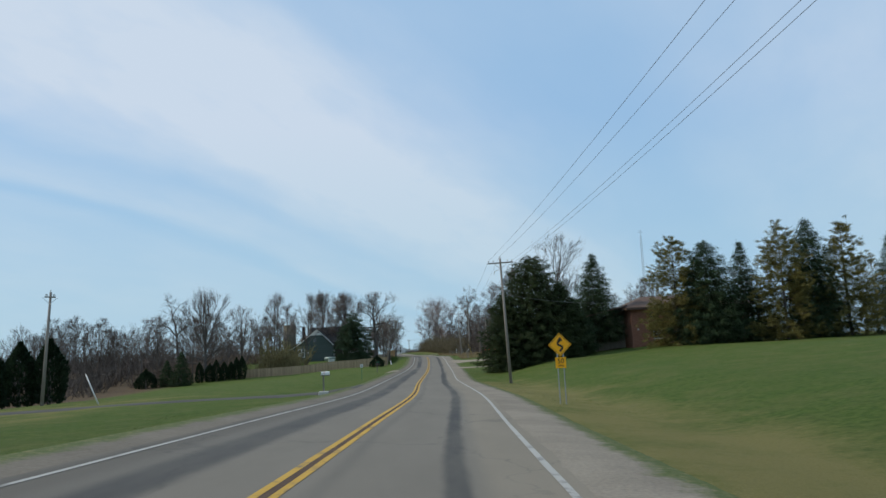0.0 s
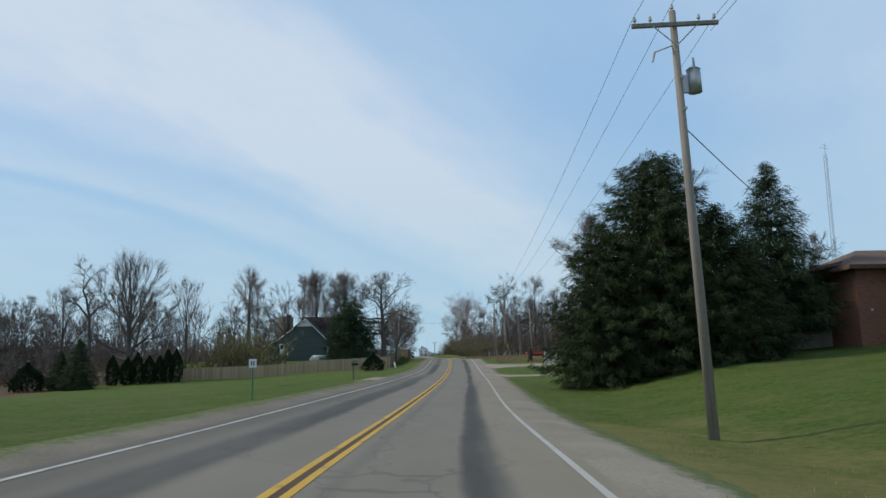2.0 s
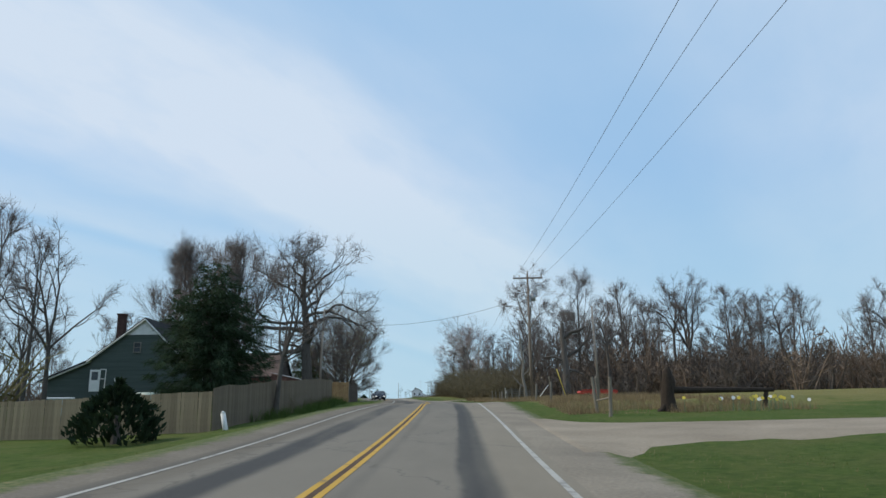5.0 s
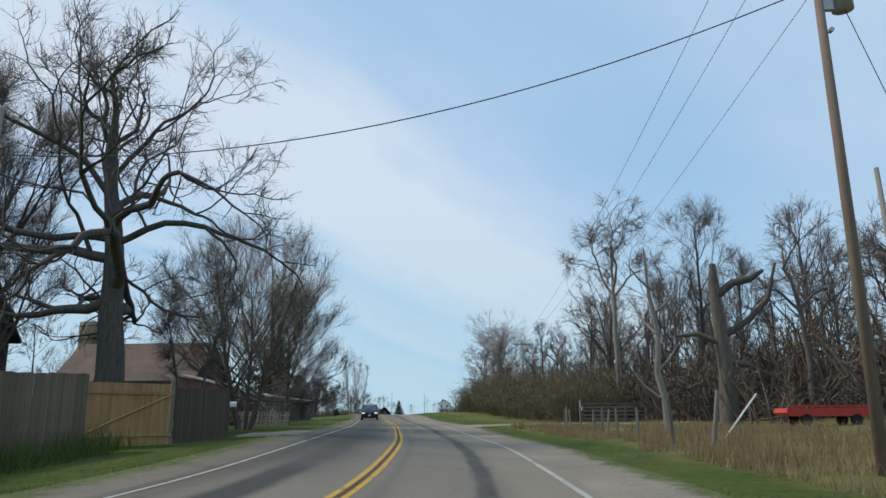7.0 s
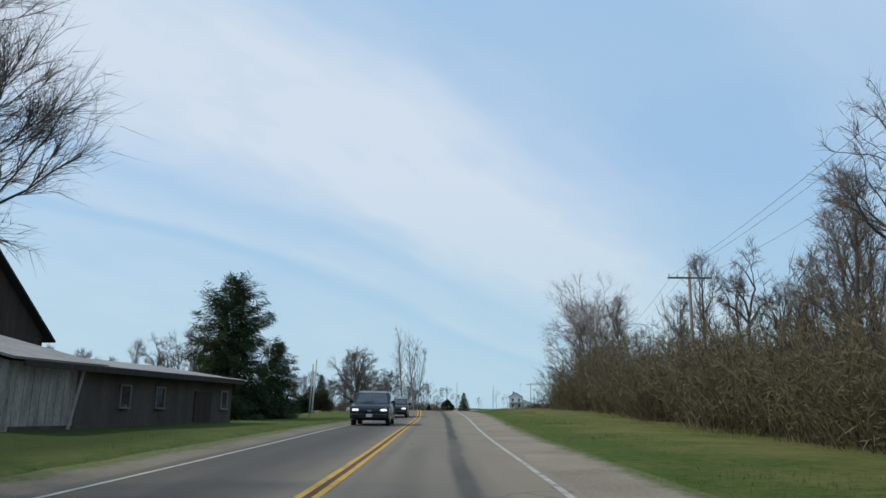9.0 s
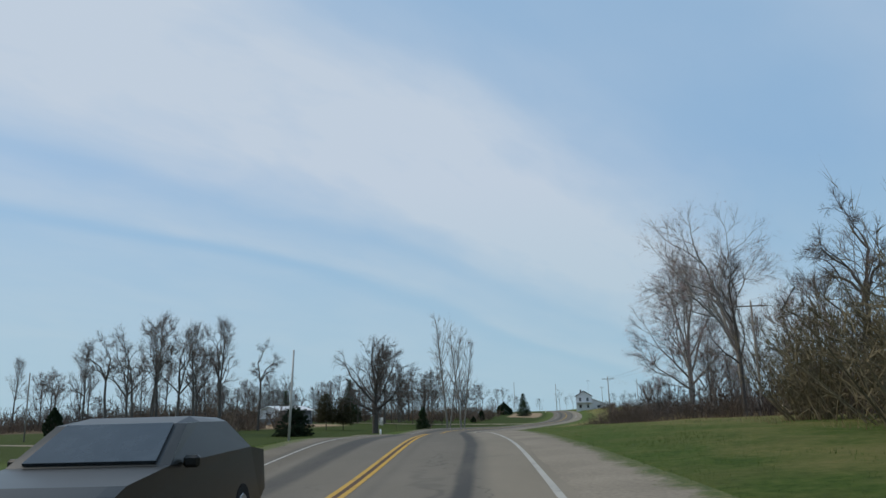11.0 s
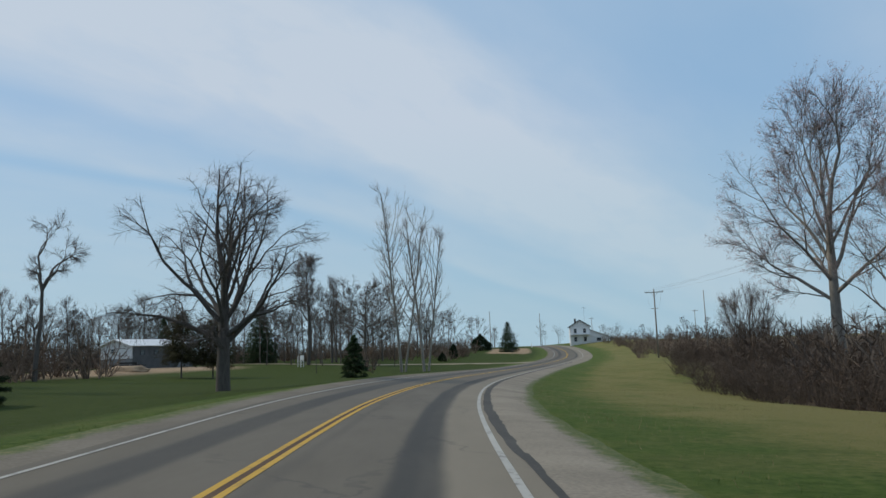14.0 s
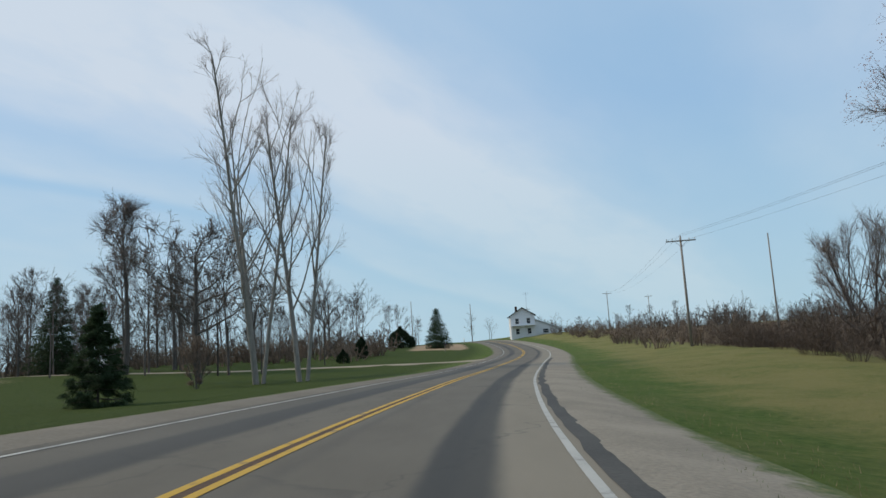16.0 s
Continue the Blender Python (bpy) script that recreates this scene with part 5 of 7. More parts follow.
# ---- fences and gates ----
def board_fence(name, a, b, height, mat, label, wave=.12, width=.14, rise=0.0):
    """Upright boards on two rails; every board is a part."""
    a, b = Vector((*a, 0)), Vector((*b, 0))
    d = b - a
    n = int(d.length / (width + .006))
    turn = math.degrees(math.atan2(d.y, d.x))
    ob = thing(name, pose(a.x, a.y, gz(a.x, a.y), 0, 0, turn), label, "fence")
    rnd = random.Random(n)
    z0 = gz(a.x, a.y)
    shapes = []
    for k in range(6):
        bm = box((width, .022, height * rnd.uniform(.97, 1.03)), (0, 0, height / 2), .003)
        me = bpy.data.meshes.new("board")
        bm.to_mesh(me)
        bm.free()
        me.materials.append(mat)
        shapes.append(me)
    top = []
    for k in range(n):
        s = (k + .5) * d.length / n
        p = a + d * (s / d.length)
        z = gz(p.x, p.y) - z0 + wave * noise.noise((s * .22, n * .1, 0)) + .02 * noise.noise((s * 2.2, 4, 0))
        part("board", rnd.choice(shapes), None, ob, m=pose(s, 0, z - .05, 0, rnd.uniform(-.6, .6), 0) @ Matrix.Diagonal((1, 1, 1 + rise * min(1, s / 14), 1)))
        top.append((s, z))
    for h in (.4, height - .35):
        t = Tubes()
        t.add([(s, .05, z + h) for s, z in top[::8] + [top[-1]]], [.045] * len(top[::8] + [top[-1]]), 4)
        part("rail", t.mesh("rail", mat), None, ob)
    return ob


board_fence("wooden_fence", (-52.0, 156.6), (-11.95, 157.6), 1.75, FENCE_FRESH, "tan upright-board fence beside the lawn")
board_fence("wooden_fence", (-11.97, 157.75), (-14.3, 196.0), 1.85, FENCE_GREY, "silver-grey board fence along the road", .16, rise=.20)


def board_gate(x, y, turn, w, h):
    ob = thing("yard_gate", standing(x, y, turn), "new yellow lumber gate panel, standing between posts", "gate")
    for s in (-w / 2, w / 2):
        part("post", box((.10, .10, h + .4), (s, 0, h / 2), .008), OLD_WOOD, ob)
    n = int(w / .15)
    for k in range(n):
        part("board", box((w / n - .01, .022, h), ((k + .5) * w / n - w / 2, -.03, h / 2 + .05), .002), NEW_LUMBER, ob)
    for z in (.35, h - .25):
        part("rail", box((w, .04, .09), (0, -.065, z)), NEW_LUMBER, ob)
    part("brace", rod((-w / 2 + .1, -.075, .4), (w / 2 - .1, -.075, h - .3), .035, .035, 4), NEW_LUMBER, ob)


board_gate(-14.2, 198.2, 52, 2.9, 1.9)
board_fence("wooden_fence", (-13.4, 199.8), (-13.2, 204.2), 1.85, FENCE_DARK, "dark brown board fence panel past the yard gate", .05)


def fence_post(x, y, h, label="weathered grey fence post in dry grass", lean=(0, 0), r=.09, mat=OLD_WOOD):
    ob = thing("fence_post", standing(x, y, random.Random(x).uniform(0, 90)) @ pose(0, 0, 0, *lean, 0), label, "fence post", "old fence posts")
    bm = rod((0, 0, -.4), (0, 0, h), r, r * .88, 8)
    for v in bm.verts:
        v.co += Vector((noise.noise(v.co * 3 + Vector((x, y, 0))), noise.noise(v.co * 3 + Vector((y, x, 4))), 0)) * .02
        if v.co.z > h - .1:
            v.co.z += .06 * math.sin(v.co.x * 30 + x)
    part("post", bm, mat, ob)
    return ob


PALE_WOOD = material("bleached_wood", ((.15, .128, .10), (.29, .255, .205), (.38, .345, .29)), 1.5, 14, .9, stretch=(5, 5, .5), bump=.4)
gp = thing("gateposts", standing(4.9, 158.2), "pair of bleached gateposts with a short rail between", "fence post", "old fence posts")
part("post", rod((0, 0, -.4), (.06, 0, 1.65), .082, .07, 8), PALE_WOOD, gp)
part("post", rod((-.05, 2.8, -.4), (-.28, 2.85, 1.75), .082, .07, 8), PALE_WOOD, gp)
part("rail", rod((0, -.1, .78), (-.12, 2.9, .66), .045, .035, 6), PALE_WOOD, gp)
for x, y, h, l in ((6.3, 170.2, 1.5, (0, -7)), (3.6, 171, 1.2, (2, 3)), (3.2, 177, 1.1, (0, 8)), (3.0, 196, 1.5, (0, 10)), (2.6, 199, 1.3, (4, -12)), (6.8, 176, 1.0, (0, 12)), (10.5, 190, 1.1, (0, 14))):
    fence_post(x, y, h, lean=l, r=.07)
for k in range(9):
    y = 203 + k * 2.6
    fence_post(2.2 - .16 * k + .2 * math.sin(k * 5), y, 1.05 + .12 * math.sin(k * 3), lean=(3 * math.sin(k * 7), 5 * math.sin(k * 4)), r=.055)
fence_post(5.6, 190.2, 2.1, "bleached leaning post in tangled grass", (0, -19), .075, PALE_WOOD)
STUMP_WOOD = material("dark_rotten_wood", ((.022, .016, .012), (.060, .044, .033), (.10, .076, .058)), 2, 12, .95, stretch=(4, 4, .7), bump=.8)
st = thing("tree_stump", standing(8.15, 161.5), "dark broken stump with a fallen log", "stump")
t = Tubes()
t.add([(0, 0, -.3), (.03, 0, .1), (-.02, .04, .7), (.06, .03, 1.3), (.02, .06, 1.75), (.12, .06, 2.05)], [.52, .38, .31, .33, .24, .05], 11)
t.add([(-.18, .05, 1.1), (-.24, .05, 1.6), (-.22, .06, 1.9)], [.13, .10, .02], 7)
part("stump", t.mesh("stump", STUMP_WOOD), None, st)
for a, l in ((.4, .55), (2.2, .6), (3.7, .5), (5.1, .6)):
    t = Tubes()
    t.add([(.2 * math.cos(a), .2 * math.sin(a), .28), (.42 * math.cos(a), .42 * math.sin(a), .06), ((.3 + l) * math.cos(a), (.3 + l) * math.sin(a), -.12)], [.16, .12, .05], 6)
    part("root", t.mesh("root", STUMP_WOOD), None, st)
part("log", rod((.2, 0, .95), (5.2, 1.0, .95), .16, .10, 8), STUMP_WOOD, st)
part("log", rod((4.6, .8, -.2), (4.9, 1.0, 1.1), .12, .10, 8), STUMP_WOOD, st)


def rail_fence(x, y, turn, w):
    ob = thing("rail_fence", standing(x, y, turn), "old dark plank fence with a white end post by the wood", "fence")
    part("end_post", rod((-w / 2 - .12, 0, -.3), (-w / 2 - .12, 0, 1.7), .07, .06, 8), WHITE_PAINT, ob, "white end post")
    for k in range(4):
        part("post", box((.15, .15, 1.75), (-w / 2 + .1 + k * (w - .2) / 3, .03, .55), .01, pose(0, 0, 0, 0, (1.5, -2, 1, 2.5)[k], 0)), OLD_WOOD, ob)
    for k, z in enumerate((.25, .55, .85, 1.15, 1.4)):
        part("plank", box((w, .04, .11), (0, -.09, z), .004, pose(0, 0, 0, 0, (.7, -.4, .5, -.6, .3)[k], 0)), OLD_WOOD, ob)
    part("notice", box((.24, .01, .30), (-w / 2 - .02, -.13, 1.05)), WHITE_PAINT, ob, "small white paper notice")


rail_fence(5.9, 237, 3, 5.2)


def picket_fence(x, y, turn, n, h, label, lean=6):
    ob = thing("picket_fence", standing(x, y, turn), label, "fence")
    me = prism([(-.04, 0), (.04, 0), (.04, h - .07), (0, h), (-.04, h - .07)], .02)
    shared = bpy.data.meshes.new("picket")
    me.to_mesh(shared)
    me.free()
    shared.materials.append(PEELING)
    rnd = random.Random(n)
    for k in range(n):
        part("picket", shared, None, ob, m=pose((k - n / 2) * .145, 0, 0, rnd.uniform(-3, 3), lean + rnd.uniform(-5, 5), 0))
    for z in (.35, h - .3):
        part("rail", box((n * .145 + .1, .04, .07), (0, .035, z)), PEELING, ob)


PEELING = material("peeling_whitewash", ((.16, .14, .125), (.46, .44, .41), (.58, .57, .54)), 1.1, 9, .9, stretch=(3, 3, .7), bump=.3, vary=.15)
picket_fence(-20.3, 218.2, 84, 20, 1.5, "leaning white picket fence with peeling paint")
picket_fence(-20.6, 226.0, -21, 56, 1.0, "low broken white picket fence in front of the barn", 10)
picket_fence(-26.6, 243.2, 4, 16, .95, "low white picket fence among shrubs", 8)

# ---- buildings ----
GREEN_SIDING = material("dark_green_siding", ((.052, .070, .064), (.090, .112, .102)), .6, 6, .8, stretch=(.3, .3, 7), bump=.35)
BRICK = material("red_brown_brick", ((.23, .102, .068), (.36, .180, .125), (.41, .25, .19)), 2.5, 9, .9, stretch=(1, 1, 3), bump=.3)
BARN_RED = material("faded_barn_red", ((.12, .060, .048), (.25, .128, .104), (.34, .25, .215)), .7, 7, .92, stretch=(4, 4, .5), bump=.35)
BARN_DARK = material("dark_barn_boards", ((.030, .024, .021), (.070, .055, .048)), .8, 8, .95, stretch=(5, 5, .5), bump=.4)
SHED_GREY = material("grey_brown_shed_boards", ((.052, .044, .038), (.112, .096, .083), (.19, .17, .15)), .5, 7, .92, stretch=(3.5, 3.5, .6), bump=.35)
WHITE_SIDING = material("white_siding", ((.58, .59, .60), (.78, .79, .79)), .7, 8, .7, stretch=(.4, .4, 6), bump=.15)
GREY_STEEL = material("grey_steel_wall", ((.16, .17, .18), (.25, .26, .27)), .8, 9, .6, .2, bump=.15, stretch=(5, 5, .3))
TAN_SIDING = material("tan_wood_siding", ((.22, .20, .165), (.34, .31, .265)), .7, 8, .85, stretch=(4, 4, .4), bump=.3)
BRICK_RED = material("chimney_brick", ((.055, .032, .028), (.10, .058, .048)), 3, 20, .9, bump=.4)


def add_window(parent, at, w, h, face, frame_mat=None, panes=(1, 2), lit=False):
    """A window set into a wall: face is '-y', '+x' or '-x'."""
    frame_mat = frame_mat or WHITE_PAINT
    turn = {"-y": 0, "+x": 90, "-x": -90, "+y": 180}[face]
    m = pose(*at, 0, 0, turn)
    fr = .07
    ring = joined(box((w + 2 * fr, .09, fr), (0, -.02, h / 2 + fr / 2)), box((w + 2 * fr, .12, fr), (0, -.035, -h / 2 - fr / 2)),
                  box((fr, .09, h), (-w / 2 - fr / 2, -.02, 0)), box((fr, .09, h), (w / 2 + fr / 2, -.02, 0)))
    win = part("window", ring, frame_mat, parent, m=m)
    part("pane", box((w, .02, h), (0, -.006, 0)), GLASS, win, "dark glass pane")
    bars = [box((w, .045, .035), (0, -.018, (k / panes[1] - .5) * h)) for k in range(1, panes[1])] + [box((.035, .045, h), ((k / panes[0] - .5) * w, -.019, 0)) for k in range(1, panes[0])]
    if bars:
        part("glazing_bar", joined(*bars), frame_mat, win)
    return win


def gable_walls(w, d, wall, ridge, off=0.0):
    """Walls with a gable to -y and +y; the ridge runs along y at x = off."""
    bm = prism([(-w / 2, -.6), (w / 2, -.6), (w / 2, wall), (off, ridge), (-w / 2, wall)], d)
    return bm


def roof_slab(a, b, d, thick, over=.35):
    """A roof pitch from eave a to ridge b (x, z), of a depth d along y."""
    ax, az = a
    bx, bz = b
    l = math.hypot(bx - ax, bz - az)
    ux, uz = (bx - ax) / l, (bz - az) / l
    ax, az = ax - ux * over, az - uz * over
    nx, nz = -uz * math.copysign(1, bx - ax), abs(ux)
    return prism([(ax, az), (bx, bz), (bx + nx * thick * .0, bz + thick), (ax + nx * thick, az + nz * thick)], d + 2 * over)


def gabled(name, m, w, d, wall, ridge, wall_mat, roof_mat, label, category="house", off=0.0, trim=None, group=""):
    ob = thing(name, m, label, category, group)
    part("wall", gable_walls(w, d, wall, ridge, off), wall_mat, ob)
    for s in (-1, 1):
        part("roof", roof_slab((s * w / 2, wall + .02), (off, ridge + .02), d, .14), roof_mat, ob)
        if trim:
            for y in (-d / 2 - .33, d / 2 + .33):
                a, b = Vector((s * (w / 2 + .3), y, wall - .22)), Vector((off, y, ridge - .06))
                part("bargeboard", joined(rod(a, b, .09, .09, 4)), trim, ob)
    return ob


# the dark green farmhouse: gable end and a long lean-to roof towards the lawn
gh = gabled("house", standing(-34.5, 203.5, 4), 9.0, 10.0, 4.2, 8.2, GREEN_SIDING, DARK_SHINGLE, "dark green farmhouse with white-trimmed gable and lean-to", off=.6, trim=WHITE_PAINT)
part("gable_trim", prism([(-1.25, 6.65), (1.9, 6.65), (.6, 8.12)], .06), WHITE_PAINT, gh, "white gable peak panel", m=pose(0, -5.05, 0))
part("lean_to", prism([(-9.2, -.6), (-4.4, -.6), (-4.4, 4.2), (-9.2, 2.2)], 9.0), GREEN_SIDING, gh)
part("lean_to_roof", roof_slab((-9.2, 2.22), (-4.3, 4.35), 9.2, .14), DARK_SHINGLE, gh)
part("eave_board", rod((-9.5, -4.85, 2.0), (-4.2, -4.85, 4.25), .08, .08, 4), WHITE_PAINT, gh)
add_window(gh, (-.1, -5.02, 5.4), .6, .9, "-y", OLD_WOOD)
door = part("door", box((1.0, .06, 2.1), (-4.0, -5.03, 2.2)), WHITE_PAINT, gh, "white storm door, standing ajar")
part("pane", box((.6, .03, .8), (-4.0, -5.075, 2.65)), GLASS, door)
storm = part("storm_door", joined(box((.07, .05, 2.2), (-.46, 0, 0)), box((.07, .05, 2.2), (.46, 0, 0)), box((.98, .05, .08), (0, 0, 1.06)), box((.98, .05, .1), (0, 0, -1.06)), box((.9, .05, .06), (0, 0, .15))), WHITE_PAINT, gh, m=pose(-3.1, -5.4, 2.2, 0, 3, -35))
part("meter_box", box((.3, .16, .42), (-1.9, -5.1, 2.2), .02), WHITE_PAINT, gh, "pale electric meter box")
add_window(gh, (4.52, -1.5, 2.0), .9, 1.3, "+x")
add_window(gh, (4.52, 2.0, 2.0), .9, 1.3, "+x")
part("chimney", joined(box((.75, .75, 5.0), (-3.4, -1.0, 6.6), .02), box((.9, .9, .16), (-3.4, -1.0, 9.15), .02)), BRICK_RED, gh, "dark brick chimney")
wing_at = pose(2.5, 5.3, 0, 0, 0, 90)
part("rear_wing", gable_walls(7.0, 8.0, 5.0, 8.9), BARN_DARK, gh, "dark board rear wing with its own gable", m=wing_at)
for s in (-1, 1):
    part("wing_roof", roof_slab((s * 3.5, 5.05), (0, 9.0), 8.0, .16, .45), DARK_SHINGLE, gh, m=wing_at)
add_window(gh, (6.52, 4.4, 1.9), 1.4, .8, "+x")
tank = thing("propane_tank", standing(-29.0, 190.5, 10), "pale green propane tank on low feet", "tank")
body = joined(rod((-1.2, 0, .75), (1.2, 0, .75), .48, .48, 16), rod((1.2, 0, .75), (1.5, 0, .75), .48, .25, 16), rod((-1.5, 0, .75), (-1.2, 0, .75), .25, .48, 16))
part("shell", body, material("pale_green_paint", ((.28, .36, .32), (.40, .47, .43)), 1, 12, .5, bump=.03), tank, smooth=True)
for s in (-.8, .8):
    part("foot", box((.12, .6, .5), (s, 0, .12)), CONCRETE, tank)
bin_ = thing("plastic_tote", standing(-25.5, 170.0, 20), "pale grey-green storage tote behind the fence", "storage tote")
part("body", box((1.3, .8, 1.0), (0, 0, 1.1), .06), material("pale_grey_plastic", ((.36, .40, .38), (.48, .52, .50)), 2, 20, .5, bump=.02), bin_)
part("lid", box((1.4, .9, .10), (0, 0, 1.65), .03), WHITE_PAINT, bin_)
part("crate", box((1.1, .7, .62), (0, 0, .3), .01), OLD_WOOD, bin_, "wooden crate under it")

# the brick house on the rise
bh = thing("house", standing(33.3, 106.5, 2), "red-brown brick two-storey house with a low brown roof", "house")
part("wall", box((16.0, 10.5, 5.7), (0, 0, 1.95)), BRICK, bh)
rf = bmesh.new()
v = [rf.verts.new(p) for p in ((-8.7, -5.95, 4.75), (8.7, -5.95, 4.75), (8.7, 5.95, 4.75), (-8.7, 5.95, 4.75), (-5.0, 0, 6.55), (5.0, 0, 6.55))]
for f in ((0, 1, 5, 4), (1, 2, 5), (2, 3, 4, 5), (3, 0, 4), (3, 2, 1, 0)):
    rf.faces.new([v[i] for i in f])
part("roof", rf, BROWN_SHINGLE, bh, "low hipped roof of brown shingles")
part("fascia", joined(box((17.4, .06, .28), (0, -5.95, 4.68)), box((.06, 11.9, .28), (-8.72, 0, 4.68)), box((.06, 11.9, .28), (8.72, 0, 4.68))), BROWN_SHINGLE, bh)
for x in (-4.6, 1.5, 5.4):
    add_window(bh, (x, -5.27, 1.25), 1.0, 1.25, "-y", panes=(2, 2))
    add_window(bh, (x - .3, -5.27, 3.75), 1.1, .7, "-y", BROWN_SHINGLE, (2, 1))
part("wing", box((5.0, 6.0, 4.6), (-10.45, 1.5, 1.6)), TAN_SIDING, bh, "tan wooden side wing")
part("wing_roof", roof_slab((-13.2, 4.0), (-7.9, 5.2), 6.4, .16), BROWN_SHINGLE, bh)
add_window(bh, (-10.6, -1.52, 1.6), .9, 1.4, "-y")
part("porch_light", rod((-7.2, -5.3, 1.9), (-7.2, -5.45, 1.9), .08, .06, 8), WHITE_PAINT, bh)

mast = thing("antenna_mast", standing(32.0, 117.4, 15), "slim grey lattice antenna mast behind the house", "antenna mast")
H = 17.0
for k in range(3):
    a = 2.094 * k
    part("leg", rod((.22 * math.cos(a), .22 * math.sin(a), -.2), (.14 * math.cos(a), .14 * math.sin(a), H), .022, .018, 6), GALVANISED, mast)
lat = Tubes()
for i in range(34):
    for k in range(3):
        a, b = 2.094 * k, 2.094 * (k + 1)
        z = H * i / 34
        lat.add([(.2 * math.cos(a), .2 * math.sin(a), z), (.2 * math.cos(b), .2 * math.sin(b), z + H / 34)], [.008, .008], 3)
part("lattice", lat.mesh("lattice", GALVANISED), None, mast)
part("aerial", joined(rod((0, 0, H), (0, 0, H + 1.0), .02, .015, 6), rod((-.5, 0, H + .6), (.5, .2, H + .6), .012, .012, 5), rod((-.3, 0, H + .85), (.3, .1, H + .85), .012, .012, 5)), GALVANISED, mast)

# the barnyard: a barn with its gable to the road and a long low shed before it
DULL_STEEL = material("dull_olive_steel", ((.075, .068, .048), (.15, .135, .10), (.21, .19, .15)), .6, 12, .75, .2, .15)
RUSTY_ROOF = material("rust_brown_roof", ((.085, .055, .045), (.16, .112, .095), (.23, .18, .16)), .6, 8, .75, .1, .12)
big = thing("barn", standing(-40.3, 251.3, 90, .35), "red-walled barn with dark gable and rust-brown roof", "barn")
for s in (-1, 1):
    part("gable_wall", prism([(-4.5, -.6), (4.5, -.6), (4.5, 4.3), (0, 8.1), (-4.5, 4.3)], .2), BARN_DARK, big, "dark brown board gable", m=pose(0, s * 6.9, 0))
part("north_wall", box((.18, 13.6, 4.9), (4.4, 0, 1.85)), BARN_DARK, big)
part("front_wall", box((.18, 4.3, 4.9), (-4.4, -4.65, 1.85)), BARN_RED, big, "faded red boards")
part("lintel_wall", box((.18, 9.3, 1.5), (-4.4, 2.15, 3.55)), BARN_RED, big, "faded red boards above the open bay")
for y in (-.4, 3.2, 6.6):
    part("bay_post", box((.22, .22, 3.6), (-4.42, y, 1.1), .01), OLD_WOOD, big)
part("roof", roof_slab((-4.5, 4.35), (0, 8.2), 13.8, .10, .5), RUSTY_ROOF, big, "dull rust-brown metal roof")
part("roof", roof_slab((4.5, 4.35), (0, 8.2), 13.8, .10, .5), DARK_SHINGLE, big)
part("fascia", box((.06, 14.6, .22), (-4.92, 0, 4.05)), BARN_DARK, big)
for k in range(14):
    part("batten", box((.06, .03, 4.2 if 2 < k < 11 else 3.8), (-4.2 + k * .64, -7.02, 2.0)), BARN_DARK, big)
silo = thing("silo", standing(-55.5, 268), "dull rusty steel silo with a flat top behind the barn", "silo")
part("drum", rod((0, 0, -.2), (0, 0, 12.6), 2.2, 2.2, 28), DULL_STEEL, silo, smooth=True)
for k in range(8):
    part("hoop", rod((0, 0, 1.6 * k + .8), (0, 0, 1.6 * k + .9), 2.24, 2.24, 28), DULL_STEEL, silo)
ls = thing("shed", standing(-29.0, 252.4, 0, .30), "long low weathered shed with a grey metal roof", "shed")
part("wall", box((.16, 11.6, 3.0), (4.4, 0, .8)), SHED_GREY, ls)
part("back_wall", box((.16, 14.6, 3.6), (.2, -1.45, 1.1)), SHED_GREY, ls)
part("far_wall", box((4.2, .16, 3.2), (2.35, 5.85, .9)), SHED_GREY, ls)
part("whitewashed_wall", box((.16, 3.0, 3.0), (4.41, -7.3, .8)), PEELING, ls, "boards with peeling whitewash")
part("end_wall", prism([(-4.2, -.6), (.6, -.6), (.6, 3.35), (-4.2, 4.35)], .16), BARN_RED, ls, "faded red end wall", m=pose(0, -8.8, 0))
part("end_wall", prism([(.61, -.6), (4.4, -.6), (4.4, 2.28), (.61, 3.34)], .15), PEELING, ls, "end wall with peeling whitewash", m=pose(0, -8.8, 0))
part("lean_to_roof", roof_slab((4.5, 2.40), (-4.25, 4.5), 4.0, .08, .3), METAL_ROOF, ls, "sloping metal roof over the end", m=pose(0, -6.9, 0))
part("roof", roof_slab((4.6, 2.32), (.0, 2.95), 10.8, .08, .35), METAL_ROOF, ls, "long grey metal roof, pale and dented", m=pose(0, .75, 0))
part("fascia", box((.06, 15.0, .2), (4.98, -1.4, 2.22)), BARN_DARK, ls)
part("awning", box((3.1, .5, .62), (-1.0, -9.15, 2.0), .02), WHITE_PAINT, ls, "whitish board over the opening")
# dark panel on the wall, in place of the opening's shaded inside
part("opening", box((2.4, .05, 1.0), (-.8, -8.9, 1.1)), BARN_DARK, ls)
part("lower_wall", box((.10, 14.5, .7), (4.52, -1.45, .0)), SHED_GREY, ls, "stained grey masonry base")
part("door_pole", rod((4.7, -6.4, -.2), (4.75, -5.8, 2.3), .06, .05, 6), PEELING, ls, "leaning whitish pole against the wall")
for y in (-3.0, -.6, 5.0):
    add_window(ls, (4.50, y, 1.35), .55, .75, "+x", OLD_WOOD, (1, 1))
part("door", box((.06, 1.5, 1.9), (4.51, 3.0, .75)), BARN_DARK, ls, "dark boarded door")
for k in range(8):
    part("batten", box((.03, .05, 2.4), (4.50, -8.6 + k * .37, 1.0)), PEELING, ls)

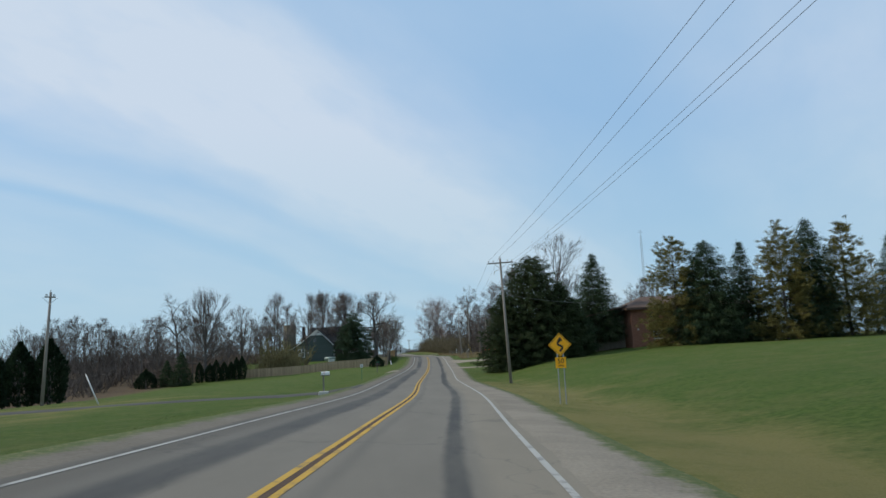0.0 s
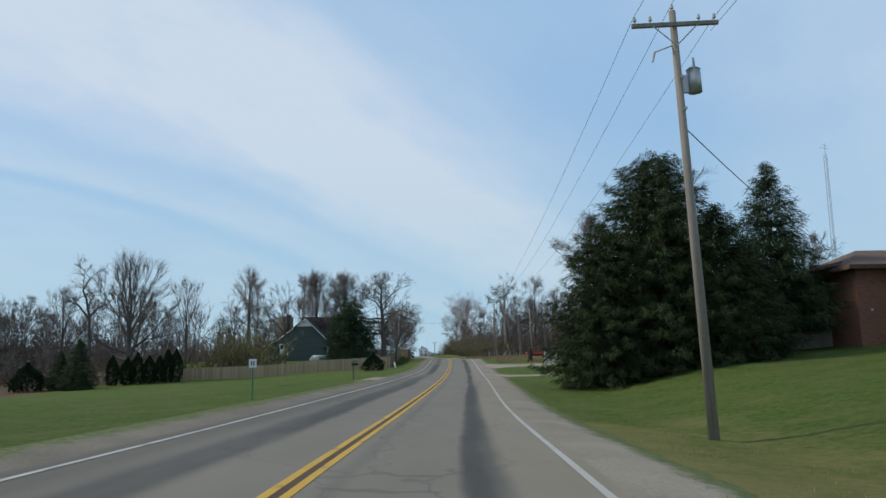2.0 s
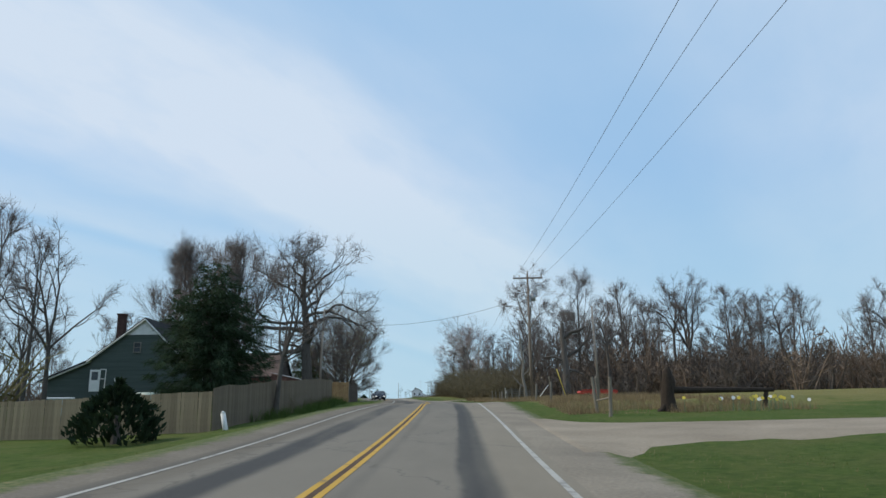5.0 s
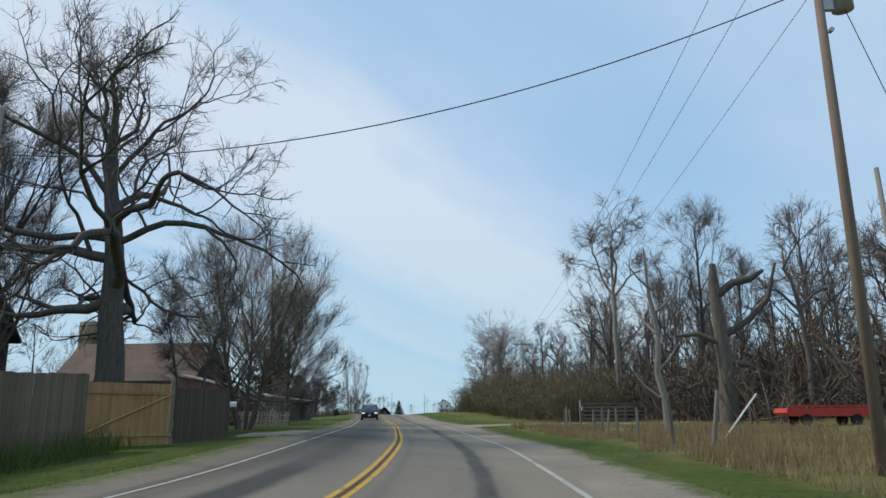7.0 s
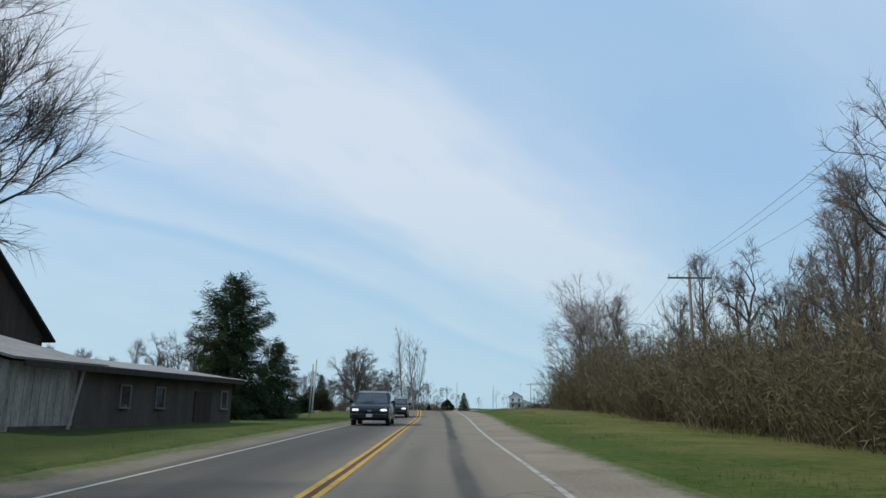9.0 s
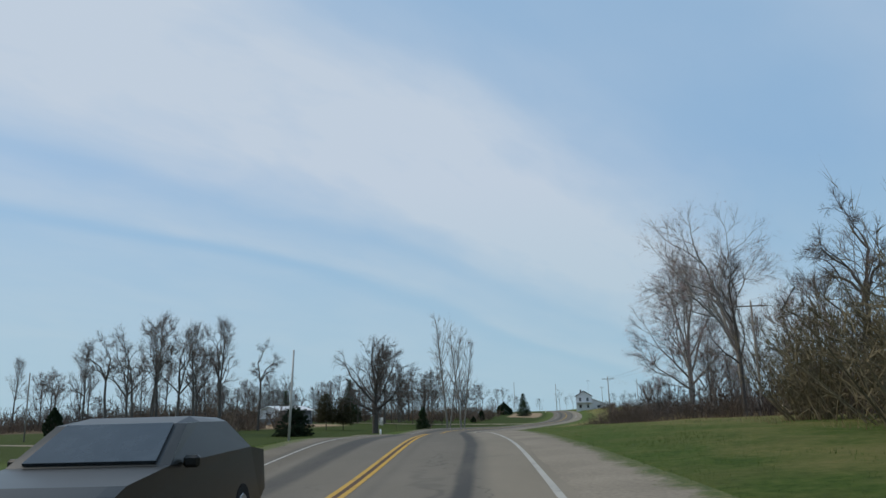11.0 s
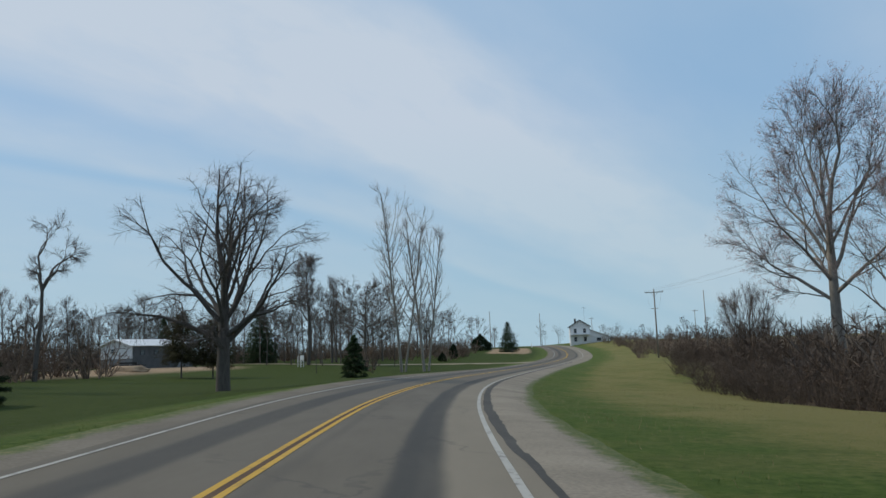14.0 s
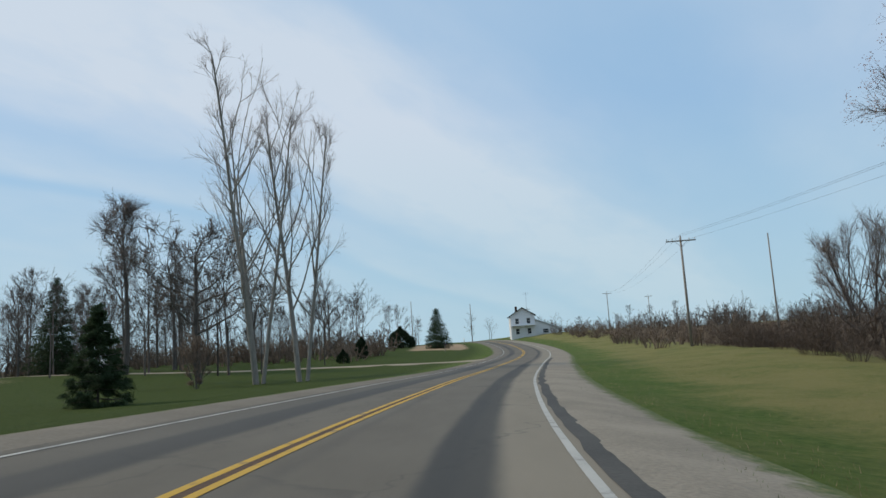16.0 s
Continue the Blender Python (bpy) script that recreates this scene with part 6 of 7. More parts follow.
# beyond the bend
DARK_STEEL = material("dark_grey_steel", ((.07, .075, .08), (.12, .125, .13)), 1.5, 18, .55, .2, .05)
ga = thing("garage", standing(-106.6, 457.2, 75) @ Matrix.Scale(1.25, 4), "low pole barn with white gable end and pale roof", "garage")
pale_roof = material("pale_steel_roof", ((.62, .63, .64), (.78, .79, .80)), .8, 9, .4, .1, .05)
for s in (-1, 1):
    part("wall", box((10.0, .2, 3.3), (0, s * 2.7, 1.3)), DARK_STEEL, ga, "dark grey steel side wall")
    part("gable_wall", prism([(-2.8, 1.3), (2.8, 1.3), (2.8, 2.9), (0, 3.7), (-2.8, 2.9)], .25), WHITE_SIDING, ga, "white gable end", m=pose(s * 5.05, 0, 0, 0, 0, 90))
    part("lower_wall", box((.22, 5.6, 1.9), (s * 5.05, 0, .35)), GREY_STEEL, ga, "grey wainscot panel")
    part("roof", roof_slab((s * 2.85, 2.88), (0, 3.72), 10.6, .10, .25), pale_roof, ga, m=pose(0, 0, 0, 0, 0, 90))
add_window(ga, (-5.2, .5, 2.3), .6, .5, "-x")
for x in (-3.4, -1.2, 1.0):
    add_window(ga, (x, -2.81, 2.0), .6, .5, "-y", DARK_STEEL)
part("door", box((2.2, .05, 2.2), (3.4, -2.82, .9)), GREY_STEEL, ga)
trailer = thing("trailer", standing(-100, 440, 20), "low dark flatbed trailer by the pole barn", "trailer")
part("bed", box((3.2, 1.6, .25), (0, 0, .75), .02), DARK_STEEL, trailer)
for x in (-.5, .5):
    for y in (-.85, .85):
        part("wheel", rod((x, y - .1, .35), (x, y + .1, .35), .35, .35, 14), BLACK_PAINT, trailer)
part("hitch", rod((1.6, 0, .7), (2.8, 0, .5), .06, .05, 6), DARK_STEEL, trailer)
ws = gabled("shed", standing(-132, 464, 40) @ Matrix.Scale(1.2, 4), 3.8, 6.0, 2.2, 3.2, WHITE_SIDING, GREY_STEEL, "small white shed at the wood's edge", "shed")
part("door", box((.9, .05, 1.6), (0, -3.03, .8)), GREY_STEEL, ws)
fh = thing("house", standing(-39.2, 597, 4), "white two-storey farmhouse with dark roof and rear wing", "house")
part("wall", gable_walls(6.4, 8.0, 5.6, 7.6), WHITE_SIDING, fh)
for s in (-1, 1):
    part("roof", roof_slab((s * 3.2, 5.62), (0, 7.62), 8.0, .22, .4), DARK_SHINGLE, fh)
part("wing", prism([(3.2, -.6), (9.4, -.6), (9.4, 1.9), (3.2, 4.4)], 6.0), WHITE_SIDING, fh)
part("wing_roof", roof_slab((9.4, 1.95), (3.1, 4.5), 6.0, .2, .4), material("pale_shingles", ((.42, .42, .42), (.58, .58, .57)), 1, 12, .8, bump=.2), fh)
for x, z in ((-1.5, 4.2), (1.5, 4.2), (-1.5, 1.5), (1.6, 1.5)):
    add_window(fh, (x, -4.02, z), .9, 1.4, "-y")
add_window(fh, (6.0, -3.02, 1.3), 1.4, 1.0, "-y")
part("porch_roof", box((6.6, 1.8, .2), (0, -4.8, 3.0), .02), WHITE_SIDING, fh)
for x in (-3.0, 0, 3.0):
    part("porch_post", box((.16, .16, 3.0), (x, -5.5, 1.45), .01), WHITE_PAINT, fh)
part("chimney", box((.6, .6, 1.6), (-1.2, 1.5, 7.6), .02), BRICK_RED, fh)
an = thing("antenna", standing(-37.5, 603.5), "thin antenna pole behind the far house", "antenna")
part("pole", rod((0, 0, -.2), (0, 0, 12.2), .05, .03, 6), GALVANISED, an)
part("aerial", joined(rod((-.9, 0, 11.6), (.9, 0, 11.6), .03, .03, 5), rod((-.5, 0, 11.9), (.5, 0, 11.9), .03, .03, 5)), GALVANISED, an)


# ---- vehicles and yard things ----
def road_car(name, m, profile, width, paint, label, glass_z, wheel_r=.33, axle=(.9, 3.7), lights=True):
    """A vehicle that looks along local -y: profile is its side outline (y, z)."""
    ob = thing(name, m, label, "car")
    bm = bmesh.new()
    rows = []
    for s in (-1, -.82, .82, 1):
        # the body tucks in towards the roof and is rounded at its flanks
        row = []
        for y, z in profile:
            tuck = 1 - .17 * max(0, z - glass_z) / (profile_top(profile) - glass_z)
            shrink = 1 if abs(s) < 1 else .965
            zz = z if abs(s) < 1 else min(z, profile_top(profile) - .07) if z > .5 else z + .03
            row.append(bm.verts.new((s * width / 2 * tuck, y if abs(s) < 1 else y * .985 + .03, zz)))
        rows.append(row)
    n = len(profile)
    for a, b in zip(rows[:-1], rows[1:]):
        for k in range(n):
            bm.faces.new((a[k], a[(k + 1) % n], b[(k + 1) % n], b[k]))
    bm.faces.new(rows[0])
    bm.faces.new(rows[-1][::-1])
    part("body", bm, paint, ob, smooth=False)
    return ob


def profile_top(p):
    return max(z for _, z in p)


NAVY = material("dark_navy_paint", ((.010, .013, .020), (.018, .022, .032)), 2, 30, .25, .3, 0, spec=.6)
HEADLIGHT = bpy.data.materials.new("headlight_lens")
HEADLIGHT.use_nodes = True
HEADLIGHT.node_tree.nodes["Principled BSDF"].inputs["Base Color"].default_value = (.9, .9, .88, 1)
HEADLIGHT.node_tree.nodes["Principled BSDF"].inputs["Emission Color"].default_value = (1, .95, .85, 1)
HEADLIGHT.node_tree.nodes["Principled BSDF"].inputs["Emission Strength"].default_value = .75
TYRE = material("black_rubber", ((.012, .012, .012), (.03, .03, .03)), 6, 60, .9, bump=.2)


def minivan(y, u):
    p = on_road(y, u)
    turn = math.degrees(math.atan(float(-along(y, 1, True))))
    prof = [(0.0, .35), (0.0, .72), (.06, .86), (.22, .96), (.98, 1.10), (1.85, 1.66), (2.4, 1.76), (4.2, 1.76), (4.72, 1.62), (4.86, 1.0), (4.88, .45), (4.6, .32), (.3, .26)]
    ob = road_car("minivan", pose(p.x, p.y, p.z, 0, 0, turn) @ pose(0, 0, 0, 0, float(-math.degrees(math.atan(0))), 0), prof, 1.94, NAVY, "dark navy minivan on the road with lit headlights", 1.05)
    part("windscreen", mesh("windscreen", [(-.80, 1.02, 1.135), (.80, 1.02, 1.135), (.70, 1.80, 1.645), (-.70, 1.80, 1.645), (-.80, 1.0, 1.12), (.80, 1.0, 1.12), (.70, 1.78, 1.63), (-.70, 1.78, 1.63)],
                            [(0, 1, 2, 3), (4, 7, 6, 5), (0, 4, 5, 1), (1, 5, 6, 2), (2, 6, 7, 3), (3, 7, 4, 0)], [GLASS]), None, ob, "dark windscreen")
    for s in (-1, 1):
        part("headlight", box((.34, .12, .13), (s * .70, .03, .76), .05), HEADLIGHT, ob, "lit headlight")
        part("mirror", box((.22, .12, .16), (s * 1.08, 1.35, 1.18), .03), NAVY, ob)
        part("side_window", box((.02, 2.5, .45), (s * .905, 3.1, 1.38), .01, None), GLASS, ob)
        part("fog_light", box((.16, .04, .09), (s * .66, -.005, .45), .01), GALVANISED, ob)
        for yy in (.95, 3.85):
            w = part("wheel", rod((s * .76, yy, .33), (s * .98, yy, .33), .33, .33, 20), TYRE, ob)
            part("rim", rod((s * .97, yy, .33), (s * .99, yy, .33), .21, .19, 12), GALVANISED, w)
    part("grille", box((.9, .03, .13), (0, -.005, .70), .01), BLACK_PAINT, ob)
    part("badge", box((.2, .02, .07), (0, -.025, .72), .01), GALVANISED, ob)
    part("bumper", box((1.86, .12, .24), (0, .0, .46), .04), NAVY, ob)
    part("intake", box((1.0, .03, .1), (0, -.065, .42), .01), BLACK_PAINT, ob)
    part("plate", box((.3, .015, .15), (0, -.075, .5), .004), WHITE_PAINT, ob)
    part("wiper", rod((-.5, .98, 1.14), (.1, 1.1, 1.22), .012, .012, 5), BLACK_PAINT, ob)
    return ob


minivan(260.5, -1.9)
DARK_GREEN = material("dark_car_paint", ((.014, .015, .014), (.026, .027, .025)), 2, 30, .3, .3, 0, spec=.6)


def following_car(y, u):
    p = on_road(y, u)
    turn = math.degrees(math.atan(float(-along(y, 1, True))))
    prof = [(0.0, .35), (0.0, .68), (.08, .80), (.3, .88), (1.25, 1.0), (1.95, 1.42), (2.4, 1.50), (3.3, 1.48), (4.0, 1.08), (4.55, 1.02), (4.62, .45), (4.4, .32), (.3, .26)]
    ob = road_car("sedan", pose(p.x, p.y, p.z, 0, 0, turn), prof, 1.78, DARK_GREEN, "dark sedan following with lit headlights", .98)
    part("windscreen", mesh("windscreen", [(-.72, 1.28, 1.05), (.72, 1.28, 1.05), (.62, 1.92, 1.43), (-.62, 1.92, 1.43), (-.72, 1.30, 1.02), (.72, 1.30, 1.02), (.62, 1.94, 1.40), (-.62, 1.94, 1.40)],
                            [(0, 1, 2, 3), (4, 7, 6, 5), (0, 4, 5, 1), (1, 5, 6, 2), (2, 6, 7, 3), (3, 7, 4, 0)], [GLASS]), None, ob, "dark windscreen")
    for s in (-1, 1):
        part("headlight", box((.32, .10, .13), (s * .64, .02, .68), .04), HEADLIGHT, ob, "lit headlight")
        part("mirror", box((.18, .10, .13), (s * .98, 1.6, 1.02), .03), DARK_GREEN, ob)
        for yy in (.9, 3.6):
            w = part("wheel", rod((s * .68, yy, .31), (s * .89, yy, .31), .31, .31, 18), TYRE, ob)
            part("rim", rod((s * .88, yy, .31), (s * .90, yy, .31), .2, .18, 12), GALVANISED, w)
    part("grille", box((.8, .03, .12), (0, -.005, .64), .01), BLACK_PAINT, ob)
    part("bumper", box((1.7, .12, .2), (0, .0, .44), .04), DARK_GREEN, ob)
    return ob


following_car(278, -1.7)

boat = thing("farm_trailer", standing(13.0, 214.2, 8) @ Matrix.Diagonal((.8, .9, .85, 1)), "long low red farm wagon in the dry grass", "farm wagon")
part("bed", prism([(-2.6, .55), (2.5, .55), (2.75, .8), (2.7, 1.05), (-2.7, 1.0), (-2.8, .75)], 1.5), RED_PAINT, boat, "red painted bed")
part("rail", box((5.0, .05, .10), (0, -.76, 1.12)), RED_PAINT, boat)
for s in (-1.6, 1.5):
    for q in (-.7, .7):
        part("wheel", rod((s, q - .1, .34), (s, q + .1, .34), .34, .34, 16), TYRE, boat)
part("drawbar", rod((-2.6, 0, .55), (-4.2, 0, .35), .05, .04, 6), RUST, boat)

red = thing("red_shed", standing(64, 98, 5), "small red shed beyond the lawn crest", "shed")
part("wall", box((6.0, 4.0, 3.4), (0, 0, .9)), RED_PAINT, red)
part("roof", roof_slab((-3.2, 2.5), (3.2, 3.3), 4.0, .1), GREY_STEEL, red)
part("door_frame", joined(box((.12, .06, 2.0), (-1.6, -2.03, .9)), box((.12, .06, 2.0), (-.2, -2.03, .9)), box((1.5, .06, .12), (-.9, -2.03, 1.9))), WHITE_PAINT, red)

chair = thing("lookout_chair", standing(-84, 468, -20), "tall white wooden garden seat by the drive", "garden seat")
for x in (-.35, .35):
    for y in (-.3, .3):
        part("leg", box((.09, .09, 2.0), (x, y, .95)), WHITE_PAINT, chair)
part("seat", box((.9, .75, .08), (0, 0, 1.0)), WHITE_PAINT, chair)
part("backrest", box((.9, .06, .8), (0, .32, 1.6)), WHITE_PAINT, chair)
pile = thing("dirt_pile", standing(-97, 437, 0), "low heap of tan earth on the lawn", "earth heap")
hb = bmesh.new()
bmesh.ops.create_icosphere(hb, subdivisions=3, radius=1)
for v in hb.verts:
    k = 1 + .35 * noise.noise(v.co * 1.7)
    v.co = Vector((v.co.x * 4.2 * k, v.co.y * 1.8 * k, max(v.co.z, -.3) * .75 * k))
part("heap", hb, material("tan_earth", ((.24, .17, .11), (.40, .30, .20)), 2, 14, .95, bump=.6), pile, smooth=True)
trailer = thing("utility_trailer", standing(-104, 448, 30), "dark small utility trailer on the lawn", "trailer")
part("bed", box((2.6, 1.5, .55), (0, 0, .75), .03), BLACK_PAINT, trailer)
for q in (-.85, .85):
    part("wheel", rod((0, q - .1, .32), (0, q + .1, .32), .32, .32, 16), TYRE, trailer)
part("drawbar", rod((1.3, 0, .6), (2.6, 0, .5), .05, .05, 6), BLACK_PAINT, trailer)
fl = thing("daffodils", standing(11.8, 160.3), "clump of yellow and white daffodils in long grass", "flowers")
r_ = random.Random(2)
for k in range(26):
    x, y, h = r_.gauss(0, .9), r_.gauss(0, .5), r_.uniform(.42, .62)
    part("stem", rod((x, y, -.05), (x + .02, y, h), .008, .006, 4), GREEN_PLASTIC, fl)
    part("bloom", rod((x, y, h), (x + r_.uniform(-.03, .03), y - .06, h + .03), .025, .085, 6), YELLOW_PLASTIC if k % 3 else WHITE_PAINT, fl)

# ---- evergreens ----
conifer("huge dark spreading spruce with boughs to the ground", standing(12.2, 99), 11, 13.8, 6.5, YEW, 70000, .26, .0, .46, .34, name="spruce_tree", whorls=54)
conifer("dark bushy spruce at the edge of the lawn", standing(8.4, 97.6), 12, 9.8, 4.3, YEW, 28000, .25, .0, .55, .34, name="spruce_tree")
conifer("dark bushy spruce beside the larger one", standing(15.6, 98.0), 13, 9.6, 4.6, YEW, 28000, .26, .0, .6, .34, name="spruce_tree")
conifer("low dark spruce by the house wing", standing(17.6, 99.5), 14, 7.2, 3.6, SPRUCE, 9000, .36, .0, .7, .3, name="spruce_tree")
conifer("dark spruce with a clear pointed top", standing(21.3, 104), 15, 13.2, 4.7, SPRUCE, 14000, .34, .12, .72, .34, .06, name="spruce_tree")
pines = "pines and spruces on the rise"
conifer("yellow-green white pine with open layered boughs", standing(29.4, 93.5), 16, 13.2, 5.0, PINE, 26000, .27, .04, .55, .35, .12, group=pines, name="pine_tree", tip_up=.5, whorls=19, tuft=True)
conifer("dark full spruce on the rise", standing(32.6, 91.5), 17, 12.2, 5.3, SPRUCE, 18000, .36, .0, .56, .3, group=pines, name="spruce_tree")
conifer("thin-topped dark spruce on the rise", standing(37.6, 93.0), 18, 12.0, 4.4, SPRUCE, 10000, .34, .0, .9, .4, .1, group=pines, name="spruce_tree")
conifer("yellow-green white pine beside the spruces", standing(41.0, 89.5), 19, 13.4, 4.8, PINE, 26000, .27, .03, .55, .35, .12, group=pines, name="pine_tree", tip_up=.5, whorls=19, tuft=True)
conifer("tall dark spruce between two pines", standing(45.0, 91.0), 20, 14.2, 4.6, SPRUCE, 15000, .36, .0, .6, .3, group=pines, name="spruce_tree")
conifer("pale green pine with layered boughs", standing(49.0, 90.5), 21, 13.5, 5.0, PINE, 26000, .27, .03, .55, .35, .12, group=pines, name="pine_tree", tip_up=.5, whorls=19, tuft=True)
conifer("tall dark spruce further along the rise", standing(56.5, 93), 22, 12.4, 4.4, SPRUCE, 10000, .36, .0, .8, .3, group=pines, name="spruce_tree")
conifer("grey-green blue spruce beside the farmhouse", standing(-22.6, 187), 23, 11.0, 5.7, BLUE_SPRUCE, 18000, .40, .03, .46, .30, .06, name="spruce_tree", whorls=13, tip_up=.25)
conifer("tall dark cedar by the long shed", standing(-35.8, 281), 24, 11.3, 4.2, SPRUCE, 14000, .40, .03, .42, .5, .12, name="cedar_tree", tip_up=.8)
conifer("smaller dark cedar beside the tall one", standing(-33.4, 285), 25, 6.4, 2.6, SPRUCE, 6000, .32, .0, .6, .4, name="cedar_tree", tip_up=.6)
conifer("low wide dark spruce on the lawn, tiered", standing(-65.5, 376.5), 27, 4.0, 3.1, ARBOR, 26000, .20, .0, .46, .14, name="spruce_tree", whorls=11)
conifer("dark green young spruce on the lawn", standing(-60.5, 427.0), 28, 4.7, 1.8, SPRUCE, 12000, .19, .0, .85, .08, name="spruce_tree")
conifer("dark pointed spruce at the wood's edge", standing(-99.4, 484.2), 29, 12.2, 4.2, SPRUCE, 9000, .36, .0, .8, .25, name="spruce_tree")
conifer("bluish spruce beside the road on the hill", standing(-56.2, 540), 30, 7.6, 3.2, BLUE_SPRUCE, 6000, .32, .0, .85, .2, name="spruce_tree")
column_shrub("round dark juniper on the hillside", standing(-66.2, 557), 31, 4.6, 3.0, ARBOR, 3000, .4, name="juniper", shape=.9)
column_shrub("small upright cedar by the drive", standing(-62.9, 499.5), 32, 3.0, .85, ARBOR, 1400, .24, name="young_cedar")
column_shrub("small round cedar by the drive", standing(-62.6, 486.5), 33, 1.7, .8, ARBOR, 1000, .2, name="young_cedar", shape=.9)
red_needles = foliage("bronzed_pine_needles", (.035, .038, .018), (.085, .070, .032))
conifer("bronzed pine with a bare lower trunk", standing(-81.8, 426.0), 34, 7.4, 2.9, red_needles, 4500, .34, .28, .45, .3, .1, name="pine_tree", tip_up=.4)
conifer("bronzed pine with a bare lower trunk", standing(-78.5, 427.5), 35, 6.6, 2.8, red_needles, 4500, .34, .25, .45, .3, .1, name="pine_tree", tip_up=.4)
conifer("dark cedar behind the garage", standing(-118, 480), 36, 9.5, 3.0, SPRUCE, 4500, .36, .0, .7, .3, name="cedar_tree")
column_shrub("dark cedar at the edge of the far lawn", standing(-94.5, 361.5), 37, 4.2, 1.2, ARBOR, 1500, .3)
conifer("dark young spruce in the field corner", standing(-50.5, 145.5), 38, 6.2, 2.6, SPRUCE, 5000, .3, .0, .8, .2, name="spruce_tree")
conifer("dark young spruce in the field corner", standing(-54.0, 147.5), 39, 4.6, 2.4, SPRUCE, 4000, .3, .0, .8, .2, name="spruce_tree")
column_shrub("dark clipped evergreen in the field corner", standing(-57.5, 146.0), 40, 3.6, 2.0, ARBOR, 2200, .3, shape=.8)
for k, (x, h, r) in enumerate(((-48.9, 4.0, .85), (-47.0, 3.6, 1.0), (-45.8, 4.2, 1.0), (-44.3, 3.7, .95), (-43.0, 3.6, .9), (-42.0, 4.4, .9), (-41.0, 4.5, .9))):
    column_shrub("dark columnar arborvitae in a row", standing(x, 151.2 + .35 * k), 41 + k, h, r, ARBOR, 1500, .24, group="arborvitae row")
for k, (x, y) in enumerate(((-39.5, 71.5), (-37.0, 72.2), (-42.0, 71.0), (-44.6, 70.5), (-47.2, 70.0))):
    column_shrub("tall dark arborvitae in a dense screen", standing(x, y), 51 + k, 6.0 + .4 * math.sin(k * 3), 1.6, ARBOR, 3000, .3, group="arborvitae screen")
column_shrub("dark rounded shrub at the fence end", standing(-13.6, 152.6), 60, 2.2, 1.5, ARBOR, 1800, .22, name="evergreen_shrub", shape=.9)

# ---- single leafless trees ----
bare_tree("gnarled old oak with heavy crooked limbs, leafless", standing(-19.0, 205.3, 40), 331, "oak", 18.6, .68, depth=5, fine=.013)
bare_tree("slender leafless tree leaning beside the fence", standing(-12.5, 169.8), 304, "fork", 10.4, .19, lean=.05, fine=.009)
bare_tree("round leafless maple behind the farmhouse", standing(-27.6, 208), 305, "maple", 19.5, .42, depth=5, fine=.012)
bare_tree("leafless maple beside the farmhouse", standing(-34.0, 211), 306, "maple", 20.5, .40, depth=5, fine=.010)
bare_tree("spreading leafless tree with young yellow-green leaves", standing(-17.0, 216.5), 307, "fan", 13.3, .19, leaves=(WILLOW_LEAF, 12000, .034, .10, "thin young yellow-green leaves"), stems=3, spread_stems=.26, fine=.0055)
bare_tree("fan-shaped leafless maple by the barn", standing(-19.2, 231.8), 308, "fan", 11.5, .22, depth=5, fine=.0055)
bare_tree("heavy-limbed leafless tree behind the field", standing(-49.8, 157.5, 20), 326, "fan", 20.5, .50, depth=4, fine=.014)
bare_tree("leafless tree beside the barn gate", standing(-17.2, 209.5), 310, "forest", 9.5, .12, stems=2, fine=.0055)
bare_tree("tall leafless tree with a wide forked crown", standing(7.6, 246.3, 30), 311, "high", 22.6, .32, PALE_BARK, TWIG, depth=5, fine=.013)
bare_tree("tall leafless tree at the edge of the wood", standing(15.0, 245.5), 327, "forest", 21.5, .25, fine=.010)
bare_tree("slim leafless tree at the edge of the wood", standing(12.4, 243.5), 328, "fork", 17.0, .17, fine=.010)
bare_tree("spreading leafless tree above the thicket", standing(31.9, 243, 10), 312, "fork", 20, .45, depth=5, fine=.014)
bare_tree("broad leafless shade tree standing alone on the lawn", standing(-58.9, 393.2, 70), 313, "lone", 16.8, .54, depth=4, fine=.011)
cluster = "tall pale trees by the road"
bare_tree("tall pale multi-stemmed leafless tree", standing(-60.9, 450.4), 314, "poplar", 28.2, .25, PALE_BARK, PALE_TWIG, stems=3, spread_stems=.17, group=cluster, depth=2, fine=.012)
bare_tree("tall pale twin-stemmed leafless tree", standing(-57.7, 451.6), 315, "poplar", 25, .24, PALE_BARK, PALE_TWIG, stems=2, spread_stems=.12, group=cluster, depth=2, fine=.012)
bare_tree("tall narrow leafless tree with short boughs", standing(-86.0, 476.5), 316, "forest", 22.5, .36, fine=.02)
bare_tree("leafless tree with twisted boughs behind the pale trees", standing(-68, 455.5), 317, "oak", 15, .30, fine=.022)
bare_tree("huge leafless cottonwood with a leaning forked trunk", standing(-2.5, 376), 318, "fork", 34, .55, PALE_BARK, PALE_TWIG, depth=5, fine=.016, lean=-.07, leaves=(BUD, 14000, .045, .16, "reddish spring buds"))
bare_tree("rounded leafless tree with reddish buds on a pale trunk", standing(-5.6, 438), 319, "round", 36, .72, PALE_BARK, TWIG, depth=5, fine=.018, leaves=(BUD, 36000, .062, .16, "reddish spring buds"))
bare_tree("rounded reddish leafless tree beyond the thicket", standing(-1.0, 346), 329, "round", 15.5, .22, twig=THICKET, fine=.010, leaves=(BUD, 9000, .04, .14, "reddish spring buds"))
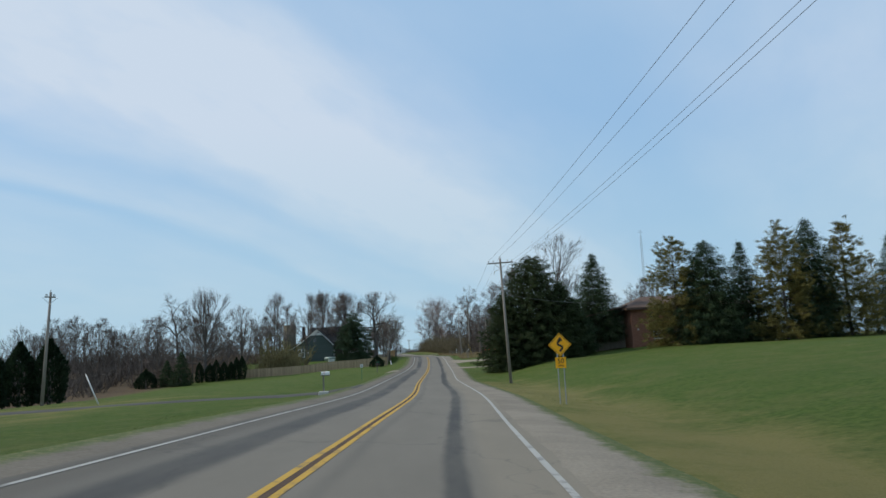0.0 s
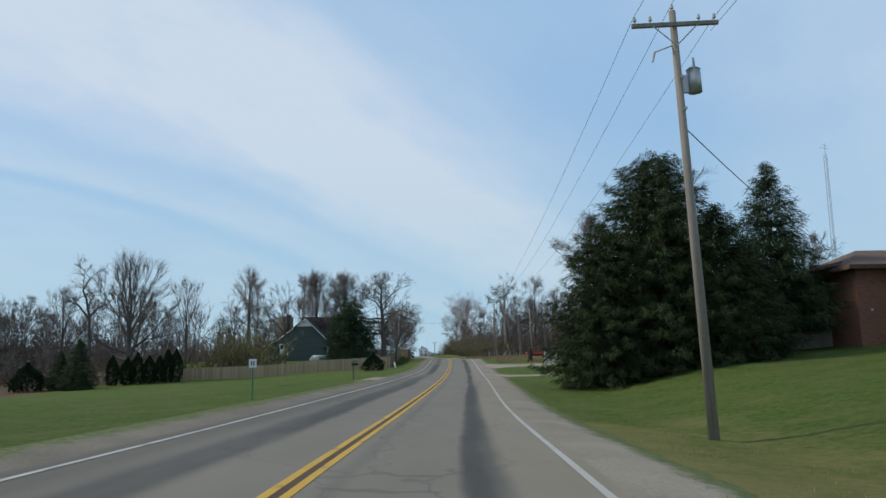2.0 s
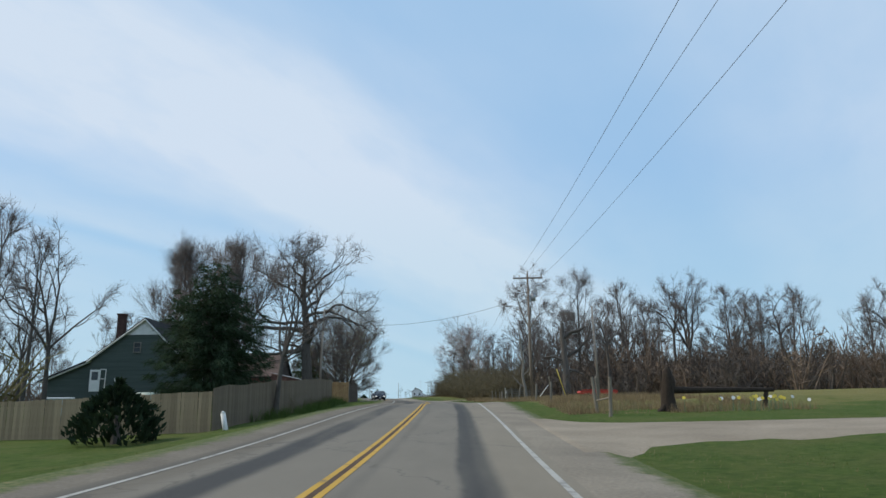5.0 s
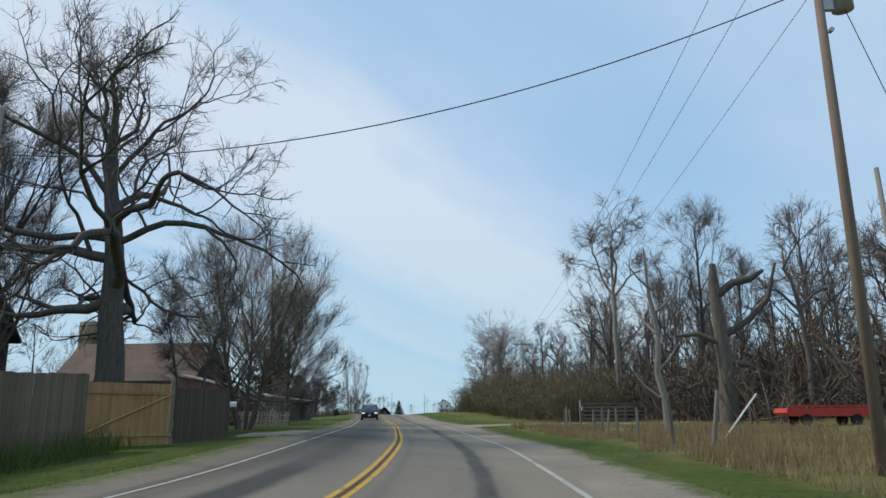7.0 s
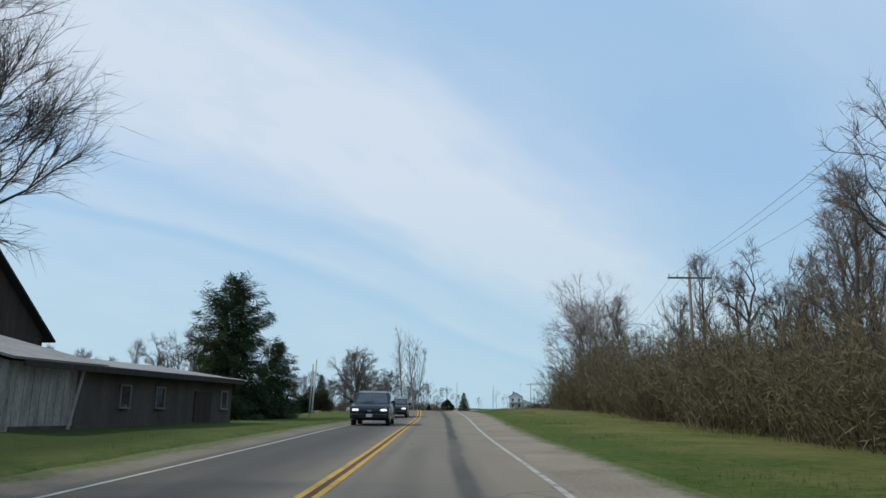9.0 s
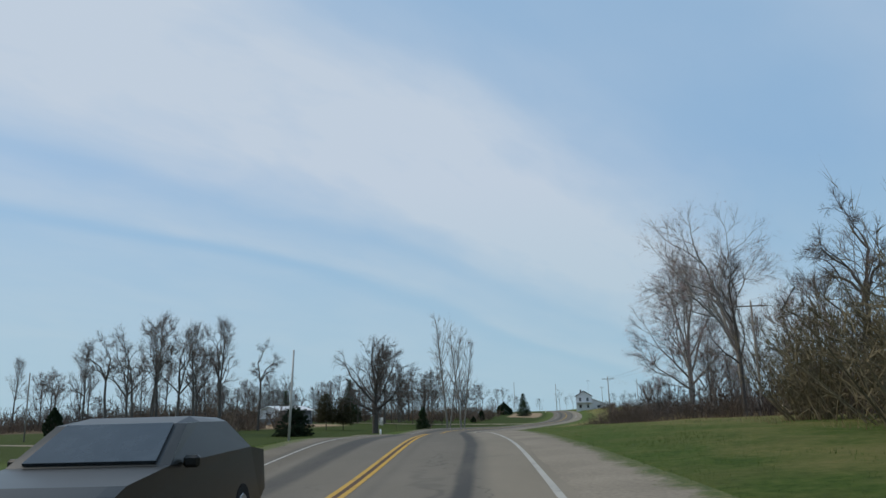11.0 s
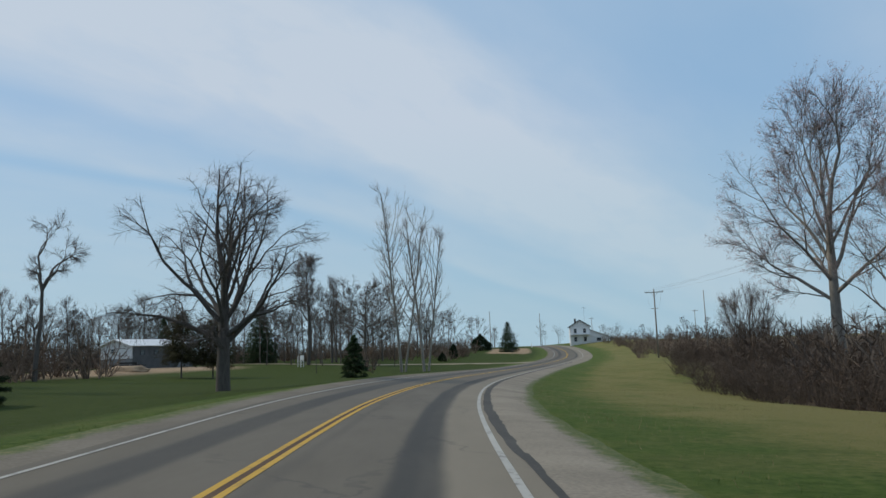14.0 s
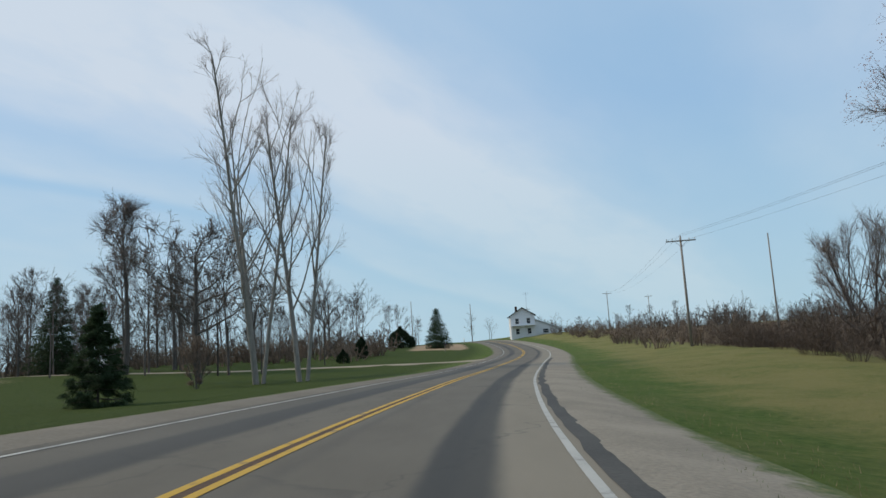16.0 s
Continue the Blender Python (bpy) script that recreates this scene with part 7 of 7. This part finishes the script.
bare_tree("leafless tree with reddish buds behind the thicket", standing(-2.5, 425), 320, "round", 22, .42, PALE_BARK, PALE_TWIG, fine=.014, leaves=(BUD, 14000, .045, .16, "reddish spring buds"))
bare_tree("tall leafless tree behind the spruces", standing(11.5, 128), 322, "forest", 16.5, .26, fine=.012)
bare_tree("wide leafless tree rising behind the spruces", standing(19.5, 128), 325, "round", 22.0, .32, fine=.012)
bare_tree("small reddish leafless shrub tree on the lawn", standing(-64.5, 447), 323, "maple", 4.2, .05, stems=4, spread_stems=.32, twig=THICKET, depth=2, fine=.012)
bare_tree("young leafless lawn tree with a thin stem", standing(-72.5, 446), 324, "forest", 6.0, .06, depth=2, fine=.014)
bare_tree("small leafless tree above the thicket", standing(-12.2, 456.5), 321, "maple", 12.0, .15, stems=4, spread_stems=.35, depth=3, fine=.009)

# a dead trunk with broken arms and a pale leaning snag
dead = thing("dead_tree", standing(10.2, 220.5), "thick dead trunk with broken arms", "dead tree")
t = Tubes()
t.add([(0, 0, -.3), (.05, 0, 3), (-.1, .1, 6), (-.25, .1, 8.2), (-.2, .1, 9.4)], [.60, .44, .38, .33, .18], 10)
part("trunk", t.mesh("trunk", BARK), None, dead)
for pts, rad in ((((-.2, 0, 7.4), (.8, -.1, 8.2), (1.8, -.2, 8.4), (2.6, -.2, 8.9)), (.26, .24, .22, .10)), (((0, 0, 5.0), (1.6, .1, 6.0), (2.8, .1, 7.2), (3.4, 0, 9.4)), (.22, .20, .16, .06)),
                 (((-.1, 0, 4.6), (-1.4, 0, 5.2), (-2.6, .1, 5.1)), (.2, .16, .08)), (((.1, 0, 3.6), (1.2, -.1, 3.4), (2.2, -.2, 2.9)), (.2, .16, .07))):
    t = Tubes()
    t.add(pts, rad, 7)
    part("broken_limb", t.mesh("broken_limb", BARK), None, dead)
snag = thing("dead_tree", standing(4.5, 209.0), "pale bent dead sapling with stub boughs", "dead tree")
t = Tubes()
t.add([(0, 0, -.3), (-.1, 0, 1.4), (-.35, 0, 2.6), (-.2, .05, 4.2), (-.5, 0, 6.0), (-.6, .1, 8.2)], [.20, .16, .15, .11, .09, .03], 8)
part("trunk", t.mesh("trunk", PALE_BARK), None, snag)
for z, a in ((1.5, 2.9), (2.7, .4), (4.3, 2.2), (5.2, .2), (6.2, 3.3)):
    t = Tubes()
    t.add([(-.3, 0, z), (-.3 + .6 * math.cos(a), .6 * math.sin(a), z + .5), (-.3 + 1.2 * math.cos(a), 1.2 * math.sin(a), z + 1.3)], [.07, .05, .015], 5)
    part("bough", t.mesh("bough", PALE_BARK), None, snag)

# ---- groves: a few grown trees, copied ----
grove = random.Random(77)
wood = "right-hand wood"
models = [bare_tree("tall leafless woodland tree", standing(20, 232), 401, "forest", 17, .24, group=wood, depth=3, fine=.013),
          bare_tree("leafless woodland tree with a crooked crown", standing(26, 228), 402, "high", 16, .26, group=wood, fine=.013),
          bare_tree("slim leafless woodland tree", standing(33, 226), 403, "forest", 15, .16, group=wood, depth=3, fine=.013),
          bare_tree("forked leafless woodland tree", standing(21, 236), 404, "fork", 16, .24, group=wood, fine=.013),
          bare_tree("narrow leafless woodland tree", standing(24, 238), 405, "maple", 15, .2, group=wood, depth=3, fine=.013)]


def plant(places, group):
    for x, y, s in places:
        ob = copy_thing(grove.choice(models), standing(x, y, grove.uniform(0, 360), .1) @ Matrix.Scale(s, 4))
        ob.matrix_basis = standing(x, y, grove.uniform(0, 360), .1) @ Matrix.Diagonal((s, s, s * grove.uniform(.9, 1.12), 1))
        tagged(ob, group=group)


def band(n, y0, y1, u0, u1, s0, s1):
    out = []
    while len(out) < n:
        y = grove.uniform(y0, y1)
        out.append((float(along(y, 1)) + grove.uniform(u0, u1), y, grove.uniform(s0, s1)))
    return out


plant(band(30, 222, 340, 23, 50, .6, .95), "right-hand wood")
plant(band(8, 240, 335, 18, 26, .45, .72), "right-hand wood")
plant([(9, 262, 1.05), (7.5, 269, .95), (11, 276, 1.05), (12.5, 284, 1.05), (9.2, 281, .85), (14, 292, 1.05), (16, 270, 1.05), (5.5, 291, .7), (13.5, 266, 1.1), (10.5, 296, .85), (14, 256, 1.05), (18, 258, 1.1), (20, 251, 1.05), (17, 249, .9), (25, 254, 1.1)], wood)
plant(band(16, 205, 260, 46, 95, .8, 1.15), "right-hand wood")
plant(band(9, 342, 375, 36, 60, .8, 1.15), "wood beyond the field")
plant([(-5, 399, 1.0), (-1.5, 405, 1.1), (2, 396, 1.1), (5, 405, 1.1), (-3, 414, 1.0), (6, 391, 1.0)], "wood beyond the field")
plant(band(9, 395, 440, 44, 75, .7, 1.0), "wood beyond the field")
plant([(-55.0, 156.5, 1.3), (-44.2, 164.5, 1.0), (-60.0, 158, .95), (-66, 165, .85), (-56, 168, .8)], "trees behind the field")
plant([(-37.0, 176, 1.1), (-41.5, 186, 1.05), (-33, 181, .95), (-39, 219, 1.2), (-44.5, 197, 1.0), (-50, 205, .95), (-47, 236, .9), (-54, 246, .9)], "farmyard trees")
plant([(-88, 393, 1.25), (-91, 378, 1.3), (-91.5, 386, 1.35), (-90, 388.5, 1.2), (-95.5, 378, 1.1), (-96, 385, 1.25), (-99, 391, 1.2), (-104, 384, 1.1), (-93, 402, 1.2), (-107, 395, 1.15), (-100, 405, 1.1), (-112, 388, 1.0), (-91, 413, 1.1), (-104, 415, 1.1)], "grove beyond the lawn")
plant([(-70 - grove.uniform(0, 95), 480 + grove.uniform(0, 45), grove.uniform(.7, 1.1)) for _ in range(26)], "wood behind the garage")
plant([(-118 - grove.uniform(0, 60), 425 + grove.uniform(0, 50), grove.uniform(.8, 1.15)) for _ in range(16)], "wood behind the garage")
plant([(-92, 340, .8), (-99, 350, .8), (-104, 342, .85)], "trees beyond the shed")

# ---- thickets and far woods ----
bushes = [bush_arrays(k, 3.2, 3.4, 22, 7, 7, .0075) for k in range(6)]
far_bushes = [bush_arrays(k + 9, 3.2, 3.8, 10, 5, 6, .024) for k in range(6)]
sc = random.Random(31)


def hedge(name, n, y0, y1, u0, u1, s0, s1, label, mat=THICKET):
    places = []
    for k in range(n):
        y = y0 + (y1 - y0) * (k + sc.random()) / n
        places.append((float(along(y, 1)) + sc.uniform(u0, u1), y, sc.uniform(s0, s1) * (1 + .38 * noise.noise((y * .13, u0, 4.0))), sc.uniform(0, 6.28), sc.uniform(.75, 1.3)))
    near = y0 < 340 and 13 < u0 < 18.8 or -12 < u0 < 0
    scatter(name, bushes if near else far_bushes, places, mat, label, "thicket")


GREEN_THICKET = material("olive_thicket_stems", ((.125, .105, .064), (.215, .180, .112), (.27, .232, .148)), .25, 3, .95, bump=0, vary=.3, object_space=False, island=True)
hedge("thicket", 145, 238, 303, 14.0, 20, 1.05, 1.85, "dense leafless brown-green thicket beside the road", GREEN_THICKET)
OLIVE_BRUSH = material("olive_willow_shoots", ((.120, .105, .048), (.215, .188, .090), (.27, .24, .125)), .25, 3, .95, bump=0, vary=.3, object_space=False, island=True)
hedge("thicket", 26, 160, 174, -38, -29, 1.6, 2.3, "tall olive leafless shrubs behind the board fence", OLIVE_BRUSH)
hedge("thicket", 60, 396, 432, -72, -46, 1.0, 2.1, "red-brown leafless brush behind the low lawn")
hedge("thicket", 80, 214, 322, 21, 34, 1.0, 1.7, "tangled leafless undergrowth in the wood")
hedge("thicket", 110, 220, 256, 26, 78, 1.7, 2.9, "tall brown saplings and brush at the wood's edge")
hedge("thicket", 70, 205, 262, 40, 85, 1.1, 2.0, "tangled leafless undergrowth at the field's far side")
LOW_THICKET = material("dark_brown_thicket_stems", ((.060, .045, .036), (.118, .088, .068), (.16, .122, .095)), .25, 3, .95, bump=0, vary=.3, object_space=False, island=True)
hedge("thicket", 20, 303, 336, 15.5, 21, .5, 1.0, "low leafless brush past the thicket's end", LOW_THICKET)
hedge("thicket", 150, 338, 470, 18.6, 27, .35, 1.1, "dense leafless brown thicket along the low ground", LOW_THICKET)
hedge("thicket", 120, 345, 452, 25, 42, 1.0, 1.9, "dense leafless brown thicket along the low ground", LOW_THICKET)
hedge("thicket", 130, 460, 610, 14, 36, .5, 1.2, "low brown scrub on the far slope")
hedge("thicket", 190, 440, 640, 34, 130, .7, 1.9, "grey-brown scrub on the far hillside", FAR_TWIG)
hedge("thicket", 20, 225, 237, -12.2, -10.2, .4, .85, "low leafless shrubs before the barn", LOW_THICKET)
hedge("thicket", 16, 165, 197, -9.2, -8.6, .22, .4, "weeds and small shrubs along the fence", GREEN_THICKET)
hedge("thicket", 170, 95, 235, -95, -58, 1.3, 2.1, "brown leafless scrub behind the field", FAR_TWIG)
hedge("thicket", 40, 150, 240, -60, -42, 1.1, 1.7, "brown leafless scrub behind the fence")
hedge("thicket", 120, 395, 525, -150, -100, 1.1, 1.8, "brown undergrowth at the wood's edge")
hedge("thicket", 80, 500, 545, -125, -34, .9, 1.4, "brown undergrowth beyond the drive")
hedge("thicket", 240, 212, 326, 20, 52, 1.2, 2.2, "tall grey-brown leafless brush inside the wood", FAR_TWIG)
hedge("thicket", 80, 200, 262, 55, 105, 1.4, 2.2, "tall grey-brown leafless brush beyond the field", FAR_TWIG)
hedge("thicket", 110, 60, 240, -120, -70, 1.8, 2.8, "tall brown leafless brush behind the field", FAR_TWIG)
hedge("thicket", 150, 432, 540, -150, -70, 1.3, 2.5, "tall brown brush behind the lawn", FAR_TWIG)
hedge("thicket", 110, 492, 560, -75, -22, .9, 1.8, "brown brush at the edge of the far wood")
hedge("thicket", 50, 345, 420, 26, 50, 1.5, 2.3, "tall brown brush beyond the low ground", FAR_TWIG)


def small_tree_arrays(seed):
    limbs, twigs, _ = grow_tree(seed, ("forest", "maple", "fork")[seed % 3], 11, .13, 3, fine=.016, coarse=True)
    (v, f), (w, g) = limbs.arrays(), twigs.arrays()
    return np.concatenate([v, w]), np.concatenate([f, g + len(v)])


far_trees = [small_tree_arrays(500 + k) for k in range(6)]


def far_wood(name, n, x0, x1, y0, y1, s0, s1, label):
    places = [(sc.uniform(x0, x1), sc.uniform(y0, y1), sc.uniform(s0, s1), sc.uniform(0, 6.28), sc.uniform(.9, 1.15)) for _ in range(n)]
    scatter(name, far_trees, places, FAR_TWIG, label, "far wood")


far_wood("far_wood", 110, -150, -58, 165, 290, .85, 1.35, "far leafless brown wood beyond the field")
far_wood("far_wood", 75, -150, -78, 60, 175, .7, 1.1, "far leafless brown wood beyond the field")
far_wood("far_wood", 50, 24, 110, 255, 400, .9, 1.3, "far leafless wood behind the thicket")
far_wood("far_wood", 80, -240, -64, 500, 620, .7, 1.1, "far leafless wood behind the lawn")
far_wood("far_wood", 50, -330, 60, 660, 820, .7, 1.0, "distant treeline on the horizon")
far_wood("far_wood", 40, 30, 300, 520, 740, .7, 1.1, "distant treeline on the horizon")
far_wood("far_wood", 80, 18, 75, 222, 340, .7, 1.1, "dense grey-brown leafless wood beside the road")
far_wood("far_wood", 60, -150, -62, 470, 505, .8, 1.3, "dense leafless wood behind the lawn")
far_wood("far_wood", 30, -20, 110, 560, 690, .35, .7, "scattered leafless trees on the far hill")
far_wood("far_wood", 24, 20, 75, 112, 150, .8, 1.2, "leafless trees behind the brick house")
far_wood("far_wood", 30, 52, 125, 190, 240, .8, 1.2, "leafless wood behind the field")


# ---- grass that stands up ----
def blades(name, n, y0, y1, u0, u1, h0, h1, mat, label, seed):
    r = np.random.RandomState(seed)
    y = r.uniform(y0, y1, n)
    u = u0 + (u1 - u0) * r.uniform(0, 1, n) ** 1.2
    x = along(y, 1) + u * np.sqrt(1 + along(y, 1, True) ** 2)
    keep = np.array([noise.noise((a * .5, b * .5, seed)) for a, b in zip(x, y)]) > -.18
    x, y = x[keep], y[keep]
    n = len(x)
    z = ground_z(x, y) - .03
    h = r.uniform(h0, h1, n) * (1 + .7 * np.array([noise.noise((a * .23, b * .23, seed + 9)) for a, b in zip(x, y)]))
    a = r.uniform(0, 6.283, n)
    w = .005 + .012 * h
    bx, by = np.cos(a), np.sin(a)
    lx, ly = r.normal(0, .28, n) * h, r.normal(0, .28, n) * h
    p = np.stack([x, y, z], -1)
    v = np.stack([p - np.stack([bx * w, by * w, 0 * w], -1), p + np.stack([bx * w, by * w, 0 * w], -1),
                  p + np.stack([lx, ly, h], -1)], 1).reshape(-1, 3)
    me = quick_mesh(name, v, np.arange(n * 3).reshape(-1, 3), mat, 3)
    return tagged(new(name, me), label, "grass", kind="stuff")


blades("dry_grass", 70000, 160, 223, 6.9, 18, .10, .50, DRY_GRASS, "tall dry tan grass beside the road", 1)
blades("dry_grass", 6000, 236, 340, 12, 17, .10, .35, DRY_GRASS, "dry tan grass before the thicket", 2)
blades("dry_grass", 9000, 40, 150, 5.6, 9, .03, .10, DRY_GRASS, "thin dry grass on the verge", 3)
blades("grass", 40000, 20, 160, 4.8, 11, .02, .08, GREEN_GRASS, "green grass on the verge", 4)
blades("grass", 30000, 20, 165, -11, -4.2, .02, .08, GREEN_GRASS, "green grass on the verge", 5)
blades("grass", 26000, 165, 300, -10, -4.2, .03, .11, GREEN_GRASS, "green grass on the verge", 6)
blades("grass", 9000, 155, 226, 4.9, 6.6, .03, .10, GREEN_GRASS, "green grass on the verge", 11)
blades("grass", 14000, 222, 300, 4.9, 9, .03, .11, GREEN_GRASS, "green grass on the verge", 7)
blades("grass", 40000, 290, 430, -13, -4.2, .02, .08, GREEN_GRASS, "green grass on the verge", 8)
blades("grass", 40000, 290, 440, 4.9, 16, .02, .08, GREEN_GRASS, "green grass on the verge", 9)
blades("dry_grass", 14000, 300, 440, 6, 18, .03, .12, DRY_GRASS, "thin dry grass among the green", 10)
blades("grass", 9000, 164, 198, -9.6, -7.2, .18, .75, GREEN_GRASS, "tall green weeds along the foot of the fence", 12)
